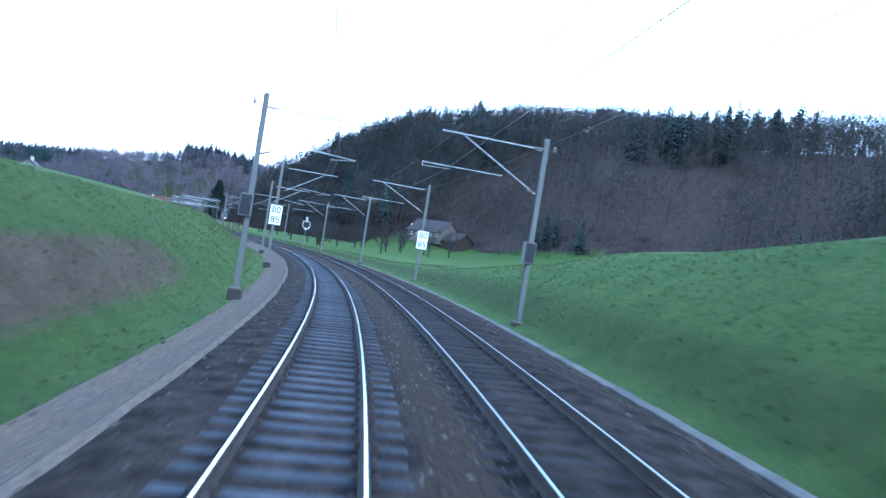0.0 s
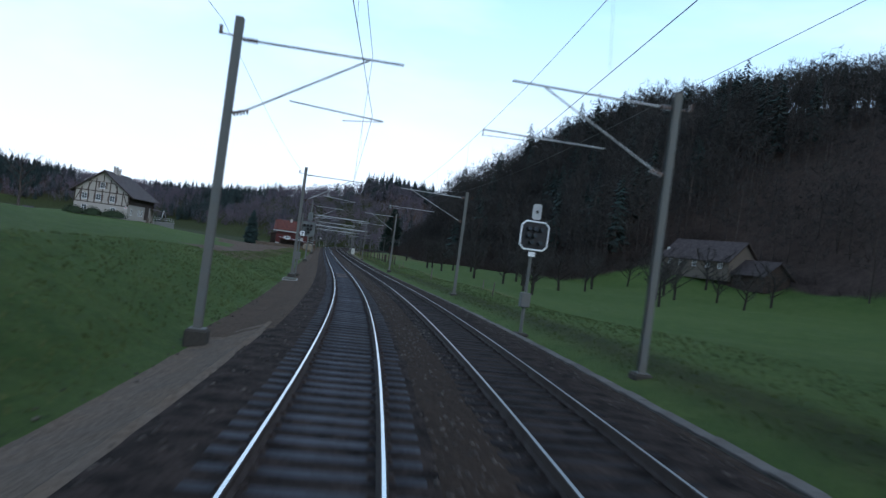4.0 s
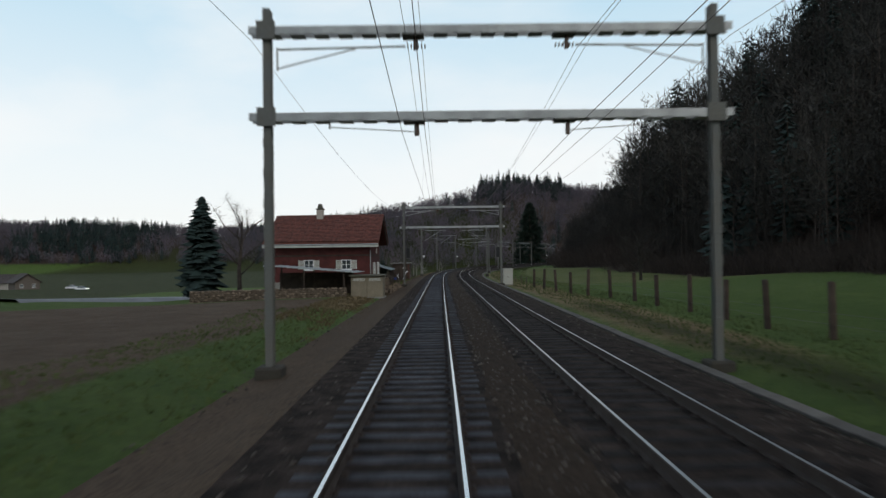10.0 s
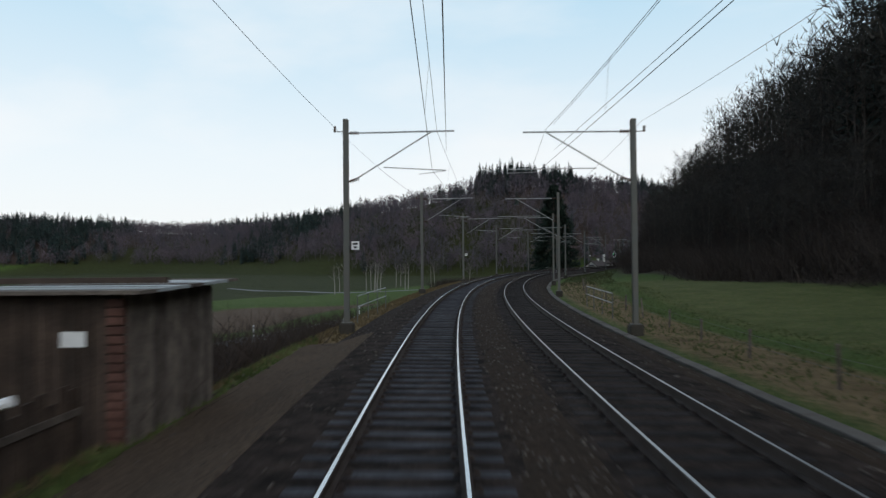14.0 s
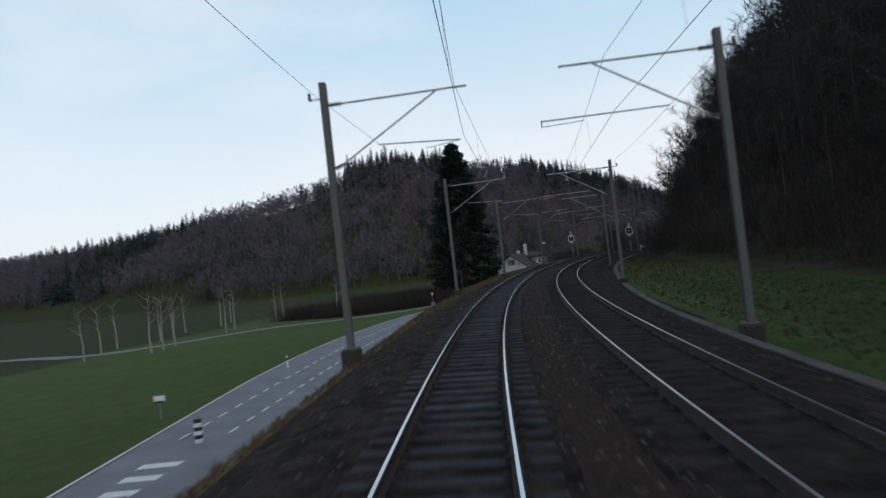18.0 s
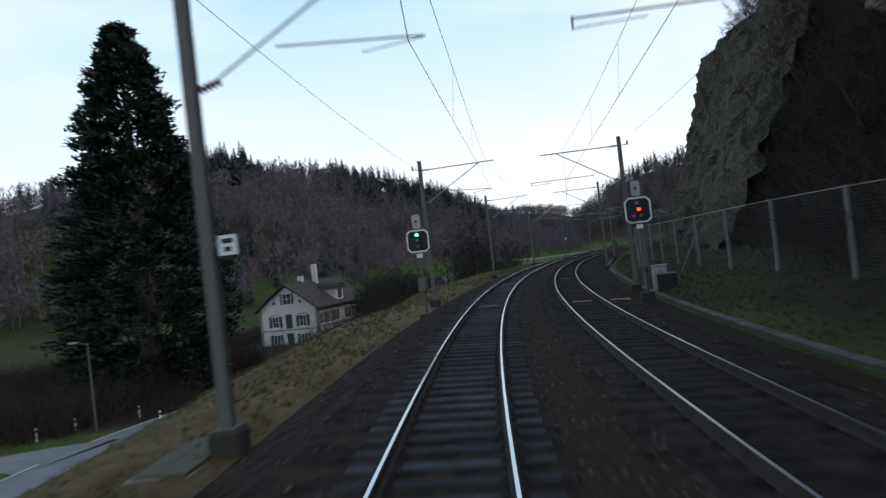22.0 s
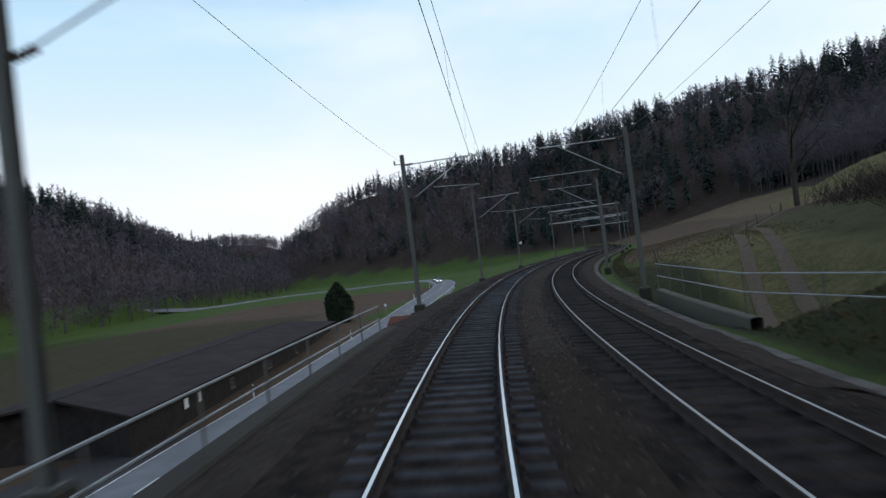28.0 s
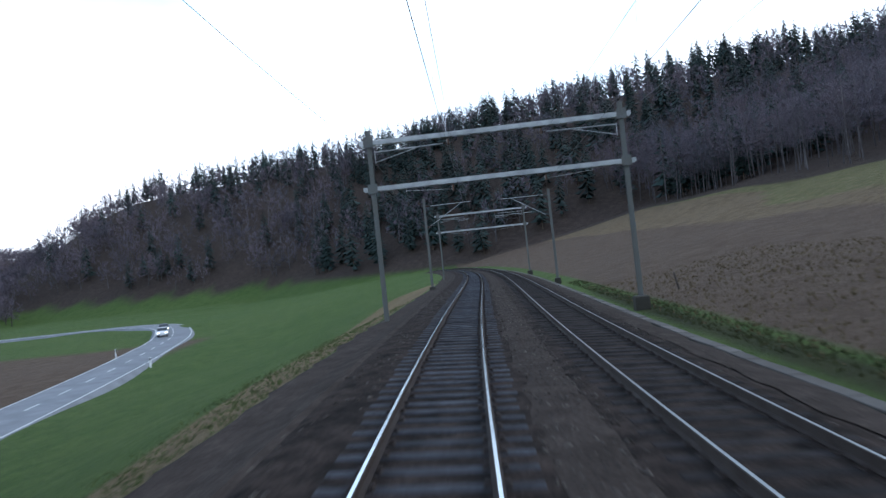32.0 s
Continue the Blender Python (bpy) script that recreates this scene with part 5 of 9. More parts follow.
def speed_board(s, lat, z0):
    root = thing("speed_board", at_line(s, lat, z0), "white speed board with black figures 80 over 85", "sign", "speed boards")
    w, h = .46, .78
    part("plate", boxm(-w, w, -.02, .02, 0, 2 * h, .01), WHITE, root)
    text_part("figure_line", "80", .72, BLACK, root, Matrix.Translation((0, -.026, h * 1.5)) @ FACE)
    text_part("figure_line", "85", .72, BLACK, root, Matrix.Translation((0, -.026, h * .5)) @ FACE)
    b = bmesh.new()
    for zz in (.3, 1.25):
        box(b, -.3, .3, .02, .14, zz, zz + .06)
    part("bracket", b, GALV_OLD, root)


speed_board(54.8, -3.85, 2.72)
speed_board(55.7, 8.6, 2.62)


def mast_box(s, lat, z0, w=.5, h=.95):
    root = thing("cable_box", at_line(s, lat, z0), "dark grey steel box fixed to a mast", "electrical box", "mast boxes")
    part("housing", boxm(-w / 2, w / 2, -.18, .18, 0, h, .02), GALV_OLD, root)
    part("door", boxm(-w / 2 + .04, w / 2 - .04, -.195, -.18, .05, h - .05), BLACK, root)


mast_box(28.5, -4.1, 2.7)
mast_box(28.1, 8.2, 2.6)


def number_plate(s, lat, z0):
    root = thing("mast_plate", at_line(s, lat, z0), "small white plate on a mast with two dark bars", "sign", "mast plates")
    part("plate", boxm(-.16, .16, -.012, .012, 0, .34), WHITE, root)
    b = bmesh.new()
    box(b, -.1, .1, -.018, -.012, .2, .28)
    box(b, -.06, .06, -.018, -.012, .06, .14)
    part("marking", b, BLACK, root)
    part("clamp", boxm(-.42, -.2, -.02, .02, .18, .24), GALV_OLD, root)


for s in (145, 348.2, 404.7, 515.8, 625.9, 734.7):
    number_plate(s - .1, dict(LEFT_MASTS)[s] + .38, 2.75)

RED_GLOW = glow_mat("red_signal_lens", (1.0, 0.05, 0.02), 3.0)
GREEN_GLOW = glow_mat("green_signal_lens", (0.1, 1.0, 0.35), 4.0)
LENS_DARK = glass_mat("dark_signal_lens")


def signal(name, s, lat, z_top, facing, label, glow=None, lamps=((-.28, .3), (0, .3), (.28, .3), (-.28, 0), (0, 0), (-.1, -.3), (.28, -.3)), size=.62, back=False):
    """A colour-light signal. facing: 0 shows its face to us, 180 its back."""
    root = thing(name, at_line(s, lat, -.6, facing), label, "railway signal", "railway signals")
    zc = z_top + .6
    px = .5 if back else 0.0
    b = bmesh.new()
    rod(b, (px, .12, 0), (px, .12, zc + (1.25 if back else .4)), .08, .06, 8)
    part("post", b, GALV_OLD, root)
    part("foundation", boxm(px - .3, px + .3, -.2, .45, -.8, .2, .04), FOOT, root)
    c = size
    ring = [(-c, -c * .7), (-c * .7, -c), (c * .7, -c), (c, -c * .7), (c, c * .7), (c * .7, c), (-c * .7, c), (-c, c * .7)]
    b = bmesh.new()
    prism(b, ring, .06, Matrix.Translation((0, -.03, zc)))
    part("background_plate", b, PLATE_BACK if back else BLACK, root)
    if not back:
        b = bmesh.new()
        for (x0, z0), (x1, z1) in zip(ring, ring[1:] + ring[:1]):
            rod(b, (x0, -.04, zc + z0), (x1, -.04, zc + z1), .04, n=6)
        part("white_rim", b, WHITE, root)
    for k, (x, z) in enumerate(lamps):
        b = bmesh.new()
        rod(b, (x, -.03, zc + z), (x, .3, zc + z), .13, .09, 10)
        rod(b, (x, -.2, zc + z + .02), (x, -.03, zc + z), .11, .1, 8)
        part("lamp_housing", b, BLACK, root)
        lit = glow is not None and k == glow[0]
        part("lens", rodm((x, -.21, zc + z), (x, -.2, zc + z), .085, n=10), glow[1] if lit else LENS_DARK, root)
    b = bmesh.new()
    ux = -.12 if back else 0.0
    prism(b, [(ux - .2, .18), (ux - .13, .1), (ux + .13, .1), (ux + .2, .18), (ux + .2, .72), (ux + .13, .8), (ux - .13, .8), (ux - .2, .72)], .06, Matrix.Translation((0, 0, zc + c)))
    part("upper_plate", b, PLATE_BACK if back else GALV, root)
    if not back:
        part("upper_lamp", rodm((0, -.02, zc + c + .45), (0, .0, zc + c + .45), .07, n=10), BLACK, root)
        part("id_plate", boxm(-.15, .15, -.02, .02, zc - c - .3, zc - c - .1), WHITE, root)
    part("control_box", boxm(px - .22, px + .2, -.12, .3, 1.35, 2.0, .03), GALV_OLD, root)
    if back:
        for z in (-.35, .35):
            part("bracket", boxm(-.1, px + .08, .03, .1, zc + z - .04, zc + z + .04), GALV_OLD, root)
        for q in range(9):
            part("step_iron", boxm(px + .02, px + .25, .1, .13, 2.3 + q * .32, 2.34 + q * .32), GALV_OLD, root)
    return root


PLATE_BACK = mat("dull_grey_plate", (0.13, 0.14, 0.14), rough=0.6, metal=0.2, spread=0.2, scale=2)
signal("main_signal", 149.0, -3.34, 3.4, 180, "back of a grey colour-light signal with seven lamp housings", back=True)
signal("main_signal", 121.0, 7.6, 3.94, 0, "grey and black colour-light signal beside the second track")
signal("main_signal", 537.0, -3.32, 3.22, 0, "white-rimmed black signal showing a green light", (0, GREEN_GLOW), ((0, .3), (0, .02), (0, -.26)), .52)
signal("main_signal", 536.4, 7.2, 3.41, 0, "white-rimmed black signal showing a red light", (1, RED_GLOW), ((-.05, .32), (.02, .02), (.1, -.28), (-.25, -.28)), .56)


def ground_box(s, lat, label, w=.8, d=.6, h=1.75, material=None, z=None):
    root = thing("relay_cabinet", at_line(s, lat, z), label, "electrical cabinet")
    mt = material or WHITE
    part("plinth", boxm(-w / 2 - .05, w / 2 + .05, -d / 2 - .05, d / 2 + .05, -.6, .12), CONCRETE, root)
    part("body", boxm(-w / 2, w / 2, -d / 2, d / 2, .12, h, .02), mt, root)
    part("roof", boxm(-w / 2 - .06, w / 2 + .06, -d / 2 - .06, d / 2 + .06, h, h + .07, .02), mt, root)
    for sx in (-1, 1):
        dr = part("door", boxm(sx * w / 4 - w / 4 + .03, sx * w / 4 + w / 4 - .03, -d / 2 - .02, -d / 2, .2, h - .08), mt, root)
        part("handle", boxm(sx * .06 - .015, sx * .06 + .015, -d / 2 - .05, -d / 2 - .02, .9, 1.05), BLACK, dr)


PALE_BOX = mat("weathered_pale_paint", (0.55, 0.55, 0.5), rough=0.7, spread=0.2, scale=1.2, tint=(0.42, 0.41, 0.36))
ground_box(305.6, 8.15, "pale weathered relay cabinet beside the gantry post", 1.05, .8, 1.85, PALE_BOX)
ground_box(541, 8.6, "grey relay cabinet on a plinth near the signal", .7, .5, 1.3, GALV)
mast_box(305.1, -3.2, 2.55, .5, 1.25)
mast_box(305.1, 7.0, 2.55, .5, 1.25)

# insulated rail joint pads between the rails
ORANGE = mat("faded_orange_plastic", (0.42, 0.2, 0.09), rough=0.7, spread=0.25)
PALE_PAD = mat("grey_beige_plastic", (0.14, 0.12, 0.105), rough=0.7, spread=0.2)
for s, lat, mt in ((147.6, 0.0, PALE_PAD), (151.2, 0.0, PALE_PAD), (534.2, 0.0, PALE_PAD), (533.6, 4.0, ORANGE), (533.6, 5.6, ORANGE), (551, 0.0, PALE_PAD), (553, 4.0, PALE_PAD)):
    root = thing("track_magnet", track_frame(s, lat), "flat plastic-covered track magnet on a sleeper between the rails", "track magnet", "track magnets")
    part("cover", boxm(-.42, .42, -.14, .14, -.17, -.09, .02), mt, root)
    part("mounting", boxm(-.5, .5, -.06, .06, -.19, -.165), GALV_OLD, root)

# ---- fences ----
WOOD_OLD = mat("weathered_grey_wood", (0.12, 0.1, 0.085), rough=0.9, spread=0.4, scale=3, fine=25, bump=0.4, island=0.3)
DARK_WOOD = mat("dark_stained_wood", (0.05, 0.035, 0.027), rough=0.8, spread=0.35, scale=2, fine=20, bump=0.4, island=0.25)


def wood_post(s, lat, h, r=.07, material=None, tilt=0.0, label="weathered wooden fence post in the grass"):
    root = thing("fence_post", Matrix.Translation(on_ground(s, lat, .25)) @ Matrix.Rotation(tz(s), 4, "Z") @ Matrix.Rotation(radians(tilt), 4, "Y"), label, "fence post", "fence posts")
    b = bmesh.new()
    rod(b, (0, 0, 0), (0, 0, h + .25), r, r * .92, 7)
    part("post", b, material or WOOD_OLD, root)
    part("cap", rodm((0, 0, h + .25), (0, 0, h + .28), r * .95, r * .5, 7), material or WOOD_OLD, root)


def strand(name, pts, r, material, label, category="fence wire"):
    cu = bpy.data.curves.new(name, "CURVE")
    cu.dimensions, cu.bevel_depth, cu.bevel_resolution = "3D", r, 0
    sp = cu.splines.new("POLY")
    sp.points.add(len(pts) - 1)
    sp.points.foreach_set("co", [c for p in pts for c in (*p, 1.0)])
    cu.materials.append(material)
    return tagged(new(name, cu), label, category, "fence wires")


fr = random.Random(9)
line_posts = [(s, float(np.interp(s, [232, 262, 275, 291, 303], [15, 14.4, 13.6, 11.2, 9.9])) + fr.uniform(-.12, .12)) for s in np.arange(241.5, 303.5, 4.15)]
for s, la in line_posts:
    wood_post(s, la, 1.95 + fr.uniform(-.1, .2), .14, DARK_WOOD, fr.uniform(-3, 3), "thick dark wooden fence post beside the meadow")
low_posts = [(s, 10.4 + .5 * math.sin(s) + .3 * (s > 360)) for s in np.arange(310, 400, 5.5)]
for s, la in low_posts:
    wood_post(s, la, .95 + fr.uniform(-.15, .15), .05, WOOD_OLD, fr.uniform(-6, 6))
for s, la in [(150 + 11 * k, 13.5 + 2.2 * math.sin(k * 2.1)) for k in range(7)]:
    wood_post(s, la, 1.1 + fr.uniform(-.1, .3), .06, WOOD_OLD, fr.uniform(-5, 5))
for h in (.55, .95):
    strand("fence_wire", [on_ground(s, la, -h) for s, la in line_posts], .006, GALV_OLD, "thin wire strung between the dark fence posts")
    strand("fence_wire", [on_ground(s, la, -h * .8) for s, la in low_posts], .005, GALV_OLD, "thin wire strung between low fence posts")
for s, la in [(690 + 7.5 * k, 10.2 + .9 * k) for k in range(4)] + [(700, 18.3), (705.7, 18.5), (712, 19.5), (722, 24), (727, 26.5), (733, 28.5), (740, 30), (752, 11), (775, 11.5)]:
    wood_post(s, la, 1.0 + fr.uniform(-.2, .3), .06, WOOD_OLD, fr.uniform(-12, 12))
for s, la, h, tilt in ((648.5, 13.0, 2.1, 6), (651.4, 12.2, 2.3, -8), (656, 11.4, 1.3, 14), (655.2, 11.2, 1.2, -20), (645, 13.4, 1.6, 4), (640, 14, 1.4, -5)):
    wood_post(s, la, h, .14, DARK_WOOD, tilt, "thick leaning dark post on the slope above the track")


# ---- the valley road ----
ROAD = [(285, -39.5, 5), (305, -37.5, 5.5), (330, -31, 6.2), (352, -23.5, 6.2), (372, -19, 6.2), (395, -14.2, 6.2), (420, -12.5, 6.2), (450, -12.3, 6.2), (480, -14.7, 6.4), (506, -18.2, 6.4), (530, -20.6, 6.4), (548, -22.4, 6.4), (575, -24.4, 6.4),
        (600, -25, 6.4), (630, -22, 6.4), (662, -20.2, 6.2), (682, -20.8, 6.2), (701, -21.2, 6.2), (723, -24.2, 6.2), (742, -27.2, 6.2), (762, -31, 6.2), (790, -36.6, 6.2), (820, -43, 6.2), (848, -49.3, 6.2)]
_rp = [tw(s, la) for s, la, w in ROAD] + [Vector(p) for p in ((53, 820, 0), (52, 846, 0), (38, 868, 0), (12, 886, 0), (-40, 898, 0))]
_rs = np.array([p.to_tuple() for p in _rp])
_ru = np.concatenate([[0], np.cumsum(np.hypot(np.diff(_rs[:, 0]), np.diff(_rs[:, 1])))])


def smooth_path(u):
    """The road's middle, rounded."""
    k = np.linspace(-9, 9, 13)
    px = np.mean([np.interp(u + q, _ru, _rs[:, 0]) for q in k], axis=0)
    py = np.mean([np.interp(u + q, _ru, _rs[:, 1]) for q in k], axis=0)
    return px, py


_uu = np.arange(0, _ru[-1], 3.0)
_rx, _ry = smooth_path(_uu)
_ra = np.arctan2(np.gradient(_ry), np.gradient(_rx))
_rsl = to_line(_rx, _ry)
_rz = np.maximum(ground(*_rsl), ground(_rsl[0], _rsl[1] - 3.5) - .05)
_rz = _rz + .22 * np.clip((_rsl[0] - 440) / 15, 0, 1) * np.clip((515 - _rsl[0]) / 15, 0, 1)
# a turning lane widens the road before the junction
_wide = np.interp(_rsl[0], [425, 455, 500, 545, 565], [0, 2.1, 2.8, 3.3, 0])
_rz = np.convolve(np.pad(_rz, 6, mode="edge"), np.ones(13) / 13, "valid") + .3
_rz[-12:] -= np.linspace(0, 1.6, 12)


def road_strip(name, offs, lift, material, u0=0, u1=None, parent=None):
    """Strip along the road between sideways offsets."""
    u1 = u1 if u1 is not None else _uu[-1]
    u = np.arange(u0, u1 + .01, 3.0) if u1 - u0 > 6 else np.linspace(u0, u1, 3)
    px, py = np.interp(u, _uu, _rx), np.interp(u, _uu, _ry)
    a, z = np.interp(u, _uu, np.unwrap(_ra)), np.interp(u, _uu, _rz)
    n = len(offs)
    wide = np.interp(u, _uu, _wide)
    offs = [(o - wide if o < -2.8 else o, dz) for o, dz in offs]
    v = np.stack([np.stack([px + o * np.sin(a), py - o * np.cos(a), z + dz], -1) for o, dz in offs], 1).reshape(-1, 3)
    v[:, 2] += lift
    i, j = np.meshgrid(np.arange(len(u) - 1), np.arange(n - 1), indexing="ij")
    f = np.stack([i * n + j, i * n + j + 1, (i + 1) * n + j + 1, (i + 1) * n + j], -1).reshape(-1, 4)
    return raw(name, v, f, material, parent)


road_ob = tagged(road_strip("road", [(-4.6, -1.2), (-3.15, -.03), (0, .03), (3.15, -.03), (4.6, -1.2)], 0, ASPHALT), "grey two-lane asphalt road below the railway", "road", kind="structure")
for o in (-2.95, 2.95):
    road_strip("edge_line", [(o - .07, 0), (o + .07, 0)], .012, PAINT_W, parent=road_ob)
for q in range(12, 125):
    u = 20 + q * 6.5
    if u + 3 < _uu[-1] and np.interp(u, _uu, _wide) < .3:
        road_strip("centre_dash", [(-.07, .032), (.07, .032)], .008, PAINT_W, u, u + 2.6, road_ob)
def u_of(s):
    x, y = tw(s, float(np.interp(s, [r[0] for r in ROAD], [r[1] for r in ROAD]))).to_tuple()[:2]
    return float(_uu[np.argmin((_rx - x) ** 2 + (_ry - y) ** 2)])


for q in range(64):
    for o in (-2.2, -.1):
        u = u_of(441) + q * 1.9 + o * .2
        road_strip("lane_dash", [(o - .07, .02), (o + .07, .02)], .02, PAINT_W, u, u + .95, road_ob)
for k in range(8):
    u = u_of(427) + k * 1.5
    road_strip("hatch_bar", [(-.45 - .2 * k, .024 - .002 * k), (-.15, .03)], .008, PAINT_W, u, u + .6, road_ob)


def road_point(u, o):
    a = float(np.interp(u, _uu, np.unwrap(_ra)))
    return Vector((float(np.interp(u, _uu, _rx)) + o * math.sin(a), float(np.interp(u, _uu, _ry)) - o * math.cos(a), float(np.interp(u, _uu, _rz)))), a


delin = None
for s, o in [(404, -3.9), (430, -3.9), (458, -3.9), (477, -3.9), (523, -3.9), (700, -3.9), (735, -3.9), (790, -3.9), (825, -3.9), (735, 3.9), (810, 3.9), (380, -3.9), (550, -3.9), (560, 3.6), (566, -3.7)]:
    p, a = road_point(u_of(s), o)
    m = Matrix.Translation((p.x, p.y, p.z - .15)) @ Matrix.Rotation(a - math.pi / 2, 4, "Z")
    if delin:
        copy_thing(delin, m)
        continue
    delin = thing("delineator_post", m, "white roadside marker post with a black band", "marker post", "road marker posts")
    part("post", boxm(-.06, .06, -.05, .05, -.3, 1.0, .015), WHITE, delin)
    part("black_band", boxm(-.063, .063, -.053, .053, .68, .88), BLACK, delin)
    part("reflector", boxm(-.025, .025, -.057, -.053, .72, .84), GALV, delin)


# ---- houses ----
GLASS = glass_mat("window_glass")
TILE_RED = mat("red_clay_tiles", (0.21, 0.07, 0.05), rough=0.8, spread=0.3, scale=2, fine=25, bump=0.3, tint=(0.11, 0.045, 0.035), island=0.3)
TILE_DARK = mat("dark_brown_roof_tiles", (0.062, 0.05, 0.048), rough=0.85, spread=0.35, scale=1.5, fine=20, bump=0.4, island=0.25)
RED_BOARD = mat("oxblood_red_boards", (0.085, 0.022, 0.02), rough=0.75, spread=0.25, scale=1.5, fine=20, bump=0.3)
PLASTER = mat("white_plaster", (0.66, 0.65, 0.62), rough=0.9, spread=0.1, scale=1.2, fine=30, bump=0.2, tint=(0.55, 0.54, 0.5))
PLASTER_OLD = mat("pale_old_plaster", (0.5, 0.46, 0.41), rough=0.9, spread=0.18, scale=0.8, bump=0.25, tint=(0.38, 0.34, 0.3))
BEAM = mat("dark_timber_beams", (0.045, 0.03, 0.025), rough=0.85, spread=0.3, bump=0.3)
SHUTTER_W = mat("off_white_shutters", (0.5, 0.5, 0.46), rough=0.7, spread=0.15, bump=0.1)
SHUTTER_D = mat("dark_green_shutters", (0.03, 0.06, 0.045), rough=0.7, spread=0.2, bump=0.1)
SHUTTER_B = mat("brown_shutters", (0.07, 0.045, 0.035), rough=0.75, spread=0.2, bump=0.1)
# Beige of the bin shelter is scaled down to hold the shade on it.
BEIGE = mat("beige_painted_boards", (0.211, 0.180, 0.130), rough=0.8, spread=0.15, scale=1.0, fine=12, bump=0.3)
SHEET = mat("pale_corrugated_sheet", (0.5, 0.54, 0.56), rough=0.5, metal=0.2, spread=0.2, scale=1.2, tint=(0.38, 0.42, 0.44))
RUBBLE = mat("rubble_stone", (0.15, 0.115, 0.085), rough=0.95, spread=0.35, scale=5, fine=30, bump=0.5, island=0.5)


def window(parent, x, z, w, h, y, ny, wall_axis="x", shutter=None, open_w=0.5, frame_mat=None, name="window", bars=1):
    """A window on a wall that runs along x (at depth y, outward ny) or along y."""
    fm = frame_mat or WHITE

    def put(bm):
        if wall_axis == "y":
            bmesh.ops.rotate(bm, verts=bm.verts, cent=(0, 0, 0), matrix=Matrix.Rotation(radians(90) * 1, 3, "Z"))
            bmesh.ops.translate(bm, verts=bm.verts, vec=(y, x, 0))
        else:
            bmesh.ops.translate(bm, verts=bm.verts, vec=(x, y, 0))
        return bm

    def slab(bm, x0, x1, d0, d1, z0, z1):
        if wall_axis == "y":
            d0, d1 = -d0 * ny, -d1 * ny
        else:
            d0, d1 = d0 * ny, d1 * ny
        box(bm, x0, x1, min(d0, d1), max(d0, d1), z0, z1)

    b = bmesh.new()
    slab(b, -w / 2, w / 2, -.02, .015, z, z + h)
    win = part(name, put(b), GLASS, parent)
    b = bmesh.new()
    t = .07
    slab(b, -w / 2 - t, w / 2 + t, -.03, .05, z - t, z)
    slab(b, -w / 2 - t, w / 2 + t, -.03, .05, z + h, z + h + t)
    slab(b, -w / 2 - t, -w / 2, -.03, .05, z, z + h)
    slab(b, w / 2, w / 2 + t, -.03, .05, z, z + h)
    part("window_frame", put(b), fm, win)
    b = bmesh.new()
    slab(b, -.03, .03, .0, .035, z, z + h)
    for q in range(bars):
        zz = z + h * (q + 1) / (bars + 1)
        slab(b, -w / 2, w / 2, .0, .033, zz - .02, zz + .02)
    part("glazing_bar", put(b), fm, win)
    b = bmesh.new()
    slab(b, -w / 2 - .14, w / 2 + .14, -.02, .14, z - .15, z - .07)
    part("window_sill", put(b), fm, win)
    if shutter:
        for sx in (-1, 1):
            b = bmesh.new()
            x0 = sx * (w / 2 + .1)
            x1 = x0 + sx * open_w
            lo, hi = min(x0, x1), max(x0, x1)
            slab(b, lo, lo + .06, .02, .07, z - .05, z + h + .05)
            slab(b, hi - .06, hi, .02, .07, z - .05, z + h + .05)
            k = 0
            while k * .12 < h:
                slab(b, lo + .05, hi - .05, .03, .055, z + k * .12, z + k * .12 + .09)
                k += 1
            part("shutter", put(b), shutter, win)


def gable_house(name, m, label, width, length, eave, ridge, wall_mat, roof_mat, over=.6, front=.5, thick=.16, base=None, base_h=0.0, hip=0.0, parts=None):
    """A house with its ridge along y; its front gable at y = 0, middle at x = 0."""
    root = thing(name, m, label, "house")
    b = bmesh.new()
    prism(b, [(-width / 2, -1.5), (width / 2, -1.5), (width / 2, eave), (0, ridge - .1), (-width / 2, eave)], length)
    if hip:
        for v in b.verts:
            if v.co.y > length - .01 and abs(v.co.x) < .01:
                v.co.y -= hip
    part("wall", b, wall_mat, root)
    if base:
        part("base_course", boxm(-width / 2 - .04, width / 2 + .04, -.04, length + .04, -1.5, base_h), base, root)
    slope = (ridge - eave) / (width / 2)
    for sx in (-1, 1):
        b = bmesh.new()
        x1 = width / 2 + over
        z1 = eave - over * slope
        prism(b, [(0, ridge), (sx * x1, z1), (sx * x1, z1 + thick), (0, ridge + thick * 1.1)], length + front * 2, Matrix.Translation((0, -front, 0)))
        if hip:
            for v in b.verts:
                if v.co.y > length and abs(v.co.x) < .01:
                    v.co.y -= hip
        part("roof_slope", b, roof_mat, root)
    part("ridge_tiles", rodm((0, -front, ridge + thick * .8), (0, length + front - hip, ridge + thick * .8), .13, n=8), roof_mat, root)
    for q in (-front, length + front - .14) if not hip else (-front,):
        for sx in (-1, 1):
            b = bmesh.new()
            x1 = width / 2 + over
            z1 = eave - over * slope
            prism(b, [(0, ridge - .12), (sx * x1, z1 - .12), (sx * x1, z1 + .02), (0, ridge + .02)], .1, Matrix.Translation((0, q + .02, 0)))
            part("bargeboard", b, DARK_WOOD if wall_mat is not RED_BOARD else WOOD_OLD, root)
    return root


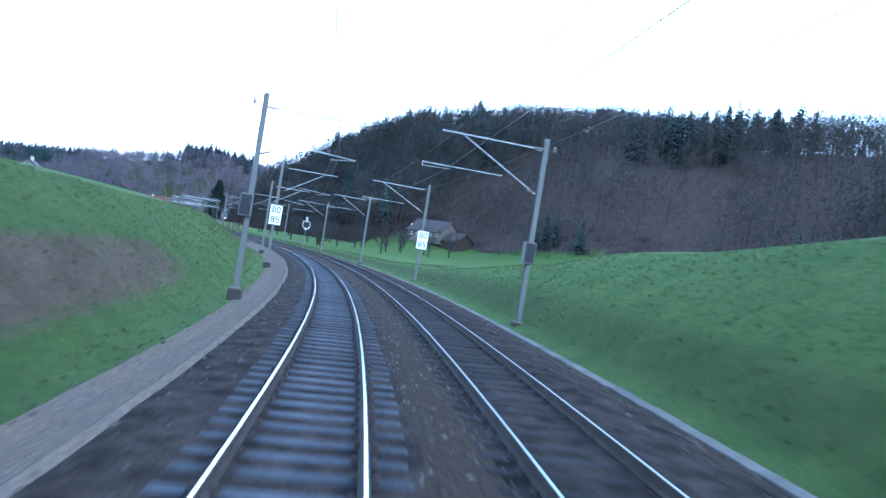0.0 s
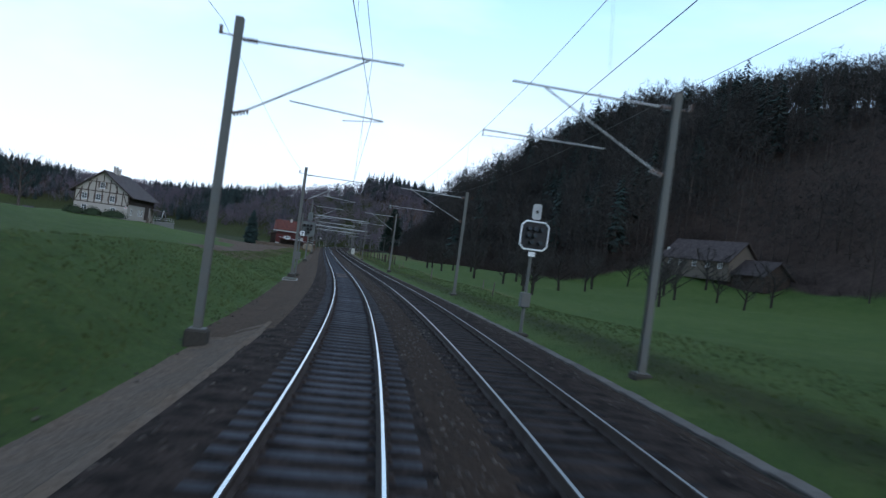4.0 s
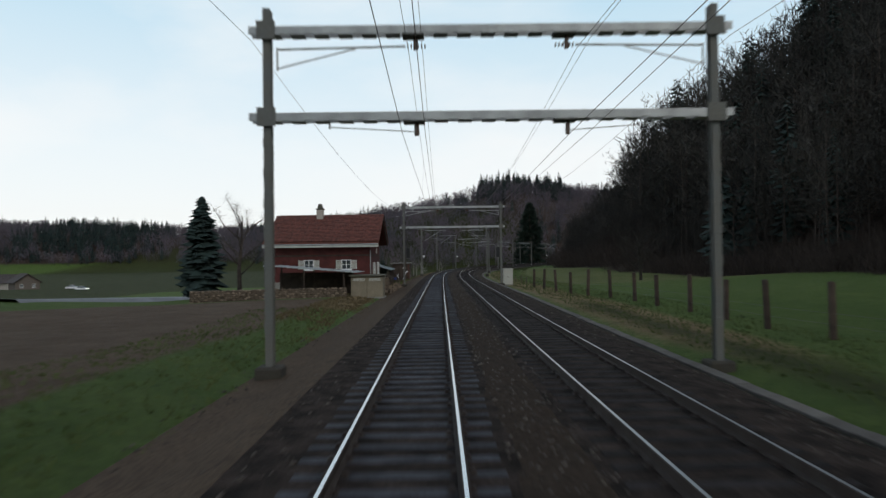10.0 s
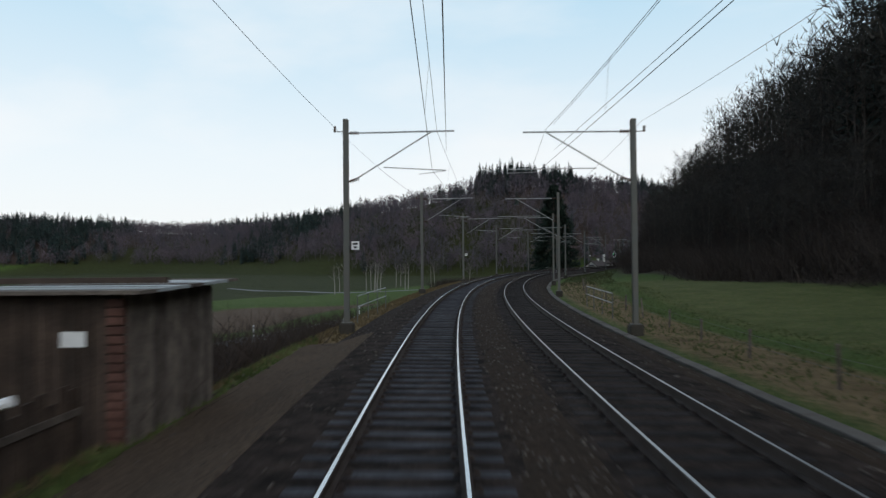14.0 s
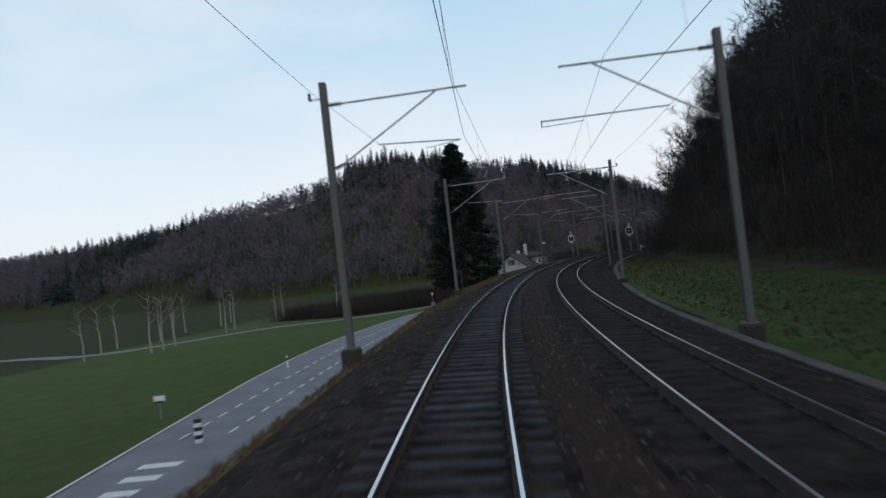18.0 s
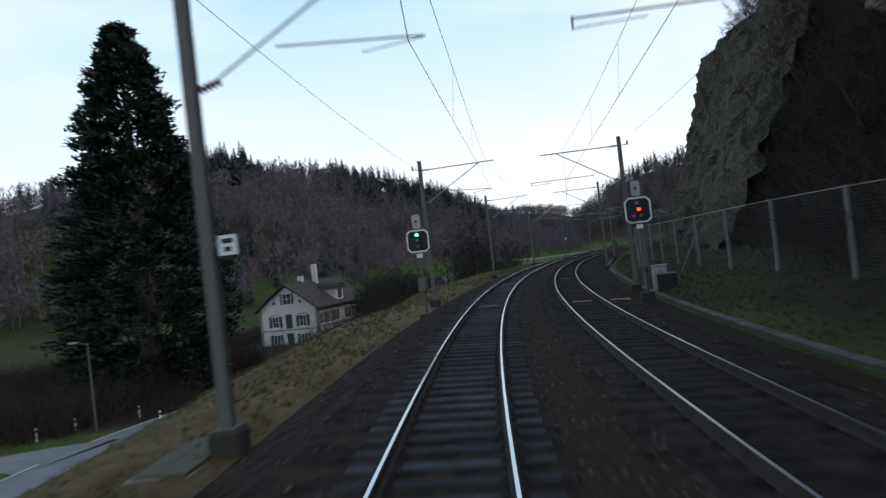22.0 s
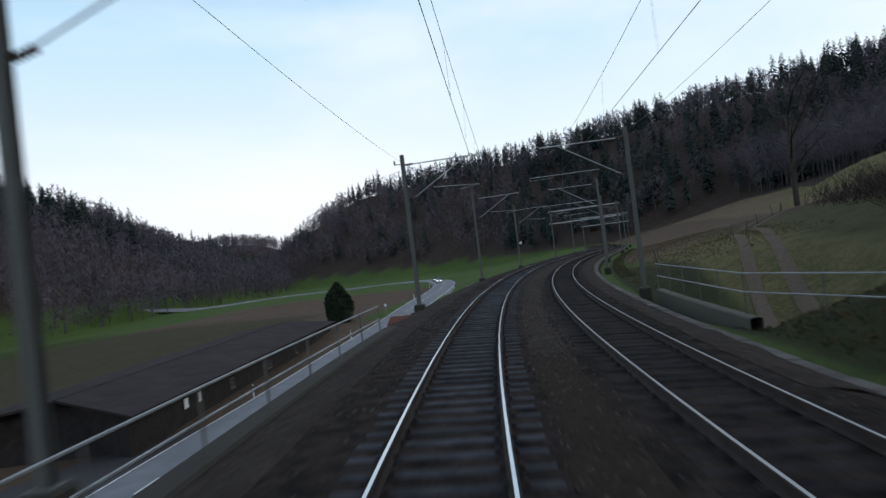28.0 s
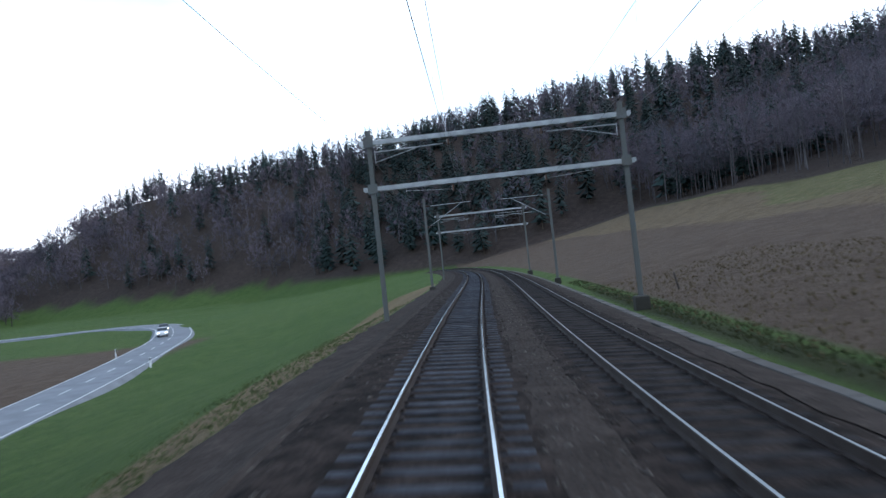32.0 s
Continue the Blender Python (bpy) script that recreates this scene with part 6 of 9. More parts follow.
def chimney(root, x, y, z0, z1, w=.6, d=.6, material=None, cap=True):
    c = part("chimney", boxm(x - w / 2, x + w / 2, y - d / 2, y + d / 2, z0, z1, .02), material or PLASTER_OLD, root)
    if cap:
        b = bmesh.new()
        box(b, x - w / 2 - .07, x + w / 2 + .07, y - d / 2 - .07, y + d / 2 + .07, z1, z1 + .1)
        for sx in (-1, 1):
            for sy in (-1, 1):
                box(b, x + sx * (w / 2 - .06) - .04, x + sx * (w / 2 - .06) + .04, y + sy * (d / 2 - .06) - .04, y + sy * (d / 2 - .06) + .04, z1 + .1, z1 + .35)
        box(b, x - w / 2 - .05, x + w / 2 + .05, y - d / 2 - .05, y + d / 2 + .05, z1 + .35, z1 + .42)
        part("chimney_cap", b, DARK_CONC, c)


def tile_piece():
    b = bmesh.new()
    box(b, -.115, .115, 0, .4, 0, .04)
    box(b, -.115, -.075, 0, .4, .03, .062)
    return b


# half-timbered farmhouse on the rise
base = at_line(250.6, -50.9)
base.translation.z = tw(250.6, 0, 1.7).z
chalet = gable_house("farmhouse", base, "half-timbered farmhouse with pale infill and a dark tiled roof", 11.2, 23.0, 5.4, 9.8, PLASTER_OLD, TILE_DARK, 1.1, .9, .2, hip=4.5)
b = bmesh.new()
for z0 in (2.6, 5.2):
    box(b, -5.66, 5.66, -.06, .02, z0 - .1, z0 + .1)
box(b, -3.4, 3.4, -.06, .02, 7.2, 7.36)
part("timber_rail", b, BEAM, chalet)
for x in (-5.55, -4.3, -2.9, -1.5, 0, 1.5, 2.9, 4.3, 5.55):
    top = 9.3 - abs(x) * 4.4 / 5.6 * 1.02
    part("timber_post", boxm(x - .09, x + .09, -.065, .02, 2.6, max(5.2, min(top, 9.0))), BEAM, chalet)
for x0, x1, z0, z1 in ((-5.4, -4.5, 2.8, 5), (5.4, 4.5, 2.8, 5), (-3.2, -2.5, 5.3, 7.1), (3.2, 2.5, 5.3, 7.1)):
    part("timber_brace", rodm((x0, -.03, z0), (x1, -.03, z1), .08, n=4), BEAM, chalet)
for x in (-3.6, -.7, 2.2):
    window(chalet, x, 3.3, .9, 1.2, -.02, -1, shutter=SHUTTER_B, open_w=.42)
window(chalet, -.1, 6.0, .85, 1.15, -.02, -1, shutter=SHUTTER_B, open_w=.42)
for x in (-3.4, 2.6):
    window(chalet, x, .8, .9, 1.1, -.02, -1)
for y in (3.0, 9.5, 12.0):
    window(chalet, y, .9, .9, 1.2, 5.6, 1, "y")
part("barn_door", boxm(5.58, 5.66, 14.5, 18.2, 0, 3.6), DARK_WOOD, chalet, "dark wooden barn door")
part("upper_boarding", boxm(5.56, 5.7, .4, 22.6, 3.1, 5.3), DARK_WOOD, chalet, "dark boarded upper wall")
chimney(chalet, .2, 6.5, 9.2, 11.1, .8, .7)
chimney(chalet, .2, 9.2, 9.2, 10.8, .7, .6)
b = bmesh.new()
prism(b, [(5.6, 2.0), (8.6, 1.6), (8.6, 1.75), (5.6, 2.2)], 6.0, Matrix.Translation((0, 19.5, .8)))
part("lean_to_roof", b, TILE_DARK, chalet)
for y in (19.8, 22.4, 25.2):
    part("lean_to_post", boxm(8.3, 8.45, y, y + .15, -.8, 2.4), DARK_WOOD, chalet)

HEDGE = mat("clipped_dark_hedge", (0.03, 0.045, 0.022), rough=0.95, spread=0.5, scale=3, fine=25, bump=1.0)


def leaf_lump(name, label, m, sx, sy, sz, n, material, leaf=.16, seed=1, category="shrub", point=False):
    """A dense shrub made of many small leaves round a dark core."""
    r = random.Random(seed)
    vs, fs = [], []
    for k in range(n):
        a, u = r.uniform(0, 6.283), r.uniform(0, 1)
        if point:
            z = u
            rad = (1 - max(0, (u - .45) / .55) ** 1.8) * (.75 + .25 * min(1, u / .3)) * (.9 + .1 * math.sin(a * 5 + u * 9)) * r.uniform(.86, 1.06)
            p = np.array((math.cos(a) * rad * sx, math.sin(a) * rad * sy, z * sz))
        else:
            el = math.asin(r.uniform(0, 1))
            q = r.uniform(.75, 1.0) * (1 + .12 * math.sin(a * 3 + 1.7 * seed) * math.cos(el * 4))
            p = np.array((math.cos(a) * math.cos(el) * sx * q, math.sin(a) * math.cos(el) * sy * q, math.sin(el) * sz * q))
        d1 = np.array((r.gauss(0, 1), r.gauss(0, 1), r.gauss(.4, .7)))
        d1 = d1 / np.linalg.norm(d1) * leaf * r.uniform(.6, 1.4)
        d2 = np.cross(d1, (r.gauss(0, 1), r.gauss(0, 1), r.gauss(0, 1)))
        d2 = d2 / max(np.linalg.norm(d2), 1e-6) * leaf * .5
        k0 = len(vs)
        vs += [p - d2, p + d2, p + d1 * 1.6]
        fs.append((k0, k0 + 1, k0 + 2))
    root = thing(name, m, label, category)
    core = bmesh.new()
    bmesh.ops.create_icosphere(core, subdivisions=2, radius=1.0)
    for v in core.verts:
        if point:
            u = (v.co.z + 1) / 2
            rad = (1 - max(0, (u - .45) / .55) ** 1.8) * (.75 + .25 * min(1, u / .3)) * .86
            hlen = max(math.hypot(v.co.x, v.co.y), 1e-3)
            v.co = Vector((v.co.x / hlen * rad * sx if hlen > .05 else 0, v.co.y / hlen * rad * sy if hlen > .05 else 0, u * sz * .97))
        else:
            v.co = Vector((v.co.x * sx * .8, v.co.y * sy * .8, max(0, v.co.z) * sz * .8))
    part("inner_branch", core, material, root)
    ob = raw("foliage", vs, fs, material, root)
    return root


for k, (s, la, w) in enumerate(((249.4, -56, 2.4), (249.2, -52, 2.6), (248.9, -47.5, 3.4))):
    leaf_lump("hedge", "clipped dark hedge in front of the farmhouse", at_line(s, la, 1.55), w, 1.0, 1.9, 900, HEDGE, .12, k)


def sign_pole(s, lat, h, label):
    root = thing("road_sign", at_line(s, lat), label, "sign")
    part("pole", rodm((0, 0, -.3), (0, 0, h), .035, n=8), GALV, root)
    part("disc", rodm((0, -.05, h - .1), (0, -.03, h - .1), .3, n=16), WHITE, root)
    part("centre_mark", rodm((0, -.056, h - .1), (0, -.05, h - .1), .17, n=14), mat("faded_red_sign_paint", (0.4, 0.1, 0.08), spread=0.1), root)


sign_pole(247.5, -44.8, 2.6, "round white and red road sign on a steel pole")

# red house beside the line, with its ridge across the line
hx = tw(298.2, -6.25)
red_m = Matrix.Translation((hx.x, hx.y, tw(298.0, 0, -.5).z)) @ Matrix.Rotation(tz(298.0) + radians(90), 4, "Z")
red = gable_house("red_house", red_m, "oxblood red wooden house with a red tiled roof and pale shutters", 9.2, 9.2, 5.05, 7.4, RED_BOARD, TILE_RED, 1.0, .9, .12, CONCRETE, .9)
for x, z, w, h in ((-1.55, 1.35, 1.05, 1.3), (2.4, 1.35, 1.05, 1.3), (-1.3, 4.55, 1.0, 1.25), (1.1, 4.55, 1.0, 1.25)):
    window(red, x, z, w, h, -.02, -1, shutter=SHUTTER_W, open_w=.55)
for y in (2.3, 5.9):
    window(red, y, 2.15, .8, .8, -4.6, -1, "y", shutter=SHUTTER_W, open_w=.5)
part("floor_band", boxm(-4.66, 4.66, -.05, 9.25, 3.35, 3.5), DARK_WOOD, red)
part("eaves_board", boxm(-5.7, -5.62, -.9, 10.1, 4.2, 4.46), SHUTTER_W, red, "pale eaves board")
part("gutter", rodm((-5.72, -.9, 4.45), (-5.72, 10.1, 4.45), .07, n=8), GALV, red)
part("downpipe", rodm((-4.68, -.03, 3.9), (-4.68, -.03, 0), .045, n=8), GALV, red)
c = part("chimney", boxm(-1.05, -.4, 5.15, 5.8, 6.2, 8.15, .02), PLASTER_OLD, red)
b = bmesh.new()
box(b, -1.12, -.33, 5.08, 5.87, 8.15, 8.25)
rod(b, (-.72, 5.47, 8.25), (-.72, 5.47, 8.72), .3, .22, 8)
part("chimney_cap", b, DARK_CONC, c)
part("sign_plate", boxm(.9, 1.9, -.03, -.0, 3.65, 4.15), SHUTTER_W, red, "blank pale name plate")
for y in (.2, 2.0):
    part("roof_bracket", rodm((4.6, y, 3.4), (5.5, y, 4.1), .05, n=5), WOOD_OLD, red)

# roof tiles of the red house: the slope towards the line's start
ang = math.atan2(7.53 - 5.12, 4.6)
tile_b = tile_piece()
tile_me = bpy.data.meshes.new("roof_tile")
tile_b.to_mesh(tile_me)
tile_b.free()
tile_me.materials.append(TILE_RED)
rest = []
tr_ = random.Random(3)
for sx in (-1, 1):
    for row in range(19):
        for col in range(46):
            d = 6.3 - row * .325
            x = sx * d * math.cos(ang)
            z = 7.53 + .13 - d * math.sin(ang)
            y = -.85 + col * .235
            mm = Matrix.Translation((x, y, z)) @ Matrix.Rotation(radians(90) * (1 if sx < 0 else -1), 4, "Z") @ Matrix.Rotation(0, 4, "X")
            mm = Matrix.Translation((x, y, z)) @ (Matrix.Rotation(-sx * -ang, 4, "Y") @ Matrix.Rotation(radians(90) * sx, 4, "Z"))
            mm = mm @ pose(0, 0, .03 + tr_.uniform(-.003, .003), -6, 0, tr_.uniform(-1, 1))
            if sx < 0 and col < 15:
                ob = new("roof_tile", tile_me)
                ob.matrix_basis = mm
                ob.parent = red
            else:
                rest.append(mm)
jr = joined("more_roof_tiles", tile_me, rest, TILE_RED, red)
tagged(jr, kind="stuff")

# lean-to, bin shelter and dry stone walls in front of the red house
lean_to = thing("lean_to_roof", at_line(286.5, -10.4, -.5), "lean-to with a pale sheet roof on wooden posts", "shed")
b = bmesh.new()
for k in range(32):
    x = -3.6 + k * .24
    z = 2.55 - (x + 3.6) * .085 + .012 * math.sin(k * 2.2)
    vs = box(b, x, x + .25, -2.4, 2.6, z + (.02 if k % 2 else 0), z + .045 + (.02 if k % 2 else 0))
part("roof_sheet", b, SHEET, lean_to)
for x in (-3.3, -.4, 2.9):
    for y in (-2.1, 2.3):
        part("post", boxm(x, x + .12, y, y + .12, -.4, 2.45 - (x + 3.6) * .085), DARK_WOOD, lean_to)
part("back_boards", boxm(-3.4, 3.2, 2.35, 2.42, 0, 1.9), DARK_WOOD, lean_to)

shelter = thing("bin_shelter", at_line(285.2, -5.5, -.62), "beige boarded double-door shelter beside the railway", "shed")
part("body", boxm(-1.35, 1.25, -.9, 1.3, -.3, 1.72), BEIGE, shelter)
for x0, x1 in ((-1.28, -.06), (.0, 1.2)):
    dr = part("door", boxm(x0, x1, -.95, -.9, .05, 1.62, .01), BEIGE, shelter)
    b = bmesh.new()
    for q in range(5):
        box(b, x0 + .12, x1 - .12, -.975, -.95, 1.36 + q * .045, 1.385 + q * .045)
    part("vent_slats", b, SHUTTER_W, dr)
part("roof", boxm(-1.5, 1.4, -1.1, 1.45, 1.72, 1.86, .02), DARK_CONC, shelter)
part("plinth", boxm(-1.45, 1.35, -1.05, 1.4, -.4, .03), CONCRETE, shelter)


def stone_mesh(seed):
    r = random.Random(seed)
    b = bmesh.new()
    bmesh.ops.create_icosphere(b, subdivisions=1, radius=.5)
    for v in b.verts:
        v.co = Vector((v.co.x * 1.0, v.co.y * .7, v.co.z * .55)) * r.uniform(.8, 1.15)
    me = bpy.data.meshes.new("stone")
    b.to_mesh(me)
    b.free()
    me.materials.append(RUBBLE)
    return me


STONES = [stone_mesh(k) for k in range(4)]


def stone_wall(label, pts, h, thick, count_near=120, size=.34):
    """Dry stone wall along (s, lat, dz) points; the first stones are parts, the others joined."""
    root = thing("dry_stone_wall", Matrix(), label, "stone wall", "dry stone walls")
    r = random.Random(int(pts[0][0]))
    mats_ = {0: [], 1: [], 2: [], 3: []}
    made = 0
    core = bmesh.new()
    for (s0, l0, z0), (s1, l1, z1) in zip(pts[:-1], pts[1:]):
        a, b2 = tw(s0, l0, z0), tw(s1, l1, z1)
        d = b2 - a
        yaw = math.atan2(d.y, d.x)
        L = d.length
        mm = Matrix.Translation(a) @ Matrix.Rotation(yaw, 4, "Z")
        box(core, 0, L, -thick * .32, thick * .32, -.5, h * .86, mm)
        for row in range(int(h / (size * .52)) + 1):
            n = int(L / (size * .92))
            for q in range(n):
                for side in (-1, 1):
                    m = Matrix.Translation(a + d * ((q + r.uniform(.2, .8)) / n)) @ Matrix.Rotation(yaw, 4, "Z") @ pose(0, side * thick * .36 * (1 - .25 * row * size / h) + r.uniform(-.04, .04), row * size * .52 + r.uniform(-.03, .03), r.uniform(-9, 9), r.uniform(-9, 9), r.uniform(-14, 14))
                    m = m @ Matrix.Scale(size * r.uniform(.75, 1.35), 4)
                    k = r.randrange(4)
                    if made < count_near:
                        ob = new("stone", STONES[k])
                        ob.matrix_basis = m
                        ob.parent = root
                        made += 1
                    else:
                        mats_[k].append(m)
    part("wall_core", core, RUBBLE, root)
    for k, ms in mats_.items():
        if ms:
            tagged(joined("more_stones", STONES[k], ms, RUBBLE, root), kind="stuff")


stone_wall("dry stone wall of brown rubble along the garden", [(302.5, -5.4, -.6), (296, -5.45, -.55), (288.2, -5.5, -.5)], 1.15, .7)
stone_wall("dry stone wall of pale rubble below the lean-to", [(284.3, -7.2, -.75), (284.0, -14, -.8), (284.3, -20, -.9)], 1.0, .6, 100)


def rubble_heap(name, label, s0, s1, l0, l1, z0, count, size, material, category="rubble heap", seed=5):
    r = random.Random(seed)
    ms = [Matrix.Translation(tw(r.uniform(s0, s1), r.uniform(l0, l1), z0 + abs(r.gauss(0, .18)))) @ pose(0, 0, 0, r.uniform(0, 360), r.uniform(0, 360), r.uniform(0, 360)) @ Matrix.Scale(size * r.uniform(.5, 1.4), 4) for k in range(count)]
    ob = joined(name, STONES[seed % 4], ms, material)
    return tagged(ob, label, category, kind="stuff")


rubble_heap("rubble_heap", "loose brown stones on the bank below the red house", 287, 309, -5.3, -3.9, -.64, 420, .28, RUBBLE)

# annexe, tarpaulin shed, van and hut behind the red house
ROOF_SHEET = mat("crumpled_grey_green_sheet", (0.24, 0.32, 0.31), rough=0.4, spread=0.35, scale=1.0, tint=(0.42, 0.5, 0.5))
TILE_BROWN = mat("brown_red_tiles", (0.115, 0.06, 0.05), rough=0.85, spread=0.3, scale=2, fine=20, bump=0.3, tint=(0.07, 0.045, 0.04), island=0.3)
annexe = gable_house("annexe", at_line(306.8, -13.4, -.8), "low annexe with brown tiled roof behind the red house", 9.2, 9.2, 3.3, 4.95, DARK_WOOD, TILE_BROWN, .75, .5, .14)
for k in range(16):
    u = k / 16
    x, z = 5.35 * (1 - u), 3.05 + .14 + 1.93 * u
    b = bmesh.new()
    prism(b, [(x, z), (x + .02, z + .07), (x - .3, z + .15), (x - .33, z + .1)], 10.2, Matrix.Translation((0, -.5, 0)))
    part("tile_course", b, TILE_BROWN, annexe)
tarp = thing("garden_shed", at_line(310, -6.7, -.75), "low garden shed open at one end, roofed with crumpled grey-green sheets", "shed")
for k in range(19):
    part("board", boxm(1.1, 1.13 + .012 * (k % 3), -1.2 + k * .27, -.95 + k * .27, -.3, 1.93), DARK_WOOD, tarp)
for k in range(9):
    part("board", boxm(-1.45 + k * .28, -1.19 + k * .28, 3.92, 3.95, -.3, 2.75 - .09 * k), WOOD_OLD, tarp)
part("back_wall", boxm(-1.55, -1.45, -3.7, 3.9, -.3, 2.85), DARK_WOOD, tarp)
for y in (-3.6, -1.3, 3.8):
    part("post", boxm(1.02, 1.12, y, y + .1, -.3, 2.0), WOOD_OLD, tarp)
part("rail", boxm(1.0, 1.1, -3.7, 3.9, 1.93, 2.02), WOOD_OLD, tarp)
tr2 = random.Random(8)
for q in range(5):
    b = bmesh.new()
    grid = [[b.verts.new((-1.6 + i * .3 + .02 * (q % 2), -4.0 + q * 1.55 + j * .215, 2.98 - i * .098 + .012 * (q % 2) + tr2.uniform(-.035, .035))) for i in range(11)] for j in range(9)]
    for j in range(8):
        for i in range(10):
            b.faces.new((grid[j][i], grid[j][i + 1], grid[j + 1][i + 1], grid[j + 1][i]))
    bmesh.ops.solidify(b, geom=list(b.faces), thickness=.02)
    part("roof_sheet", b, ROOF_SHEET, tarp)
# Stacked brown clutter of unclear kind; the log shapes are made up.
pile = thing("wood_pile", at_line(308, -5.75, -.75), "brown stacked clutter under the shed roof, modelled as logs", "firewood")
for k in range(54):
    y, z = -1.5 + (k % 9) * .24 + .1 * (k // 9 % 2), .1 + k // 9 * .2
    part("log", rodm((-.3 - tr2.uniform(0, .1), y, z), (.3 + tr2.uniform(0, .1), y + tr2.uniform(-.03, .03), z), .115, .1, n=6), WOOD_OLD if k % 3 else BEAM, pile)
board_p = thing("plinth_board", at_line(303.0, -6.1, -.6), "pale board standing at the corner of the red house", "board")
part("panel", boxm(-.02, .5, -.03, .03, -.1, 1.25, .01), PLASTER_OLD, board_p)

VAN_RED = mat("red_van_paint", (0.5, 0.025, 0.02), rough=0.35, spread=0.06, bump=0.02, spec=0.5)
VAN_BLUE = mat("blue_van_panel", (0.07, 0.3, 0.55), rough=0.4, spread=0.08, bump=0.02)
TYRE = mat("black_rubber", (0.02, 0.02, 0.02), rough=0.9, spread=0.2)
van = thing("van", at_line(328.0, -11.4, -1.15, 0), "red delivery van with light blue side panels and roof", "van")
b = bmesh.new()
prism(b, [(-2.5, .35), (2.45, .35), (2.5, .95), (2.2, 1.15), (1.65, 2.05), (1.4, 2.2), (-2.5, 2.2)], 1.9, Matrix.Translation((0, -.95, 0)))
bmesh.ops.bevel(b, geom=list(b.edges), offset=.06, segments=2, affect="EDGES")
part("body", b, VAN_RED, van)
part("roof", boxm(-2.45, 1.35, -.9, .9, 2.2, 2.3, .03), VAN_BLUE, van, "light blue roof")
part("side_panel", boxm(-2.3, .3, -.965, -.94, 1.2, 2.1), VAN_BLUE, van, "light blue side panel")
part("side_window", boxm(.45, 1.35, -.965, -.94, 1.3, 2.0), GLASS, van)
b = bmesh.new()
prism(b, [(2.22, 1.2), (2.26, 1.22), (1.72, 2.04), (1.68, 2.02)], 1.6, Matrix.Translation((0, -.8, .03)))
part("windscreen", b, GLASS, van)
for x in (-1.6, 1.7):
    for y in (-.97, .8):
        w = part("wheel", rodm((x, y, .35), (x, y + .2, .35), .35, n=16), TYRE, van)
        part("rim", rodm((x, y - .015, .35), (x, y + .215, .35), .19, n=12), GALV, w)
part("bumper", boxm(2.42, 2.58, -.9, .9, .35, .55, .03), BLACK, van)
for y in (-.7, .7):
    part("headlight", boxm(2.44, 2.52, y - .13, y + .13, .72, .9), WHITE, van)

hut = thing("wooden_shed", at_line(334, -6.0, -.55), "weathered wooden shed with a flat roof and a brick corner", "shed")
part("wall", boxm(-1.35, 1.3, -1.9, 2.0, -.6, 2.35), mat("grey_brown_boards", (0.13, 0.105, 0.085), rough=0.9, spread=0.4, scale=1.2, fine=14, bump=0.4, tint=(0.085, 0.06, 0.05)), hut)
for k in range(15):
    part("board", boxm(1.3, 1.33, -1.9 + k * .26, -1.66 + k * .26, -.2, 2.33), WOOD_OLD, hut)
for k in range(10):
    part("board", boxm(-1.33 + k * .24, -1.11 + k * .24, -1.94, -1.9, -.2, 2.33), DARK_WOOD, hut)
BRICK = mat("old_red_brick", (0.1, 0.05, 0.04), rough=0.9, spread=0.3, scale=4, island=0.3)
for k in range(16):
    part("brick", boxm(1.06, 1.34, -1.99, -1.87, -.1 + k * .15, .03 + k * .15, .01), BRICK, hut)
for k in range(7):
    part("roof_board", boxm(-1.7, 1.75, -2.3 + k * .68, -1.65 + k * .68, 2.36 + k * .012, 2.42 + k * .012), SHEET if k % 3 else WOOD_OLD, hut)
part("beam", boxm(-1.6, 1.6, -1.0, -.85, 2.5, 2.6), DARK_WOOD, hut)
part("vent_window", boxm(.3, .7, -1.96, -1.93, 1.5, 1.75), WHITE, hut)

for k, (s, la, z) in enumerate(((322.6, -6.9, .05), (322.3, -7.25, .1))):
    bm_ = thing("timber_beam", at_line(s, la, z - .35, 8 + 3 * k), "long pale squared timber lying on trestles beside the sheds", "timber", "pale timbers")
    part("beam", boxm(-.07, .07, -2.6, 2.6, 0, .12, .01), SHEET, bm_)
    for y in (-2.0, 1.9):
        part("trestle", boxm(-.3, .3, y, y + .08, -.75, 0), WOOD_OLD, bm_)
for k, (s, la, h, tilt) in enumerate(((329.4, -5.6, 1.5, 24), (330.1, -5.9, 1.1, -35), (328.6, -5.4, .9, 60))):
    pp = thing("bent_pipe", at_line(s, la, -.8, 40 * k), "white plastic drain pipe leaning among the clutter", "pipe", "white pipes")
    a = radians(tilt)
    part("pipe", rodm((0, 0, 0), (math.sin(a) * h, 0, math.cos(a) * h), .06, n=8), WHITE, pp)
    part("elbow", rodm((math.sin(a) * h, 0, math.cos(a) * h), (math.sin(a) * h + .28, 0, math.cos(a) * h + .08), .07, n=8), WHITE, pp)
fence_b = thing("board_fence", at_line(329.5, -5.15, -.75), "dark upright board fence beside the wooden shed", "fence")
for k in range(16):
    part("board", boxm(-.02, .02, -2.2 + k * .27, -1.98 + k * .27, -.2, 1.15 + .12 * math.sin(k * 2.3)), DARK_WOOD, fence_b)
part("rail", boxm(.02, .06, -2.2, 2.1, .75, .85), WOOD_OLD, fence_b)
BLUE_TUB = mat("blue_plastic", (0.02, 0.06, 0.3), rough=0.4, spread=0.1, bump=0.02)
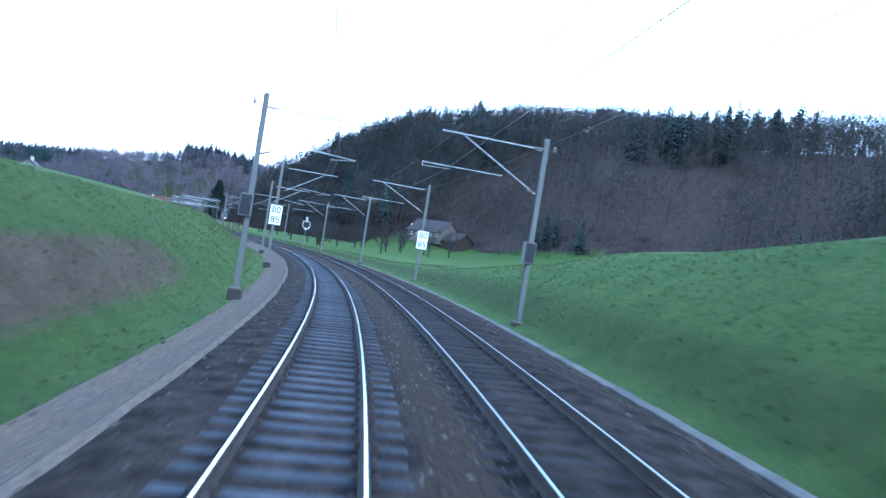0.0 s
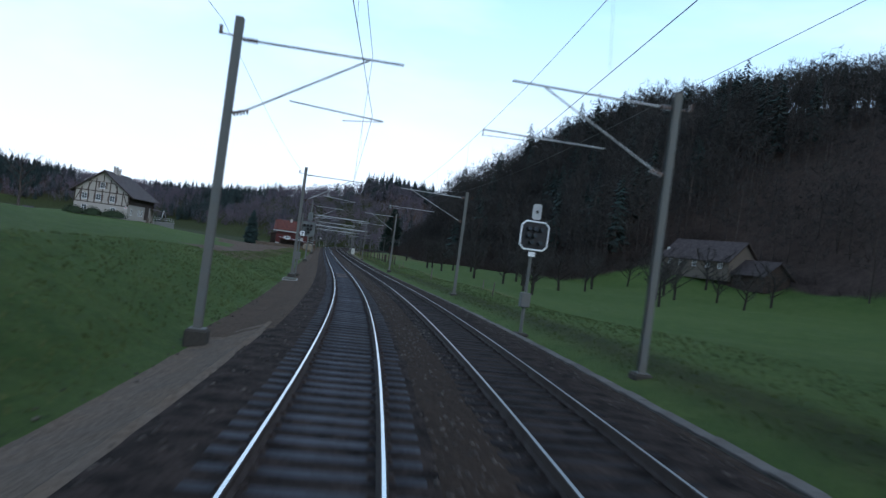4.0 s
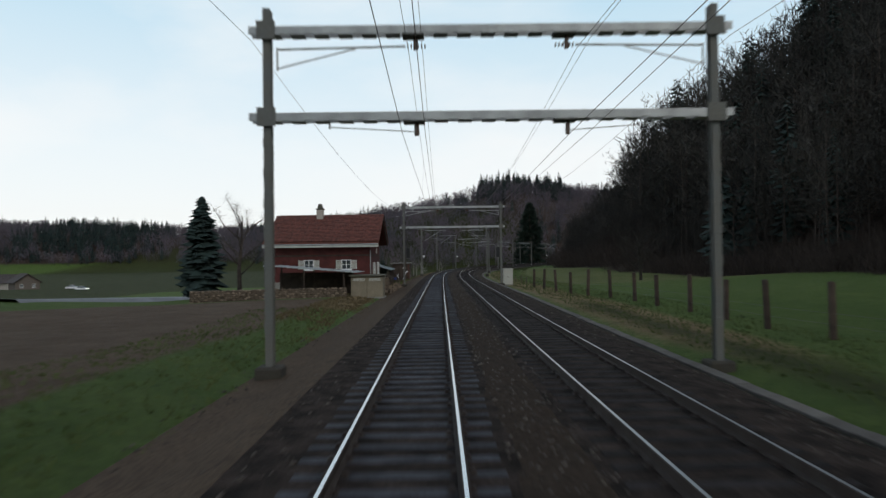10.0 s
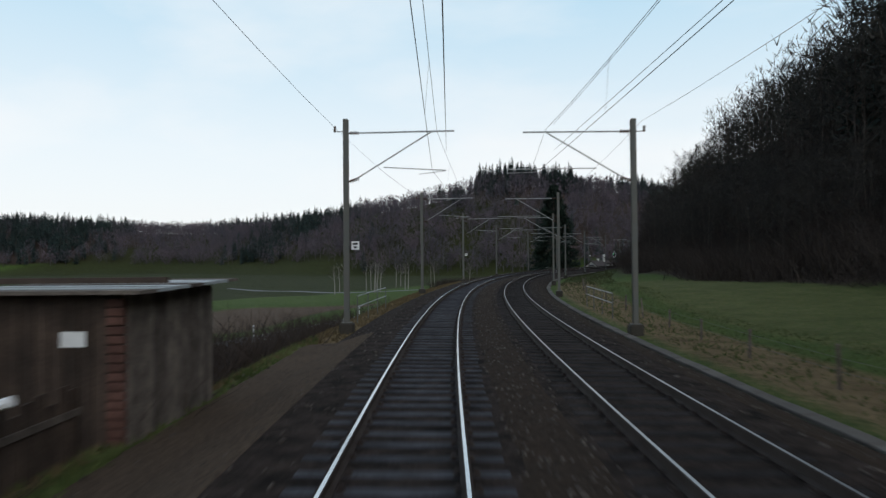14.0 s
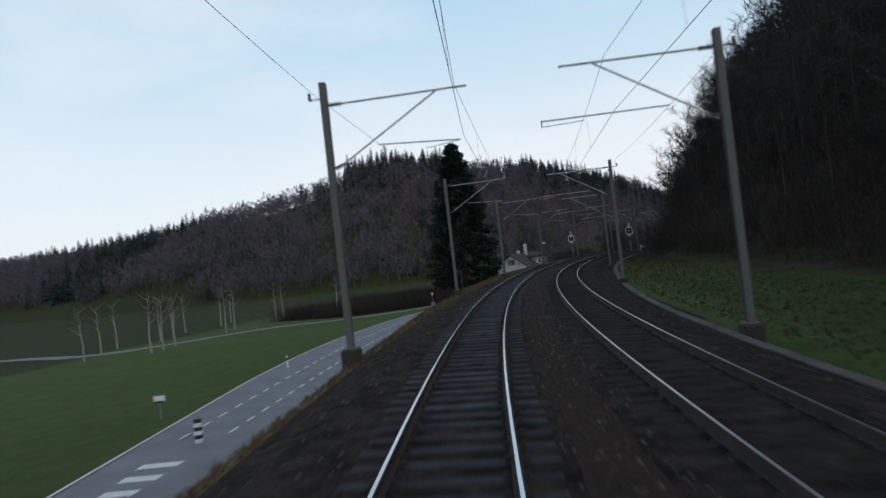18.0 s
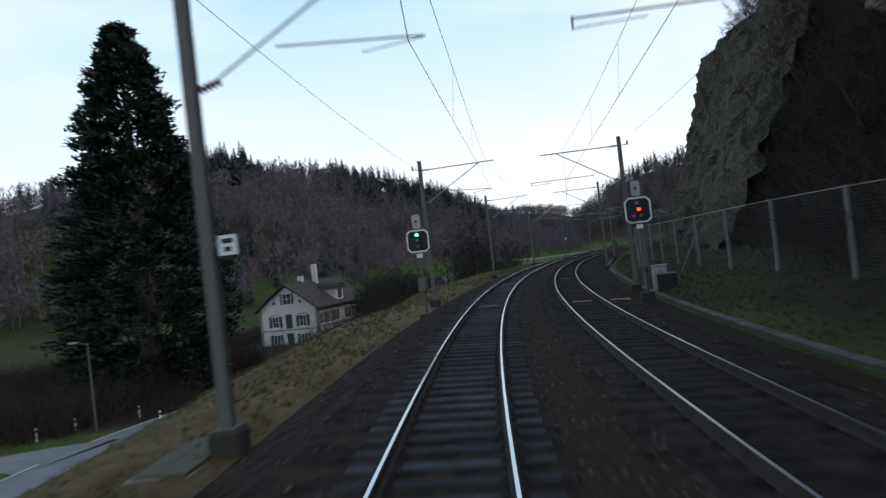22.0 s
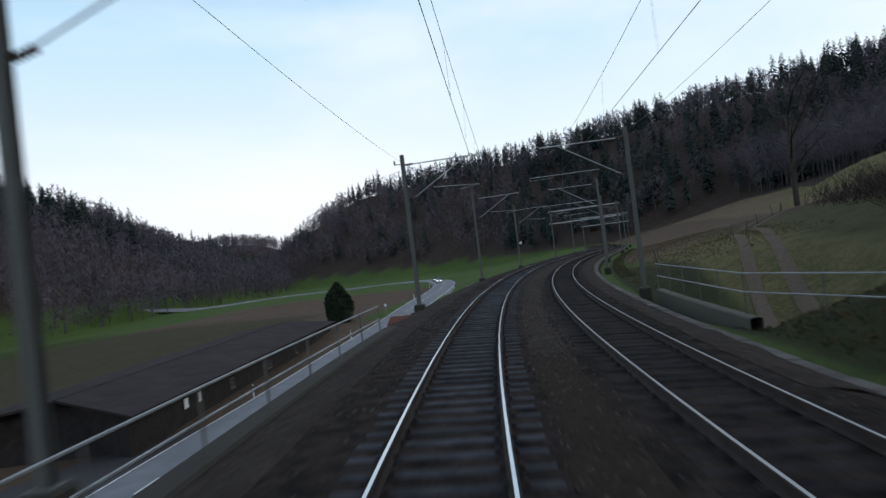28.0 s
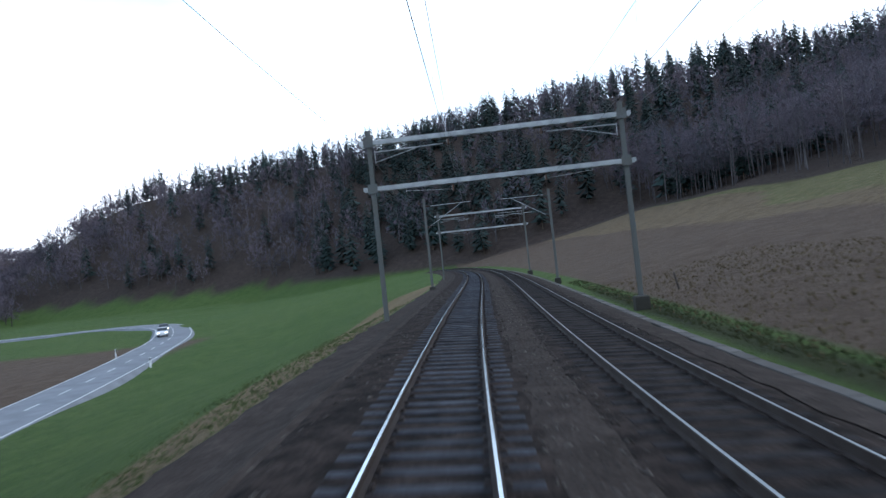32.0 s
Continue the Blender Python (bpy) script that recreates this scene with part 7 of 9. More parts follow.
for s, la, sc in ((323.4, -6.2, 1.0), (325.8, -6.6, .9)):
    tub = thing("barrel", at_line(s, la, -.95), "blue plastic barrel among garden clutter", "barrel", "blue barrels")
    b = bmesh.new()
    rod(b, (0, 0, 0), (0, 0, .4 * sc), .26, .3, 14)
    rod(b, (0, 0, .4 * sc), (0, 0, .85 * sc), .3, .26, 14)
    part("drum", b, BLUE_TUB, tub)
    part("lid", rodm((0, 0, .85 * sc), (0, 0, .89 * sc), .27, n=14), BLACK, tub)
for k, (s, la, sx, sy, h) in enumerate(((324.6, -7.6, 1.4, .8, .35), (326.5, -6.3, 1.1, .6, .3), (322, -5.6, .8, .6, .3))):
    pl = thing("plank_stack", at_line(s, la, -.9, 20 * k - 15), "stack of pale boards and sheets on the ground", "planks", "plank stacks")
    for q in range(4):
        part("plank", boxm(-sx, sx, -sy / 2, sy / 2, q * h / 4, q * h / 4 + .06), SHEET if q == 3 else WOOD_OLD, pl)
rubble_heap("clutter_heap", "dark heap of old timber and stones beside the fence", 309, 331, -6.2, -4.9, -.75, 160, .3, DARK_WOOD, "heap", 7)


# ---- white house, farm and buildings in the valley ----
wh_m = Matrix.Translation((-126.9, 596.2, -12.1)) @ Matrix.Rotation(radians(-26), 4, "Z")
white = gable_house("white_house", wh_m, "white plastered house with a dark tiled roof and dark shutters", 10.6, 16.5, 8.0, 11.7, PLASTER, TILE_DARK, .9, .8, .2, CONCRETE, .8)
for x in (-2.5, 2.7):
    window(white, x, 4.8, 1.15, 1.7, -.02, -1, shutter=SHUTTER_D, open_w=.55)
    window(white, x, 1.9, 1.15, 1.6, -.02, -1, shutter=SHUTTER_D, open_w=.55)
    part("window_hood", boxm(x - .75, x + .75, -.16, .02, 6.7, 6.84), CONCRETE, white)
window(white, .05, 8.45, 1.5, 1.7, -.02, -1, shutter=SHUTTER_B, open_w=.4)
part("balcony_door", boxm(-.55, .65, -.05, 0, 4.5, 6.8), SHUTTER_D, white, "dark green door")
part("front_door", boxm(-.55, .65, -.05, 0, 1.5, 3.7), SHUTTER_D, white, "dark green door")
part("string_course", boxm(-5.37, 5.37, -.08, 16.58, 4.15, 4.35), CONCRETE, white)
for sx in (-1, 1):
    part("corner_quoin", boxm(sx * 5.3 - .22, sx * 5.3 + .22, -.05, .4, .8, 7.8), CONCRETE, white, "pale stone corner strip")
for y in (1.6, 3.9, 6.2, 10.4, 13.0, 15.2):
    window(white, y, 4.8, 1.05, 1.7, 5.3, 1, "y", shutter=SHUTTER_B, open_w=.45)
    window(white, y, 1.9, 1.05, 1.6, 5.3, 1, "y", shutter=SHUTTER_B, open_w=.45)
for x in (-2.5, 2.5):
    part("round_vent", rodm((x, -.04, 8.8), (x, 0, 8.8), .28, n=12), BLACK, white)
dm = part("dormer", boxm(2.8, 5.4, 6.9, 9.3, 7.6, 10.2), PLASTER, white)
part("dormer_window", boxm(5.4, 5.44, 7.4, 8.8, 8.4, 9.8), SHUTTER_B, dm)
b = bmesh.new()
prism(b, [(-1.7, 0), (1.7, 0), (1.25, .6), (.6, .95), (-.6, .95), (-1.25, .6)], 4.2, Matrix.Translation((5.8, 8.1, 10.1)) @ Matrix.Rotation(radians(90), 4, "Z"))
part("dormer_roof", b, TILE_DARK, dm)
chimney(white, .6, 8.6, 10.5, 14.6, .8, .7, PLASTER, False)
chimney(white, -.2, 5.2, 11.2, 12.8, .9, .6, PLASTER, True)

GREY_ROOF = mat("grey_slate_roof", (0.05, 0.056, 0.066), rough=0.7, spread=0.2, scale=1.5, bump=0.2)
BARN_WALL = mat("tarred_barn_boards", (0.024, 0.019, 0.017), rough=0.9, spread=0.4, scale=1.5, fine=14, bump=0.4)
BARN_ROOF = mat("brown_fibre_roof", (0.04, 0.032, 0.032), rough=0.9, spread=0.22, scale=0.4, fine=10, bump=0.2, spec=0.1)


def barn(name, p0, p1, z, width, eave, ridge, label, roof=None, over=.8, wall=None, hip=0.0):
    """A long barn from p0 to p1 (its ridge ends on plan)."""
    a, b2 = Vector(p0), Vector(p1)
    d = b2 - a
    m = Matrix.Translation((a.x, a.y, z)) @ Matrix.Rotation(math.atan2(d.y, d.x) - math.pi / 2, 4, "Z")
    return gable_house(name, m, label, width, d.length, eave, ridge, wall or BARN_WALL, roof or BARN_ROOF, over, 1.2, .18, hip=hip)


def plan(s, la):
    p = tw(s, la)
    return (p.x, p.y)


long_barn = barn("long_barn", plan(743.6, -46.4), plan(684.8, -33.8), tw(700, 0, -9.4).z, 15, 3.5, 4.3, "long dark wooden barn with a broad brown roof", over=.9, hip=5.0)
for y in (53.5, 56.2):
    part("wall_sign", boxm(-7.56, -7.5, y, y + .7, 1.9, 2.7), WHITE, long_barn, "small white board")
part("loading_sill", boxm(-7.8, -7.5, .5, 59, 0, .45), CONCRETE, long_barn)
for y in (10, 22, 34, 46):
    window(long_barn, y, 1.6, 1.2, .8, -7.5, -1, "y", frame_mat=WOOD_OLD)
barn("barn", plan(682, -49.5), plan(692, -50.3), tw(684, 0, -9.5).z, 15.6, 2.3, 5.9, "dark barn with snow-guard ridges on a low brown roof")
barn("barn", plan(634, -42.5), plan(668, -50), tw(650, 0, -9.8).z, 13.5, 2.8, 6.6, "farm barn with a grey slate roof", GREY_ROOF)
YARD = mat("dark_wet_yard_paving", (0.07, 0.068, 0.07), rough=0.7, spread=0.4, scale=0.3, fine=8, bump=0.5, tint=(0.045, 0.04, 0.038))
yard = tagged(sweep("farm_yard", [(-52, -9.85), (-40, -9.5), (-27, -9.05), (-23, -8.9)], 636, 706, 2.0, YARD, canted=False, base=.36), "grey paved farm yard beside the road", "yard", kind="structure")

PLASTIC_W = mat("white_plastic_sheet", (0.75, 0.76, 0.78), rough=0.35, spread=0.12, scale=1.5, bump=0.4, fine=6)
def lump(sx, sy, h, seed):
    """A soft wrapped heap with sagging sides."""
    b = bmesh.new()
    bmesh.ops.create_cube(b, size=1.0)
    bmesh.ops.subdivide_edges(b, edges=b.edges[:], cuts=5, use_grid_fill=True)
    for v in b.verts:
        c = v.co.copy()
        r = 1 - .18 * (abs(c.x * 2) ** 4 + abs(c.y * 2) ** 4) / 2 * (1 if c.z > -.4 else 0)
        v.co = Vector((c.x * sx * r, c.y * sy * r, (c.z + .5) * h * (1 - .22 * (abs(c.x * 2) ** 3 + abs(c.y * 2) ** 3) / 2)))
        v.co += Vector((noise.noise(v.co * 1.4 + Vector((seed, 0, 0))), noise.noise(v.co * 1.4 + Vector((0, seed, 0))), noise.noise(v.co * 1.6 + Vector((0, 0, seed))))) * .16
    return b


for k, (s, la, sx, sy, h) in enumerate(((661.5, -36.6, 2.2, 1.8, 1.7), (662.6, -34.6, 2.0, 1.9, 1.8), (663.6, -32.9, 1.7, 1.8, 1.9), (665.2, -37.6, 2.0, 1.6, 1.5), (665, -31.4, 1.2, 1.1, 1.2), (660.2, -38.6, 2.3, 1.9, 1.6), (658.6, -36.4, 2.2, 2.0, 1.5), (660.6, -34.2, 2.0, 1.8, 2.6), (662.2, -37.4, 2.0, 1.8, 2.7), (663.8, -35.2, 1.9, 1.7, 2.5))):
    pk = thing("wrapped_bale", at_line(s, la, -9.25, 20 + 7 * k), "white plastic-wrapped stack in the farm yard", "bale", "wrapped bales")
    part("wrapping", lump(sx, sy, h, k * 3.7), PLASTIC_W, pk, smooth=True)
    part("strap", boxm(-.05, .05, -sy * .36, sy * .36, h * .5, h * .96), BLACK, pk)
for k, (s, la) in enumerate(((665.6, -29.6), (666.4, -29.2), (667.5, -27.0), (668.0, -26.6), (674, -26.2), (675.2, -26.0))):
    cr = thing("crate", at_line(s, la, -9.0, 12 * k), "pale crate with slatted sides in the yard" if k != 1 else "black plastic crate with open sides in the yard", "crate", "crates")
    part("floor", boxm(-.7, .7, -.6, .6, 0, .14), WOOD_OLD, cr)
    for q in range(4):
        for sy in (-.6, .56):
            part("slat", boxm(-.7, .7, sy, sy + .04, .18 + q * .28, .4 + q * .28), BLACK if k == 1 else PALE_BOX, cr)
    for sx in (-.7, .66):
        part("side", boxm(sx, sx + .04, -.6, .6, .12, 1.3), BLACK if k == 1 else PALE_BOX, cr)
CLUT = [mat("clutter_" + n, c, rough=.8, spread=.3, scale=2) for n, c in (("rust", (0.2, 0.09, 0.05)), ("slate", (0.1, 0.11, 0.12)), ("wood", (0.16, 0.12, 0.08)), ("red", (0.3, 0.05, 0.04)), ("grey", (0.25, 0.25, 0.25)))]
cr_r = random.Random(17)
for k in range(34):
    s, la = cr_r.uniform(655, 676), cr_r.uniform(-44, -34)
    if 38 > -la > 33 and s < 667:
        continue
    kind = k % 3
    h = cr_r.uniform(.4, 1.2)
    if kind == 0:
        ob = thing("pallet", at_line(s, la, -9.45, cr_r.uniform(0, 90)), "weathered wooden pallet in the farm yard", "pallet", "pallets")
        for q in range(5):
            part("board", boxm(-.6, .6, -.5 + q * .22, -.36 + q * .22, .11, .14), WOOD_OLD, ob)
        for x in (-.55, 0, .45):
            part("bearer", boxm(x, x + .1, -.5, .52, 0, .11), WOOD_OLD, ob)
    elif kind == 1:
        ob = thing("drum", at_line(s, la, -9.45, 0), "old steel drum in the farm yard", "drum", "drums")
        part("barrel", rodm((0, 0, 0), (0, 0, .88), .29, n=14), CLUT[k % 5], ob)
        for z in (.28, .58, .86):
            part("rib", rodm((0, 0, z), (0, 0, z + .03), .31, n=14), CLUT[k % 5], ob)
    else:
        ob = thing("rubble_heap", at_line(s, la, -9.5, k * 20), "low heap of scrap and rubble in the farm yard", "heap", "heaps")
        part("heap", lump(cr_r.uniform(.9, 1.8), cr_r.uniform(.7, 1.4), h, k), CLUT[k % 5], ob)
pal = thing("trailer", at_line(663, -33, -9.2, 15), "flat low trailer with a pale wooden deck", "trailer")
part("deck", boxm(-1.2, 1.2, -2.6, 2.6, .5, .62), WOOD_OLD, pal)
for x in (-1.0, 1.0):
    for y in (-.6, .6):
        part("wheel", rodm((x - .1, y, .28), (x + .1, y, .28), .28, n=12), TYRE, pal)
part("drawbar", boxm(-.06, .06, 2.6, 4.0, .45, .55), GALV_OLD, pal)

# small hut with a red roof beside the road
hut2_a = tw(730.0, -20.8)
hut2 = thing("roadside_hut", Matrix.Translation((hut2_a.x, hut2_a.y, tw(730, 0, -9.1).z)) @ Matrix.Rotation(tz(731), 4, "Z"), "small pale hut with a red tiled roof on the bank", "hut")
SIDE = Matrix.Rotation(radians(-90), 4, "Z")
b = bmesh.new()
prism(b, [(-6.0, -1.6), (-.3, -1.6), (-.3, 2.2), (-3.1, 3.5), (-6.0, 2.2)], 3.3, SIDE @ Matrix.Translation((0, -1.65, 0)))
part("wall", b, PLASTER_OLD, hut2)
for y0, z0, y1, z1 in ((-.1, 2.05, -3.15, 3.75), (-6.3, 2.05, -3.15, 3.75)):
    b = bmesh.new()
    prism(b, [(y0, z0), (y1, z1), (y1, z1 + .12), (y0, z0 + .12)], 4.2, SIDE @ Matrix.Translation((0, -2.1, 0)))
    part("roof", b, TILE_RED, hut2)
for k in range(9):
    b = bmesh.new()
    u0, u1 = k / 9, (k + 1.12) / 9
    prism(b, [(-.05 - 3.1 * u0, 2.14 + 1.7 * u0), (-.05 - 3.1 * u1, 2.17 + 1.7 * u1), (-.05 - 3.1 * u1, 2.2 + 1.7 * u1), (-.05 - 3.1 * u0, 2.22 + 1.7 * u0)], 4.26, SIDE @ Matrix.Translation((0, -2.13, 0)))
    part("tile_course", b, TILE_RED, hut2)
part("door", boxm(-1.0, -.1, .22, .3, -.4, 1.7), DARK_WOOD, hut2)

# ---- bridge rails over the underpass ----
def rail_run(label, pts, h=1.05, step=2.4):
    root = thing("bridge_railing", Matrix(), label, "railing", "bridge railings")
    P = [tw(*p) for p in pts]
    for a, b2 in zip(P[:-1], P[1:]):
        for z in (h, h * .52):
            part("rail", rodm(a + Vector((0, 0, z)), b2 + Vector((0, 0, z)), .028, n=6), GALV, root)
    n = 0
    for a, b2 in zip(P[:-1], P[1:]):
        k = max(1, int((b2 - a).length / step))
        for q in range(k):
            p = a.lerp(b2, q / k)
            part("upright", rodm(p + Vector((0, 0, -.4)), p + Vector((0, 0, h)), .026, n=6), GALV_OLD, root)
    p = P[-1]
    part("upright", rodm(p + Vector((0, 0, -.4)), p + Vector((0, 0, h)), .026, n=6), GALV_OLD, root)


rail_run("grey tubular steel railing along the bridge edge", [(s, -4.0, -.35) for s in np.arange(645.5, 670, 3.0)])
rail_run("grey tubular steel railing along the bridge edge", [(s, -4.05, -.4) for s in np.arange(352, 362, 3.0)])
rail_run("grey tubular steel railing along the bridge edge", [(s, 8.5, -.55) for s in np.arange(356, 366, 3.0)])
rail_run("grey tubular steel railing at the underpass", [(680.5, 8.6, -.72), (667, 8.8, -.72), (660.5, 11, -.74), (656, 14, -.74)], 1.3)
wall_w = tagged(sweep("retaining_wall", [(-4.32, -6), (-4.32, -.62), (-4.26, -.56), (-3.8, -.56), (-3.75, -.62), (-3.75, -6)], 645, 672, 1.5, FOOT), "dark concrete retaining wall under the railing", "retaining wall", kind="structure")
pw = tagged(sweep("parapet_wall", [(8.55, -4), (8.55, -.82), (8.6, -.78), (8.9, -.78), (8.95, -.82), (8.95, -4)], 666, 681, 1.0, DARK_CONC, canted=False), "dark concrete parapet of the underpass", "wall", kind="structure")

# field track with two ruts up the slope
for o in (-.9, .9):
    ss = np.linspace(675, 742, 24)
    la = np.interp(ss, [675, 690, 700, 713, 725, 742], [13.2, 16.6, 18.8, 20.6, 25, 33]) + o
    x, y, z, th, c = line(ss)
    left = np.stack([x + (la - .36) * np.cos(th), y + (la - .36) * np.sin(th), ground(ss, la - .36) + .05], -1)
    right = np.stack([x + (la + .36) * np.cos(th), y + (la + .36) * np.sin(th), ground(ss, la + .36) + .05], -1)
    v = np.concatenate([left, right])
    tagged(raw("field_track_rut", v, [(i, i + 24, i + 25, i + 1) for i in range(23)], CINDER), "pale gravel rut of a field track up the slope", "track", kind="structure")

# ---- rock face with its safety fence ----
ROCK = mat("grey_green_sandstone_rock", (0.18, 0.155, 0.12), rough=0.95, spread=0.6, scale=0.2, fine=3, bump=1.0, tint=(0.056, 0.054, 0.036))


def cliff():
    ss = np.arange(556, 640, .55)
    hs = np.linspace(0, 1, 56)
    vs = []
    for s in ss:
        top = float(np.interp(s, [528, 545, 560, 600, 622, 640], [9, 17, 24, 25, 16, 6]))
        foot = float(np.interp(s, [528, 560, 600, 640], [16.2, 14.6, 14.2, 17]))
        for u in hs:
            z = u * top
            q = z * .42 + s * .1 + .6 * noise.noise(Vector((s * .05, z * .06, 3)))
            saw = q - math.floor(q)
            n1 = noise.noise(Vector((s * .16, z * .1, 0)))
            n2 = noise.noise(Vector((s * .6, z * .5, 9)))
            n4 = noise.noise(Vector((s * .33, z * .12, 6)))
            crack = max(0.0, 1 - abs(n4) * 9)
            lat = foot + u * float(np.interp(s, [556, 582, 602], [11.5, 11, 8])) + 1.3 * n1 + .3 * n2 - .6 * saw ** 2 + .8 * crack
            vs.append(tw(float(s), lat, z - .3 + .3 * n2))
    n = len(hs)
    fs = [(i * n + j, (i + 1) * n + j, (i + 1) * n + j + 1, i * n + j + 1) for i in range(len(ss) - 1) for j in range(n - 1)]
    ob = raw("rock_face", vs, fs, ROCK)
    return tagged(ob, "weathered pale sandstone cliff with ledges beside the railway", "cliff", kind="structure")


cliff()
MESH_WIRE = mat("wire_netting", (0.09, 0.092, 0.095), rough=0.6, metal=0.5, spread=0.1, bump=0)
POST_CONC = mat("grey_concrete_post", (0.15, 0.15, 0.148), rough=0.9, spread=0.15, scale=2)
f_pts = [(s, float(np.interp(s, [520, 535, 560, 585, 600, 648], [12.2, 11.8, 11.2, 10.8, 10.8, 14.2]))) for s in np.arange(521, 626, 6.0)]
fence = thing("rockfall_fence", Matrix(), "tall rockfall fence of grey posts and wire netting below the cliff", "fence")
for s, la in f_pts:
    p = on_ground(s, la)
    b = bmesh.new()
    rod(b, p + Vector((0, 0, -.3)), p + Vector((0, 0, 3.0)), .11, .08, 6)
    part("post", b, POST_CONC, fence)
    if round(s - 521) % 24 == 0:
        part("brace", rodm(on_ground(s + .1, la - 1.1), p + Vector((0, 0, 1.9)), .05, n=5), POST_CONC, fence)
for (s0, l0), (s1, l1) in zip(f_pts[:-1], f_pts[1:]):
    a, c2 = on_ground(s0, l0), on_ground(s1, l1)
    b = bmesh.new()
    for k in range(24):
        z = .1 + k * .124
        d = (c2 - a).normalized()
        up = Vector((0, 0, .008))
        v1 = [b.verts.new(p) for p in (a + Vector((0, 0, z)), c2 + Vector((0, 0, z)), c2 + Vector((0, 0, z)) + up, a + Vector((0, 0, z)) + up)]
        b.faces.new(v1)
    for k in range(48):
        p = a.lerp(c2, k / 48)
        d = (c2 - a).normalized() * .008
        v1 = [b.verts.new(w) for w in (p + Vector((0, 0, .1)), p + d + Vector((0, 0, .1)), p + d + Vector((0, 0, 2.95)), p + Vector((0, 0, 2.95)))]
        b.faces.new(v1)
    part("netting", b, MESH_WIRE, fence)
    part("top_cable", rodm(a + Vector((0, 0, 2.95)), c2 + Vector((0, 0, 2.95)), .015, n=4), GALV, fence)

# ---- single trees and shrubs ----
SEQ = mat("dark_evergreen_foliage", (0.024, 0.04, 0.03), rough=0.95, spread=0.4, scale=0.4, bump=0.0, island=0.5)


def evergreen(name, label, m, h, rad, n, seed, leaf=.5, start=.06, power=.8):
    """Tall evergreen: trunk, limbs and a crown of many sprays with an uneven outline."""
    r = random.Random(seed)
    root = thing(name, m, label, "tree")
    b = bmesh.new()
    rod(b, (0, 0, -1), (0, 0, h * .5), rad * .13, rad * .07, 8)
    rod(b, (0, 0, h * .5), (0, 0, h * .97), rad * .07, .04, 6)
    part("trunk", b, FIR_BARK, root)
    vs, fs = [], []
    boughs = int(h * 9)
    for w in range(boughs):
        u = start + (1 - start) * ((w + r.uniform(0, 1)) / boughs) ** .9
        a = w * 2.39996 + r.uniform(-.5, .5)
        env = (1 - ((u - start) / (1 - start)) ** 1.35) ** power * (.6 + .4 * min(1, (u - start + .05) / .22))
        reach = rad * env * r.uniform(.72, 1.12) + .3
        base, tip = np.array((0, 0, u * h)), np.array((math.cos(a) * reach, math.sin(a) * reach, u * h - .12 * reach + r.uniform(-.3, .5)))
        for k in range(int(n / boughs * (.35 + .9 * env))):
            q = r.uniform(.3, 1.0) ** .55
            wide = .25 + .16 * reach * (1.15 - q)
            p = base + (tip - base) * q + np.array((r.gauss(0, wide), r.gauss(0, wide), r.gauss(0, .3) - .25 * q))
            out = np.array((math.cos(a) + r.gauss(0, .6), math.sin(a) + r.gauss(0, .6), r.uniform(-.2, .9)))
            out = out / np.linalg.norm(out)
            sd = np.cross(out, (r.gauss(0, .7), r.gauss(0, .7), 1))
            sd = sd / np.linalg.norm(sd)
            ln = leaf * r.uniform(.5, 1.2)
            k0 = len(vs)
            vs += [p - out * ln * .5, p + sd * ln * .34, p + out * ln, p - sd * ln * .34]
            fs.append((k0, k0 + 1, k0 + 2, k0 + 3))
    raw("crown", vs, fs, SEQ, root)
    return root


seq = on_ground(565.5, -39.2)
seq_h = float(tw(566, 0, 30.4).z - seq.z)
evergreen("giant_sequoia", "tall dark evergreen with a broad pointed crown beside the road", Matrix.Translation(seq), seq_h, 9.4, 66000, 3, .5, .03, .66)
fir = on_ground(294.2, -22.6)
fir_h = float(tw(294, 0, 9.0).z - fir.z)
fir_root = thing("fir_tree", Matrix.Translation(fir), "pointed dark fir with drooping boughs behind the garden wall", "tree")
part("trunk", rodm((0, 0, -.6), (0, 0, fir_h * .96), .2, n=7), FIR_BARK, fir_root)
fv, ff, fm = conifer(5, fir_h, fir_h * .27, 26, 17, .06)
raw("crown", fv, [f for f, q in zip(ff, fm) if q], NEEDLE, fir_root)
THUJA = mat("dark_thuja", (0.022, 0.034, 0.018), rough=0.95, spread=0.4, scale=1, bump=0.0, island=0.4)
tb = tw(757.3, -43.4)
tb.z = ground_at(757.3, -43.4)
leaf_lump("thuja", "large dark egg-shaped thuja beside the road", Matrix.Translation(tb), 2.6, 2.6, float(tw(757, 0, -.1).z - tb.z), 5200, THUJA, .3, 4, "tree", True)


def bare_thing(name, label, m, seed, bark=None, **kw):
    vs, fs, mi = bare_tree(seed, **kw)
    root = thing(name, m, label, "tree", "bare trees")
    cut = [f for f, k in zip(fs, mi) if k == 0]
    twg = [f for f, k in zip(fs, mi) if k == 1]
    n0 = max(max(f) for f in cut) + 1
    raw("trunk", vs[:n0], cut, bark or BARK, root)
    raw("twig_crown", vs[n0:], [tuple(i - n0 for i in f) for f in twg], TWIG, root)
    return root


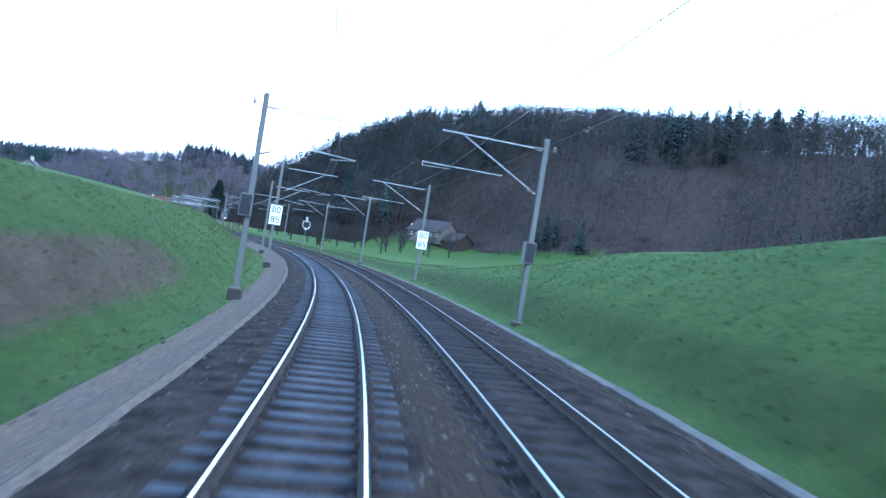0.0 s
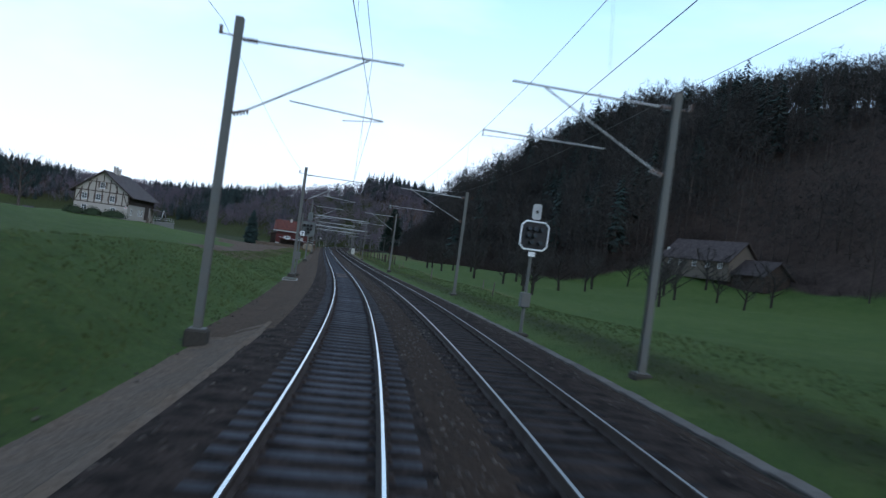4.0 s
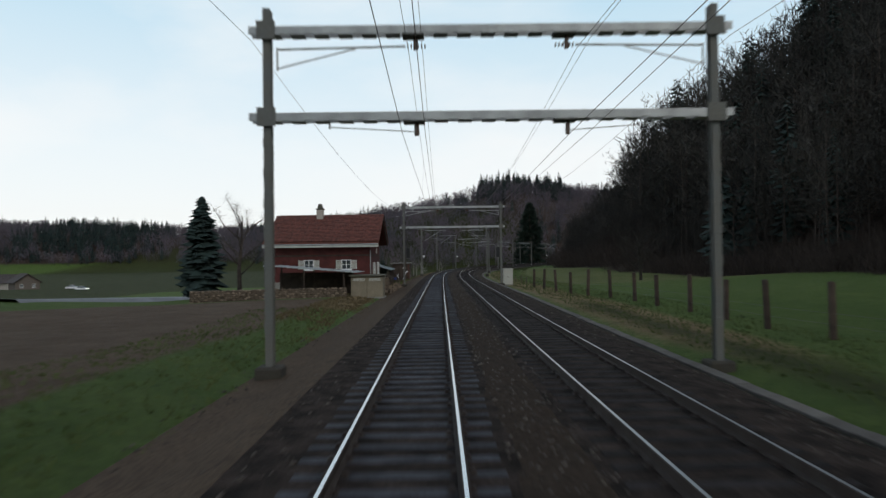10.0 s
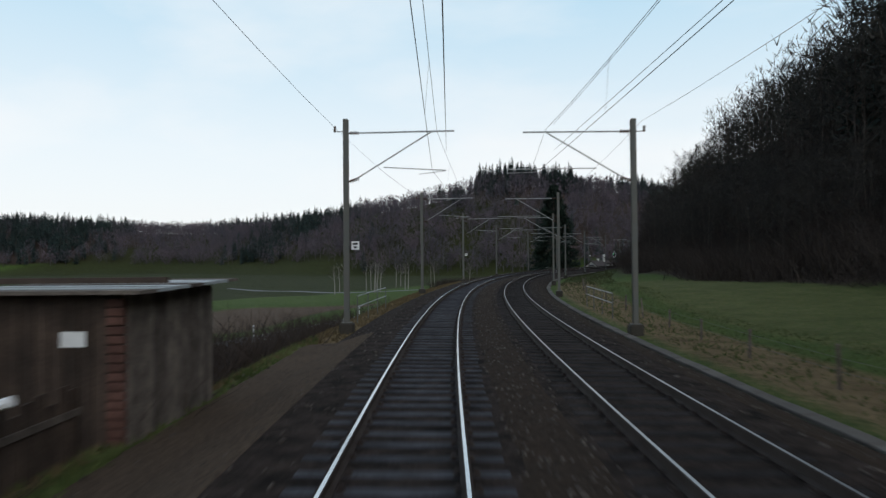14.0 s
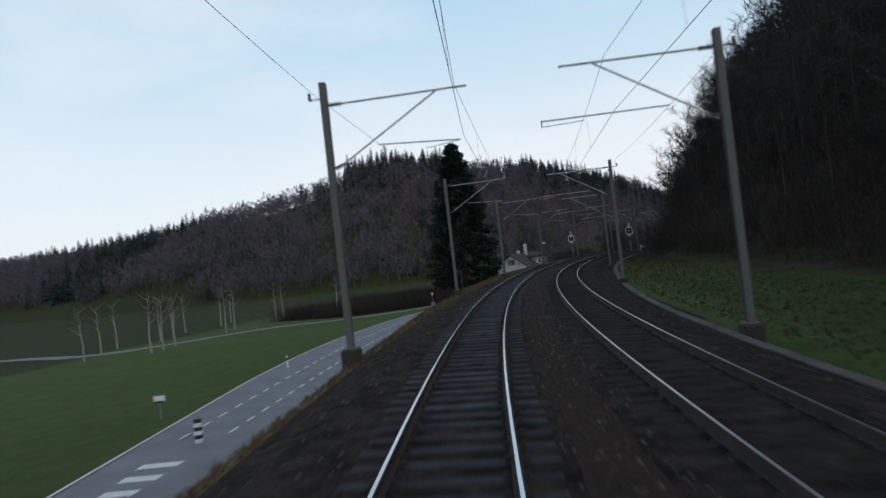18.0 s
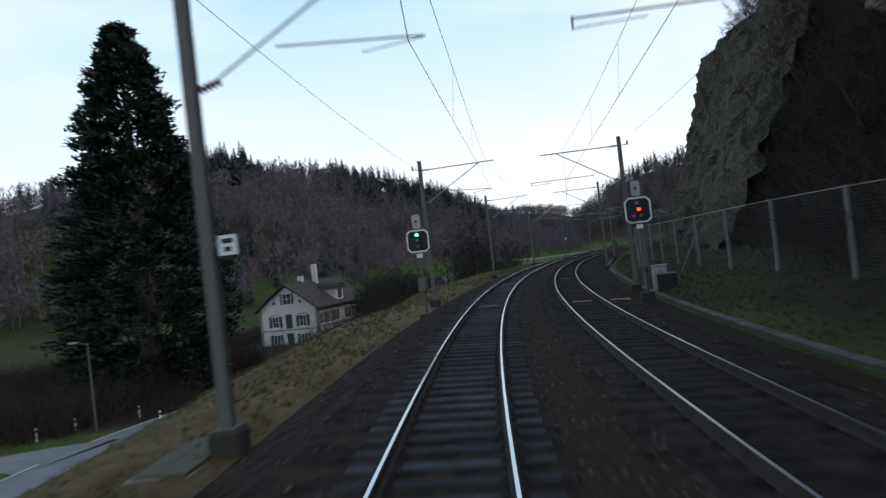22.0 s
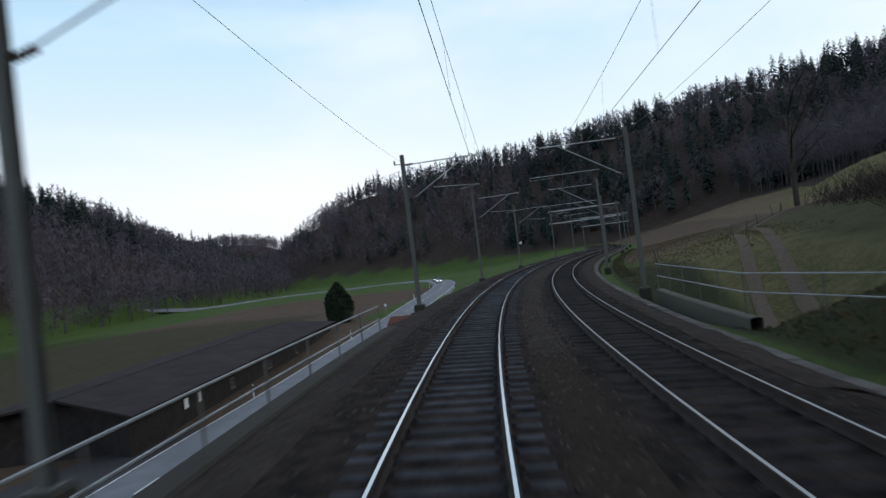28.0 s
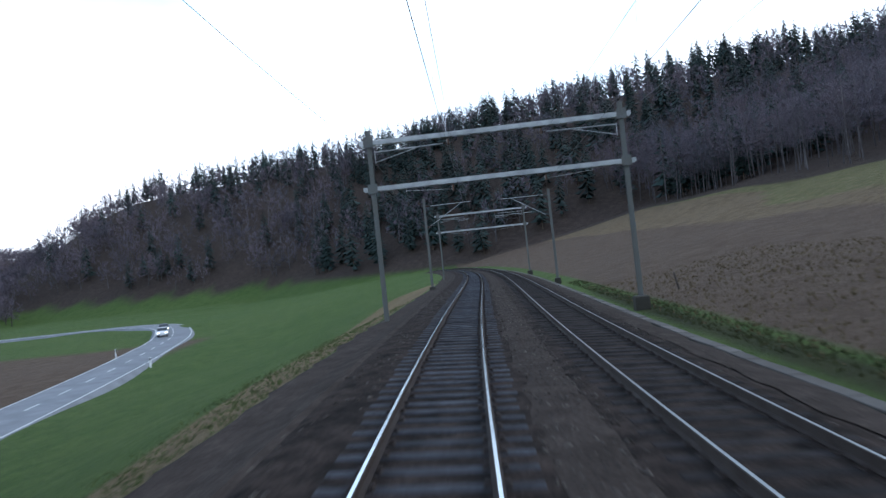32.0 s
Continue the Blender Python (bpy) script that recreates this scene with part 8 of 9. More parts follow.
ORCHARD_BARK = mat("dark_mossy_bark", (0.026, 0.023, 0.018), rough=0.95, spread=0.35, scale=2, bump=0.3)
orchard = [(120, 34), (131, 44), (143, 38), (152, 52), (158, 30), (166, 24), (172, 42), (180, 17.5), (186, 28), (193, 36), (199, 20.5), (206, 46), (214, 27), (223, 38), (232, 24), (243, 33), (108, 50), (97, 58), (262, 27), (318, 27), (155, 21), (163, 33), (176, 26), (184, 48), (190, 19), (196, 58), (203, 33), (209, 19), (217, 52), (221, 21), (228, 44), (238, 19.5), (246, 48), (252, 24), (268, 40), (140, 62), (126, 66), (112, 72)]
orchard = [(s, la) for s, la in orchard if la > 23.5 and s > 168] + [(188, 30), (201, 29), (212, 36), (240, 28), (196, 66), (207, 62), (218, 68), (226, 64), (214, 75), (190, 72), (236, 60), (180, 60)]
protos = {}
for k, (s, la) in enumerate(orchard):
    m = Matrix.Translation(on_ground(s, la, .1)) @ Matrix.Rotation(k * 1.7, 4, "Z") @ Matrix.Scale(.85 + .3 * ((k * 37) % 10) / 10, 4)
    q = k % 4
    if q in protos:
        ob = copy_thing(protos[q], m)
        ob.scale = (.85 + .3 * ((k * 37) % 10) / 10,) * 3
    else:
        protos[q] = bare_thing("fruit_tree", "gnarled leafless fruit tree in the meadow", m, 60 + q, bark=ORCHARD_BARK, h=6.0, spread=4.0, limbs=11, twigs=950, tw_len=1.1, tw_w=.04, low=.24, trunk_r=.26, rise=.2)
bare_thing("bare_tree", "leafless spreading tree on the slope with dark trunk", Matrix.Translation(on_ground(741.5, 32.2, .1)), 81, h=15.5, spread=7.0, limbs=14, twigs=2200, tw_len=1.5, tw_w=.03, low=.22, trunk_r=.42)
bare_thing("bare_tree", "leafless tree behind the fir and garden wall", Matrix.Translation(on_ground(304, -22, .1)), 82, h=9.5, spread=4.5, limbs=11, twigs=900, tw_len=1.3, tw_w=.025, low=.22, trunk_r=.3)
bare_thing("bare_tree", "leafless tree beside the farmhouse", Matrix.Translation(on_ground(247, -66, .1)), 83, h=11.5, spread=5.0, limbs=11, twigs=900, tw_len=1.5, tw_w=.03, low=.22, trunk_r=.35)

WHITE_BARK = mat("white_birch_bark", (0.34, 0.32, 0.3), rough=0.85, spread=0.25, scale=2, tint=(0.3, 0.28, 0.25))
for k in range(16):
    s, la = 505 + (k * 41 % 60), -70 - (k * 29 % 34)
    vs, fs, mi = bare_tree(100 + k % 3, h=11, spread=2.6, limbs=8, twigs=160, tw_len=1.6, tw_w=.05, low=.45, trunk_r=.2)
    root = thing("birch_tree", Matrix.Translation(on_ground(s, la, .1)) @ Matrix.Rotation(k, 4, "Z"), "slender leafless birch with a white trunk in the valley meadow", "tree", "birches")
    cut = [f for f, q in zip(fs, mi) if q == 0]
    n0 = max(max(f) for f in cut) + 1
    raw("trunk", vs[:n0], cut, WHITE_BARK, root)
    raw("twig_crown", vs[n0:], [tuple(i - n0 for i in f) for f, q in zip(fs, mi) if q == 1], TWIG, root)

BRAMBLE = mat("brown_bramble", (0.055, 0.042, 0.036), rough=0.95, spread=0.4, scale=2, bump=0, tint=(0.045, 0.034, 0.028), island=0.5)


def brush(seed, h=2.0, n=85, spread=1.8):
    """A tangle of thin shoots."""
    r = random.Random(seed)
    vs, fs = [], []
    for k in range(n):
        a, q = r.uniform(0, 6.283), r.uniform(0, spread)
        p = np.array((math.cos(a) * q, math.sin(a) * q, -.1))
        d = np.array((r.gauss(0, .5), r.gauss(0, .5), 1.0)) * h * r.uniform(.4, 1.0)
        sd = np.cross(d, (r.gauss(0, 1), r.gauss(0, 1), 0.1))
        sd = sd / max(np.linalg.norm(sd), 1e-6) * .013
        m = p + d * .55 + np.array((r.gauss(0, .2), r.gauss(0, .2), 0))
        k0 = len(vs)
        vs += [p - sd, p + sd, m + sd * .7, m - sd * .7, p + d]
        fs += [(k0, k0 + 1, k0 + 2, k0 + 3), (k0 + 3, k0 + 2, k0 + 4)]
    return np.array(vs), fs, [0] * len(fs)


BRUSH = [brush(k, n=64) for k in range(4)]
br = np.random.RandomState(5)


def thicket(name, label, s0, s1, l0, l1, count, sc=1.0, accept=None):
    s, la = br.uniform(s0, s1, count), br.uniform(l0, l1, count)
    if accept is not None:
        ok = accept(s, la)
        s, la = s[ok], la[ok]
    x, y, z, th, c = line(s)
    px, py, gz = x + la * np.cos(th), y + la * np.sin(th), ground(s, la)
    scatter(name, BRUSH, [(k % 4, px[k], py[k], gz[k], sc * br.uniform(.6, 1.5), br.uniform(0, 6.28)) for k in range(len(s))], [BRAMBLE], label, "shrubs")


thicket("slope_thicket", "dense brown thicket of bare shrubs on the steep slope", 395, 560, 13, 60, 2900, 1.35, lambda s, la: la > wood_edge(s) - 3)
thicket("edge_thicket", "brown shrubs along the edge of the wood", 60, 395, 40, 110, 1500, 1.3, lambda s, la: np.abs(la - wood_edge(s)) < 7)
thicket("valley_thicket", "brown bare shrubs on the slope below the railway", 552, 650, -75, -13.5, 1900, 1.2, lambda s, la: (np.hypot(s - 603, la + 43) > 14) & ~((la > -29) & (la < -20)) & ~((-la / (s - 522) > .47) & (-la / (s - 522) < .85) & (s < 598)))
thicket("hill_thicket", "brown undergrowth between the trees above the field", 640, 800, 30, 150, 1000, 1.4, lambda s, la: (la > wood_edge(s) - 4))
thicket("bank_thicket", "tall brown shrubs on the bank below the line", 342, 384, -16, -6.5, 260, 1.15)
thicket("garden_thicket", "brown brambles and dead stalks beside the sheds", 306, 348, -12, -5.4, 110, .55, lambda s, la: (np.abs(s - 328) > 3.5) | (la > -8.5))
thicket("cliff_top_thicket", "bare shrubs on top of the rock face", 525, 645, 20, 40, 420, 1.2)
thicket("road_bank_thicket", "dense brown brambles between the bank and the road", 550, 580, -24, -12, 420, 1.05, lambda s, la: (-la / (s - 531) > .52) & (-la / (s - 531) < .95))
thicket("slope_bush", "dark brown bushes on the slope above the underpass", 672, 735, 21, 46, 320, 1.3, lambda s, la: (la > 23 + (s - 672) * .16) & (np.sin(s * .35) + np.sin(la * .5) > -.6))
thicket("cliff_foot_thicket", "dense dark brown shrubs on the slope beside the rock face", 512, 565, 14, 30, 800, 1.3, lambda s, la: la > 14.5 + (s - 512) * .07)
thicket("edge_undergrowth", "tall brown undergrowth at the foot of the wooded hillside", 230, 425, 24, 90, 2600, 1.9, lambda s, la: np.abs(la - wood_edge(s) - 5) < 9)
thicket("junction_thicket", "tall brown thicket round the foot of the big evergreen", 548, 584, -82, -34, 980, 1.7, lambda s, la: (la < -34 - (s - 548) * .1))


# ---- farm and far houses, road junction, cars ----
def small_house(name, label, s, la, yaw, width, length, eave, ridge, wall, roof, base_drop=0.0, hip=0.0):
    m = Matrix.Translation(on_ground(s, la, base_drop)) @ Matrix.Rotation(tz(s) + radians(yaw), 4, "Z")
    return gable_house(name, m, label, width, length, eave, ridge, wall, roof, .9, .7, .18, hip=hip)


HOUSE_TAN = mat("weathered_tan_plaster", (0.2, 0.17, 0.135), rough=0.9, spread=0.3, scale=0.8, tint=(0.13, 0.11, 0.09))
meadow_house = small_house("meadow_house", "pale farmhouse with a broad dark roof near the wood", 233, 79, -160, 9.5, 17, 3.0, 6.9, HOUSE_TAN, TILE_DARK, 1.0)
for x in (-2.8, 0, 2.8):
    window(meadow_house, x, 1.1, .9, 1.2, -.02, -1, shutter=SHUTTER_W, open_w=.4)
    window(meadow_house, x, 3.6, .9, 1.1, -.02, -1, shutter=SHUTTER_W, open_w=.4)
for y in (2, 5, 8.5, 12, 15):
    window(meadow_house, y, 1.1, .9, 1.2, 4.75, 1, "y")
    window(meadow_house, y, 1.1, .9, 1.2, -4.75, -1, "y")
meadow_barn = small_house("farm_annexe", "brown boarded annexe with a low dark roof", 220, 84.5, -165, 7.5, 11, 2.2, 4.8, DARK_WOOD, TILE_DARK, .5)
part("barn_door", boxm(-1.3, 1.3, -.06, 0, 0, 2.6), DARK_WOOD, meadow_barn)
part("white_panel", boxm(2.2, 3.4, -.05, 0, .6, 2.0), WHITE, meadow_barn)
field_barn = small_house("field_barn", "dark wooden barn with a big low roof below the wood", 142, 95, -165, 9.5, 16, 1.9, 5.8, DARK_WOOD, BARN_ROOF, .5)
# Flat black sheet on the wall paints the shade inside an open front.
part("shade_panel", boxm(-3.2, 3.2, -.05, 0, 0, 1.9), BLACK, field_barn, "black panel that stands for the shade inside an open front")
for x in (-3.3, 0, 3.3):
    part("front_post", boxm(x - .12, x + .12, -.12, 0, -.5, 2.3), WOOD_OLD, field_barn)
for k, (s, la) in enumerate(((250, -92), (262, -150), (430, -176), (438, -196), (447, -210))):
    fh = small_house("valley_house", "small pale house far across the valley meadow", s, la, 30 * k, 8, 10 + k, 3.6, 6.4, PLASTER_OLD if k % 2 else WOOD_OLD, TILE_DARK if k != 1 else TILE_RED, .6)
    for x in (-2, 2):
        window(fh, x, 1.4, 1.0, 1.2, -.02, -1)


def car(m, paint, label):
    root = thing("car", m, label, "car", "cars on the road")
    b = bmesh.new()
    prism(b, [(-2.1, .35), (2.1, .35), (2.15, .75), (1.3, .95), (-1.2, 1.0), (-2.1, .9)], 1.7, Matrix.Translation((0, -.85, 0)))
    part("body", b, paint, root)
    b = bmesh.new()
    prism(b, [(-1.5, .95), (1.0, .95), (.45, 1.42), (-1.1, 1.45)], 1.5, Matrix.Translation((0, -.75, 0)))
    part("window_band", b, GLASS, root)
    part("roof", boxm(-1.05, .4, -.72, .72, 1.43, 1.49, .02), paint, root)
    for x in (-1.3, 1.3):
        for y in (-.8, .6):
            w = part("wheel", rodm((x, y, .32), (x, y + .2, .32), .32, n=14), TYRE, root)
            part("rim", rodm((x, y - .01, .32), (x, y + .21, .32), .19, n=10), GALV, w)
    for y in (-.6, .6):
        part("headlight", boxm(2.08, 2.16, y - .15, y + .15, .6, .72), LAMP_WHITE, root)
        part("tail_light", boxm(-2.14, -2.08, y - .15, y + .15, .7, .85), RED_BOARD, root)
    return root


LAMP_WHITE = glow_mat("car_headlamp", (1.0, 0.95, 0.85), 4.0)
CAR_WHITE = mat("white_car_paint", (0.72, 0.73, 0.74), rough=0.25, spread=0.04, bump=0.0, spec=0.5)
CAR_GREY = mat("grey_car_paint", (0.25, 0.26, 0.28), rough=0.25, spread=0.05, bump=0.0, spec=0.5)
for s, o, turn, paint, words in ((852, -1.5, 180, CAR_WHITE, "white car on the valley road with headlights on"), (861, -1.5, 180, CAR_GREY, "grey car on the valley road with headlights on")):
    p, a = road_point(u_of(s), o)
    car(Matrix.Translation(p + Vector((0, 0, .03))) @ Matrix.Rotation(a + radians(turn), 4, "Z"), paint, words)
for s, la, yaw in ((432, -158, 20), (437, -166, 25), (428, -148, 15)):
    car(Matrix.Translation(on_ground(s, la)) @ Matrix.Rotation(radians(yaw), 4, "Z"), CAR_WHITE, "white car parked at the far farm across the meadow")

# terrace with a railing, decorated pole and small digger beside the farmhouse
ter = thing("terrace_wall", at_line(263, -42.5, None, 0), "low concrete terrace wall with a steel railing", "wall")
part("wall", boxm(-.2, .2, 0, 22, -1.6, .55, .03), CONCRETE, ter)
part("coping", boxm(-.28, .28, -.05, 22.05, .55, .65), CONCRETE, ter)
for k in range(9):
    part("upright", rodm((0, .2 + k * 2.7, .6), (0, .2 + k * 2.7, 1.7), .04, n=6), GALV, ter)
for z in (1.15, 1.68):
    part("rail", rodm((0, .1, z), (0, 21.9, z), .035, n=6), GALV, ter)
pole_o = thing("decorated_pole", at_line(281.3, -44, None), "tall dark pole hung with dark wreaths", "pole")
part("pole", rodm((0, 0, -.6), (0, 0, 5.8), .1, .06, 8), DARK_WOOD, pole_o)
for k, (z, r) in enumerate(((1.0, 1.0), (1.6, .6), (2.5, .45), (3.4, .5), (4.3, .4), (5.2, .38))):
    b = bmesh.new()
    bmesh.ops.create_icosphere(b, subdivisions=2, radius=r, matrix=Matrix.Translation((0, 0, z)) @ Matrix.Scale(.55, 4, (0, 0, 1)))
    for v in b.verts:
        v.co += Vector((noise.noise(v.co * 3), noise.noise(v.co * 3 + Vector((5, 0, 0))), noise.noise(v.co * 3 + Vector((0, 5, 0))))) * .18
    part("wreath", b, SEQ, pole_o)
dig = thing("mini_digger", at_line(276, -45, None, 30), "small digger with a white raised boom beside the farm", "digger")
part("track", boxm(-1.0, 1.0, -.8, -.45, 0, .5, .12), BLACK, dig)
part("track", boxm(-1.0, 1.0, .45, .8, 0, .5, .12), BLACK, dig)
part("engine_cover", boxm(-1.1, .1, -.7, .7, .55, 1.3, .1), CAR_WHITE, dig)
part("cab", boxm(.0, .9, -.55, .55, .55, 2.3, .08), GLASS, dig)
part("cab_roof", boxm(-.05, .95, -.6, .6, 2.3, 2.4, .03), CAR_WHITE, dig)
part("boom", rodm((.8, .0, 1.0), (1.7, 0, 4.6), .17, .14, 6), CAR_WHITE, dig)
part("dipper", rodm((1.7, 0, 4.6), (2.4, 0, 2.8), .12, .1, 6), CAR_GREY, dig)
part("bucket", boxm(2.15, 2.75, -.3, .3, 2.2, 2.8, .08), GALV_OLD, dig)
for k, (s, la, w, h) in enumerate(((268, -46, 2.2, 1.3), (272, -45.6, 1.4, 1.0), (285, -44.5, 1.6, .9))):
    pl = thing("timber_stack", at_line(s, la, None, 15 * k), "weathered stack of boards behind the terrace wall", "timber", "timber stacks")
    for q in range(int(h / .16)):
        part("board", boxm(-w / 2 + .03 * (q % 3), w / 2 - .02 * (q % 2), -.5, .5, q * .16, q * .16 + .13), WOOD_OLD, pl)
lt = small_house("farm_shed", "low weathered shed beside the farmhouse", 260, -50, 95, 4.5, 6, 2.3, 3.2, WOOD_OLD, TILE_DARK, .5)
part("shed_door", boxm(-.6, .6, -.05, 0, 0, 1.9), DARK_WOOD, lt)

# side road with its give-way sign, lamp and posts
sp_pts = [road_point(u_of(541), -2.6)[0]] + [on_ground(*q) for q in ((542, -36), (542, -48), (538, -60), (524, -78), (512, -95), (514, -121), (520, -160))]
sp_u = np.concatenate([[0], np.cumsum([(q - p).length for p, q in zip(sp_pts[:-1], sp_pts[1:])])])
sp_n = np.arange(0, sp_u[-1], 3.0)
sp_x, sp_y = (np.convolve(np.pad(np.interp(sp_n, sp_u, [p[i] for p in sp_pts]), 3, mode="edge"), np.ones(7) / 7, "valid") for i in (0, 1))
sp_dx, sp_dy = np.gradient(sp_x), np.gradient(sp_y)
sp_l = np.hypot(sp_dx, sp_dy)
sp_w = np.interp(sp_n, [0, 10], [3.4, 1.6])
v = []
sp_b = np.interp(sp_n, [0, 3, 16], [1, 1, 0])
for o, wide, drop in ((-1, 2.4, .25), (-1, 0, 0), (0, 0, 0), (1, 0, 0), (1, 2.4, .25)):
    ex, ey = sp_x + o * (sp_w + wide) * sp_dy / sp_l, sp_y - o * (sp_w + wide) * sp_dx / sp_l
    gz = ground(*to_line(ex, ey)) + .07
    v.append(np.stack([ex, ey, gz - drop if wide else sp_b * (sp_pts[0].z + .03) + (1 - sp_b) * gz], -1))
v, n = np.concatenate(v), len(sp_n)
tagged(raw("side_road", v[n:4 * n], [(c * n + k, (c + 1) * n + k, (c + 1) * n + k + 1, c * n + k + 1) for c in (0, 1) for k in range(n - 1)], ASPHALT), "narrow grey side road that joins the valley road", "road", kind="structure")
tagged(raw("road_verge", v, [(c * n + k, (c + 1) * n + k, (c + 1) * n + k + 1, c * n + k + 1) for c in (0, 3) for k in range(min(n, 9) - 1)], GROUND), "grass verge along the mouth of the side road", "verge", kind="structure")
gw = thing("give_way_sign", at_line(546, -37.5, None, 0), "triangular white and red give-way sign on a post", "sign")
part("post", rodm((0, .04, -.3), (0, .04, 2.6), .035, n=6), GALV, gw)
b = bmesh.new()
prism(b, [(-.45, 2.85), (.45, 2.85), (0, 2.08)], .02, Matrix.Translation((0, -.01, 0)))
part("red_border", b, RED_BOARD, gw)
b = bmesh.new()
prism(b, [(-.3, 2.77), (.3, 2.77), (0, 2.26)], .01, Matrix.Translation((0, -.025, 0)))
part("white_field", b, WHITE, gw)
part("lower_box", boxm(-.4, .4, -.2, .3, -.2, .75, .03), CONCRETE, gw, "pale grey box")
lamp = thing("street_lamp", at_line(549, -31.5, None, 0), "grey street lamp with a short arm, unlit", "street lamp")
part("pole", rodm((0, 0, -.3), (0, 0, 6.6), .09, .05, 8), GALV_OLD, lamp)
part("arm", rodm((0, 0, 6.55), (-.9, -.1, 6.75), .035, n=6), GALV_OLD, lamp)
part("lantern", boxm(-1.5, -.8, -.22, .05, 6.68, 6.82, .04), GALV, lamp)
for k, (s, la) in enumerate(((548, -35.6), (550.5, -34.6), (554, -31.8))):
    copy_thing(delin, at_line(s, la, None))
isl = thing("traffic_post", at_line(440.0, -13.0, None), "black and white striped traffic post on the road island", "traffic post")
zi = float(road_point(u_of(440.0), .7)[0].z - on_ground(440.0, -13.0).z)
for k in range(6):
    part("band", rodm((0, 0, zi + k * .17 - .05 * (k == 0)), (0, 0, zi + (k + 1) * .17), .17, n=10), BLACK if k % 2 else WHITE, isl)
rs = thing("road_sign", at_line(449, -20.5, None, 0), "small white and red road sign on a post in the meadow", "sign")
part("post", rodm((0, .03, -.3), (0, .03, 1.3), .03, n=6), GALV, rs)
part("plate", boxm(-.35, .35, -.015, .015, .95, 1.35), WHITE, rs)
part("red_bar", boxm(-.35, .35, -.022, -.015, .95, 1.05), RED_BOARD, rs)
ms = thing("meadow_sign", at_line(763, -36.5, None, 0), "small round sign on a post beside the road", "sign")
part("post", rodm((0, .03, -.3), (0, .03, 1.6), .03, n=6), GALV, ms)
part("disc", rodm((0, 0, 1.6), (0, -.02, 1.6), .3, n=14), WHITE, ms)
part("ring", rodm((0, .005, 1.6), (0, -.012, 1.6), .36, n=14), RED_BOARD, ms)
dark_box = thing("signal_box", at_line(541, 8.9, None, 0), "low black equipment box beside the signal", "equipment box")
part("body", boxm(-.5, .5, -.4, .4, -.2, .75, .05), BLACK, dark_box)
part("lid", boxm(-.55, .55, -.45, .45, .75, .82, .02), GALV_OLD, dark_box)
for s, la in ((705, -4.35), (515.8, -4.6), (143.2, -3.9)):
    cb = thing("concrete_chamber", at_line(s, la, -.75), "pale concrete cable chamber in the bank", "cable chamber", "cable chambers")
    part("chamber", boxm(-.6, .5, -1.2, 1.2, -.9, .18, .03), CONCRETE, cb)
    part("cover", boxm(-.5, .4, -1.1, 1.1, .18, .23, .01), DARK_CONC, cb)



# ---- loose stones and grass tufts ----
lr = np.random.RandomState(21)


def canted_z(s, lat, dz):
    x, y, z, th, c = line(s)
    return x + lat * np.cos(th), y + lat * np.sin(th), z + lat * np.sin(c) + dz


def stone(seed):
    r = random.Random(seed)
    pts = [(1, 0, 0), (0, 1, 0), (-1, 0, 0), (0, -1, 0), (0, 0, .8), (0, 0, -.8)]
    vs = np.array([[c + r.uniform(-.3, .3) for c in p] for p in pts])
    return vs, [(0, 1, 4), (1, 2, 4), (2, 3, 4), (3, 0, 4), (1, 0, 5), (2, 1, 5), (3, 2, 5), (0, 3, 5)], [0] * 8


def blades(seed, n=7):
    r = random.Random(seed)
    vs, fs = [], []
    for k in range(n):
        a, q = r.uniform(0, 6.28), r.uniform(0, .35)
        p = np.array((math.cos(a) * q, math.sin(a) * q, -.05))
        d = np.array((r.gauss(0, .45), r.gauss(0, .45), 1.0)) * r.uniform(.5, 1.1)
        w = np.array((math.cos(a + 1.2), math.sin(a + 1.2), 0)) * .11
        k0 = len(vs)
        vs += [p - w, p + w, p + d]
        fs.append((k0, k0 + 1, k0 + 2))
    return np.array(vs), fs, [0] * n


STONES = [stone(k) for k in range(6)]
BED_LAT = [-3.6, -2.6, -2.1, -1.45, 0, 1.45, 1.9, 2.15, 2.45, 5.3, 5.9, 6.5, 7.2]
BED_DZ = [-.72, -.34, -.2, -.185, -.2, -.185, -.165, -.17, -.19, -.185, -.22, -.36, -.68]
n_st = 44000
s_st = lr.uniform(0, 790, n_st)
band_pick = lr.choice(4, n_st, p=[.24, .44, .24, .08])
lo_b, hi_b = np.array([-3.5, 1.35, 5.2, -5.0])[band_pick], np.array([-1.35, 2.6, 7.0, -3.4])[band_pick]
l_st = lr.uniform(lo_b, hi_b)
ok_st = (band_pick < 3) | (s_st < 340)
s_st, l_st = s_st[ok_st], l_st[ok_st]
x_st, y_st, z_st = canted_z(s_st, l_st, np.where(l_st < -3.5, -.65, np.interp(l_st, BED_LAT, BED_DZ)) + .01 + np.interp(l_st, [2.1, 2.45, 5.9, 6.9], [0, 1, .8, 0]) * lift2(s_st))
scatter("loose_ballast", STONES, [(k % 6, x_st[k], y_st[k], z_st[k], lr.uniform(.02, .05), lr.uniform(0, 6.28)) for k in range(len(s_st))], [STONE], "loose crushed ballast stones on the track shoulders", "stones")

TUFTS = [blades(k) for k in range(5)]
GRASS_G = mat("winter_grass_blades", (0.078, 0.118, 0.03), rough=0.9, spread=0.35, scale=0.3, bump=0, tint=(0.115, 0.14, 0.05), island=0.3)
GRASS_D = mat("dry_straw_blades", (0.2, 0.15, 0.075), rough=0.9, spread=0.4, scale=0.4, bump=0, tint=(0.12, 0.09, 0.045), island=0.4)


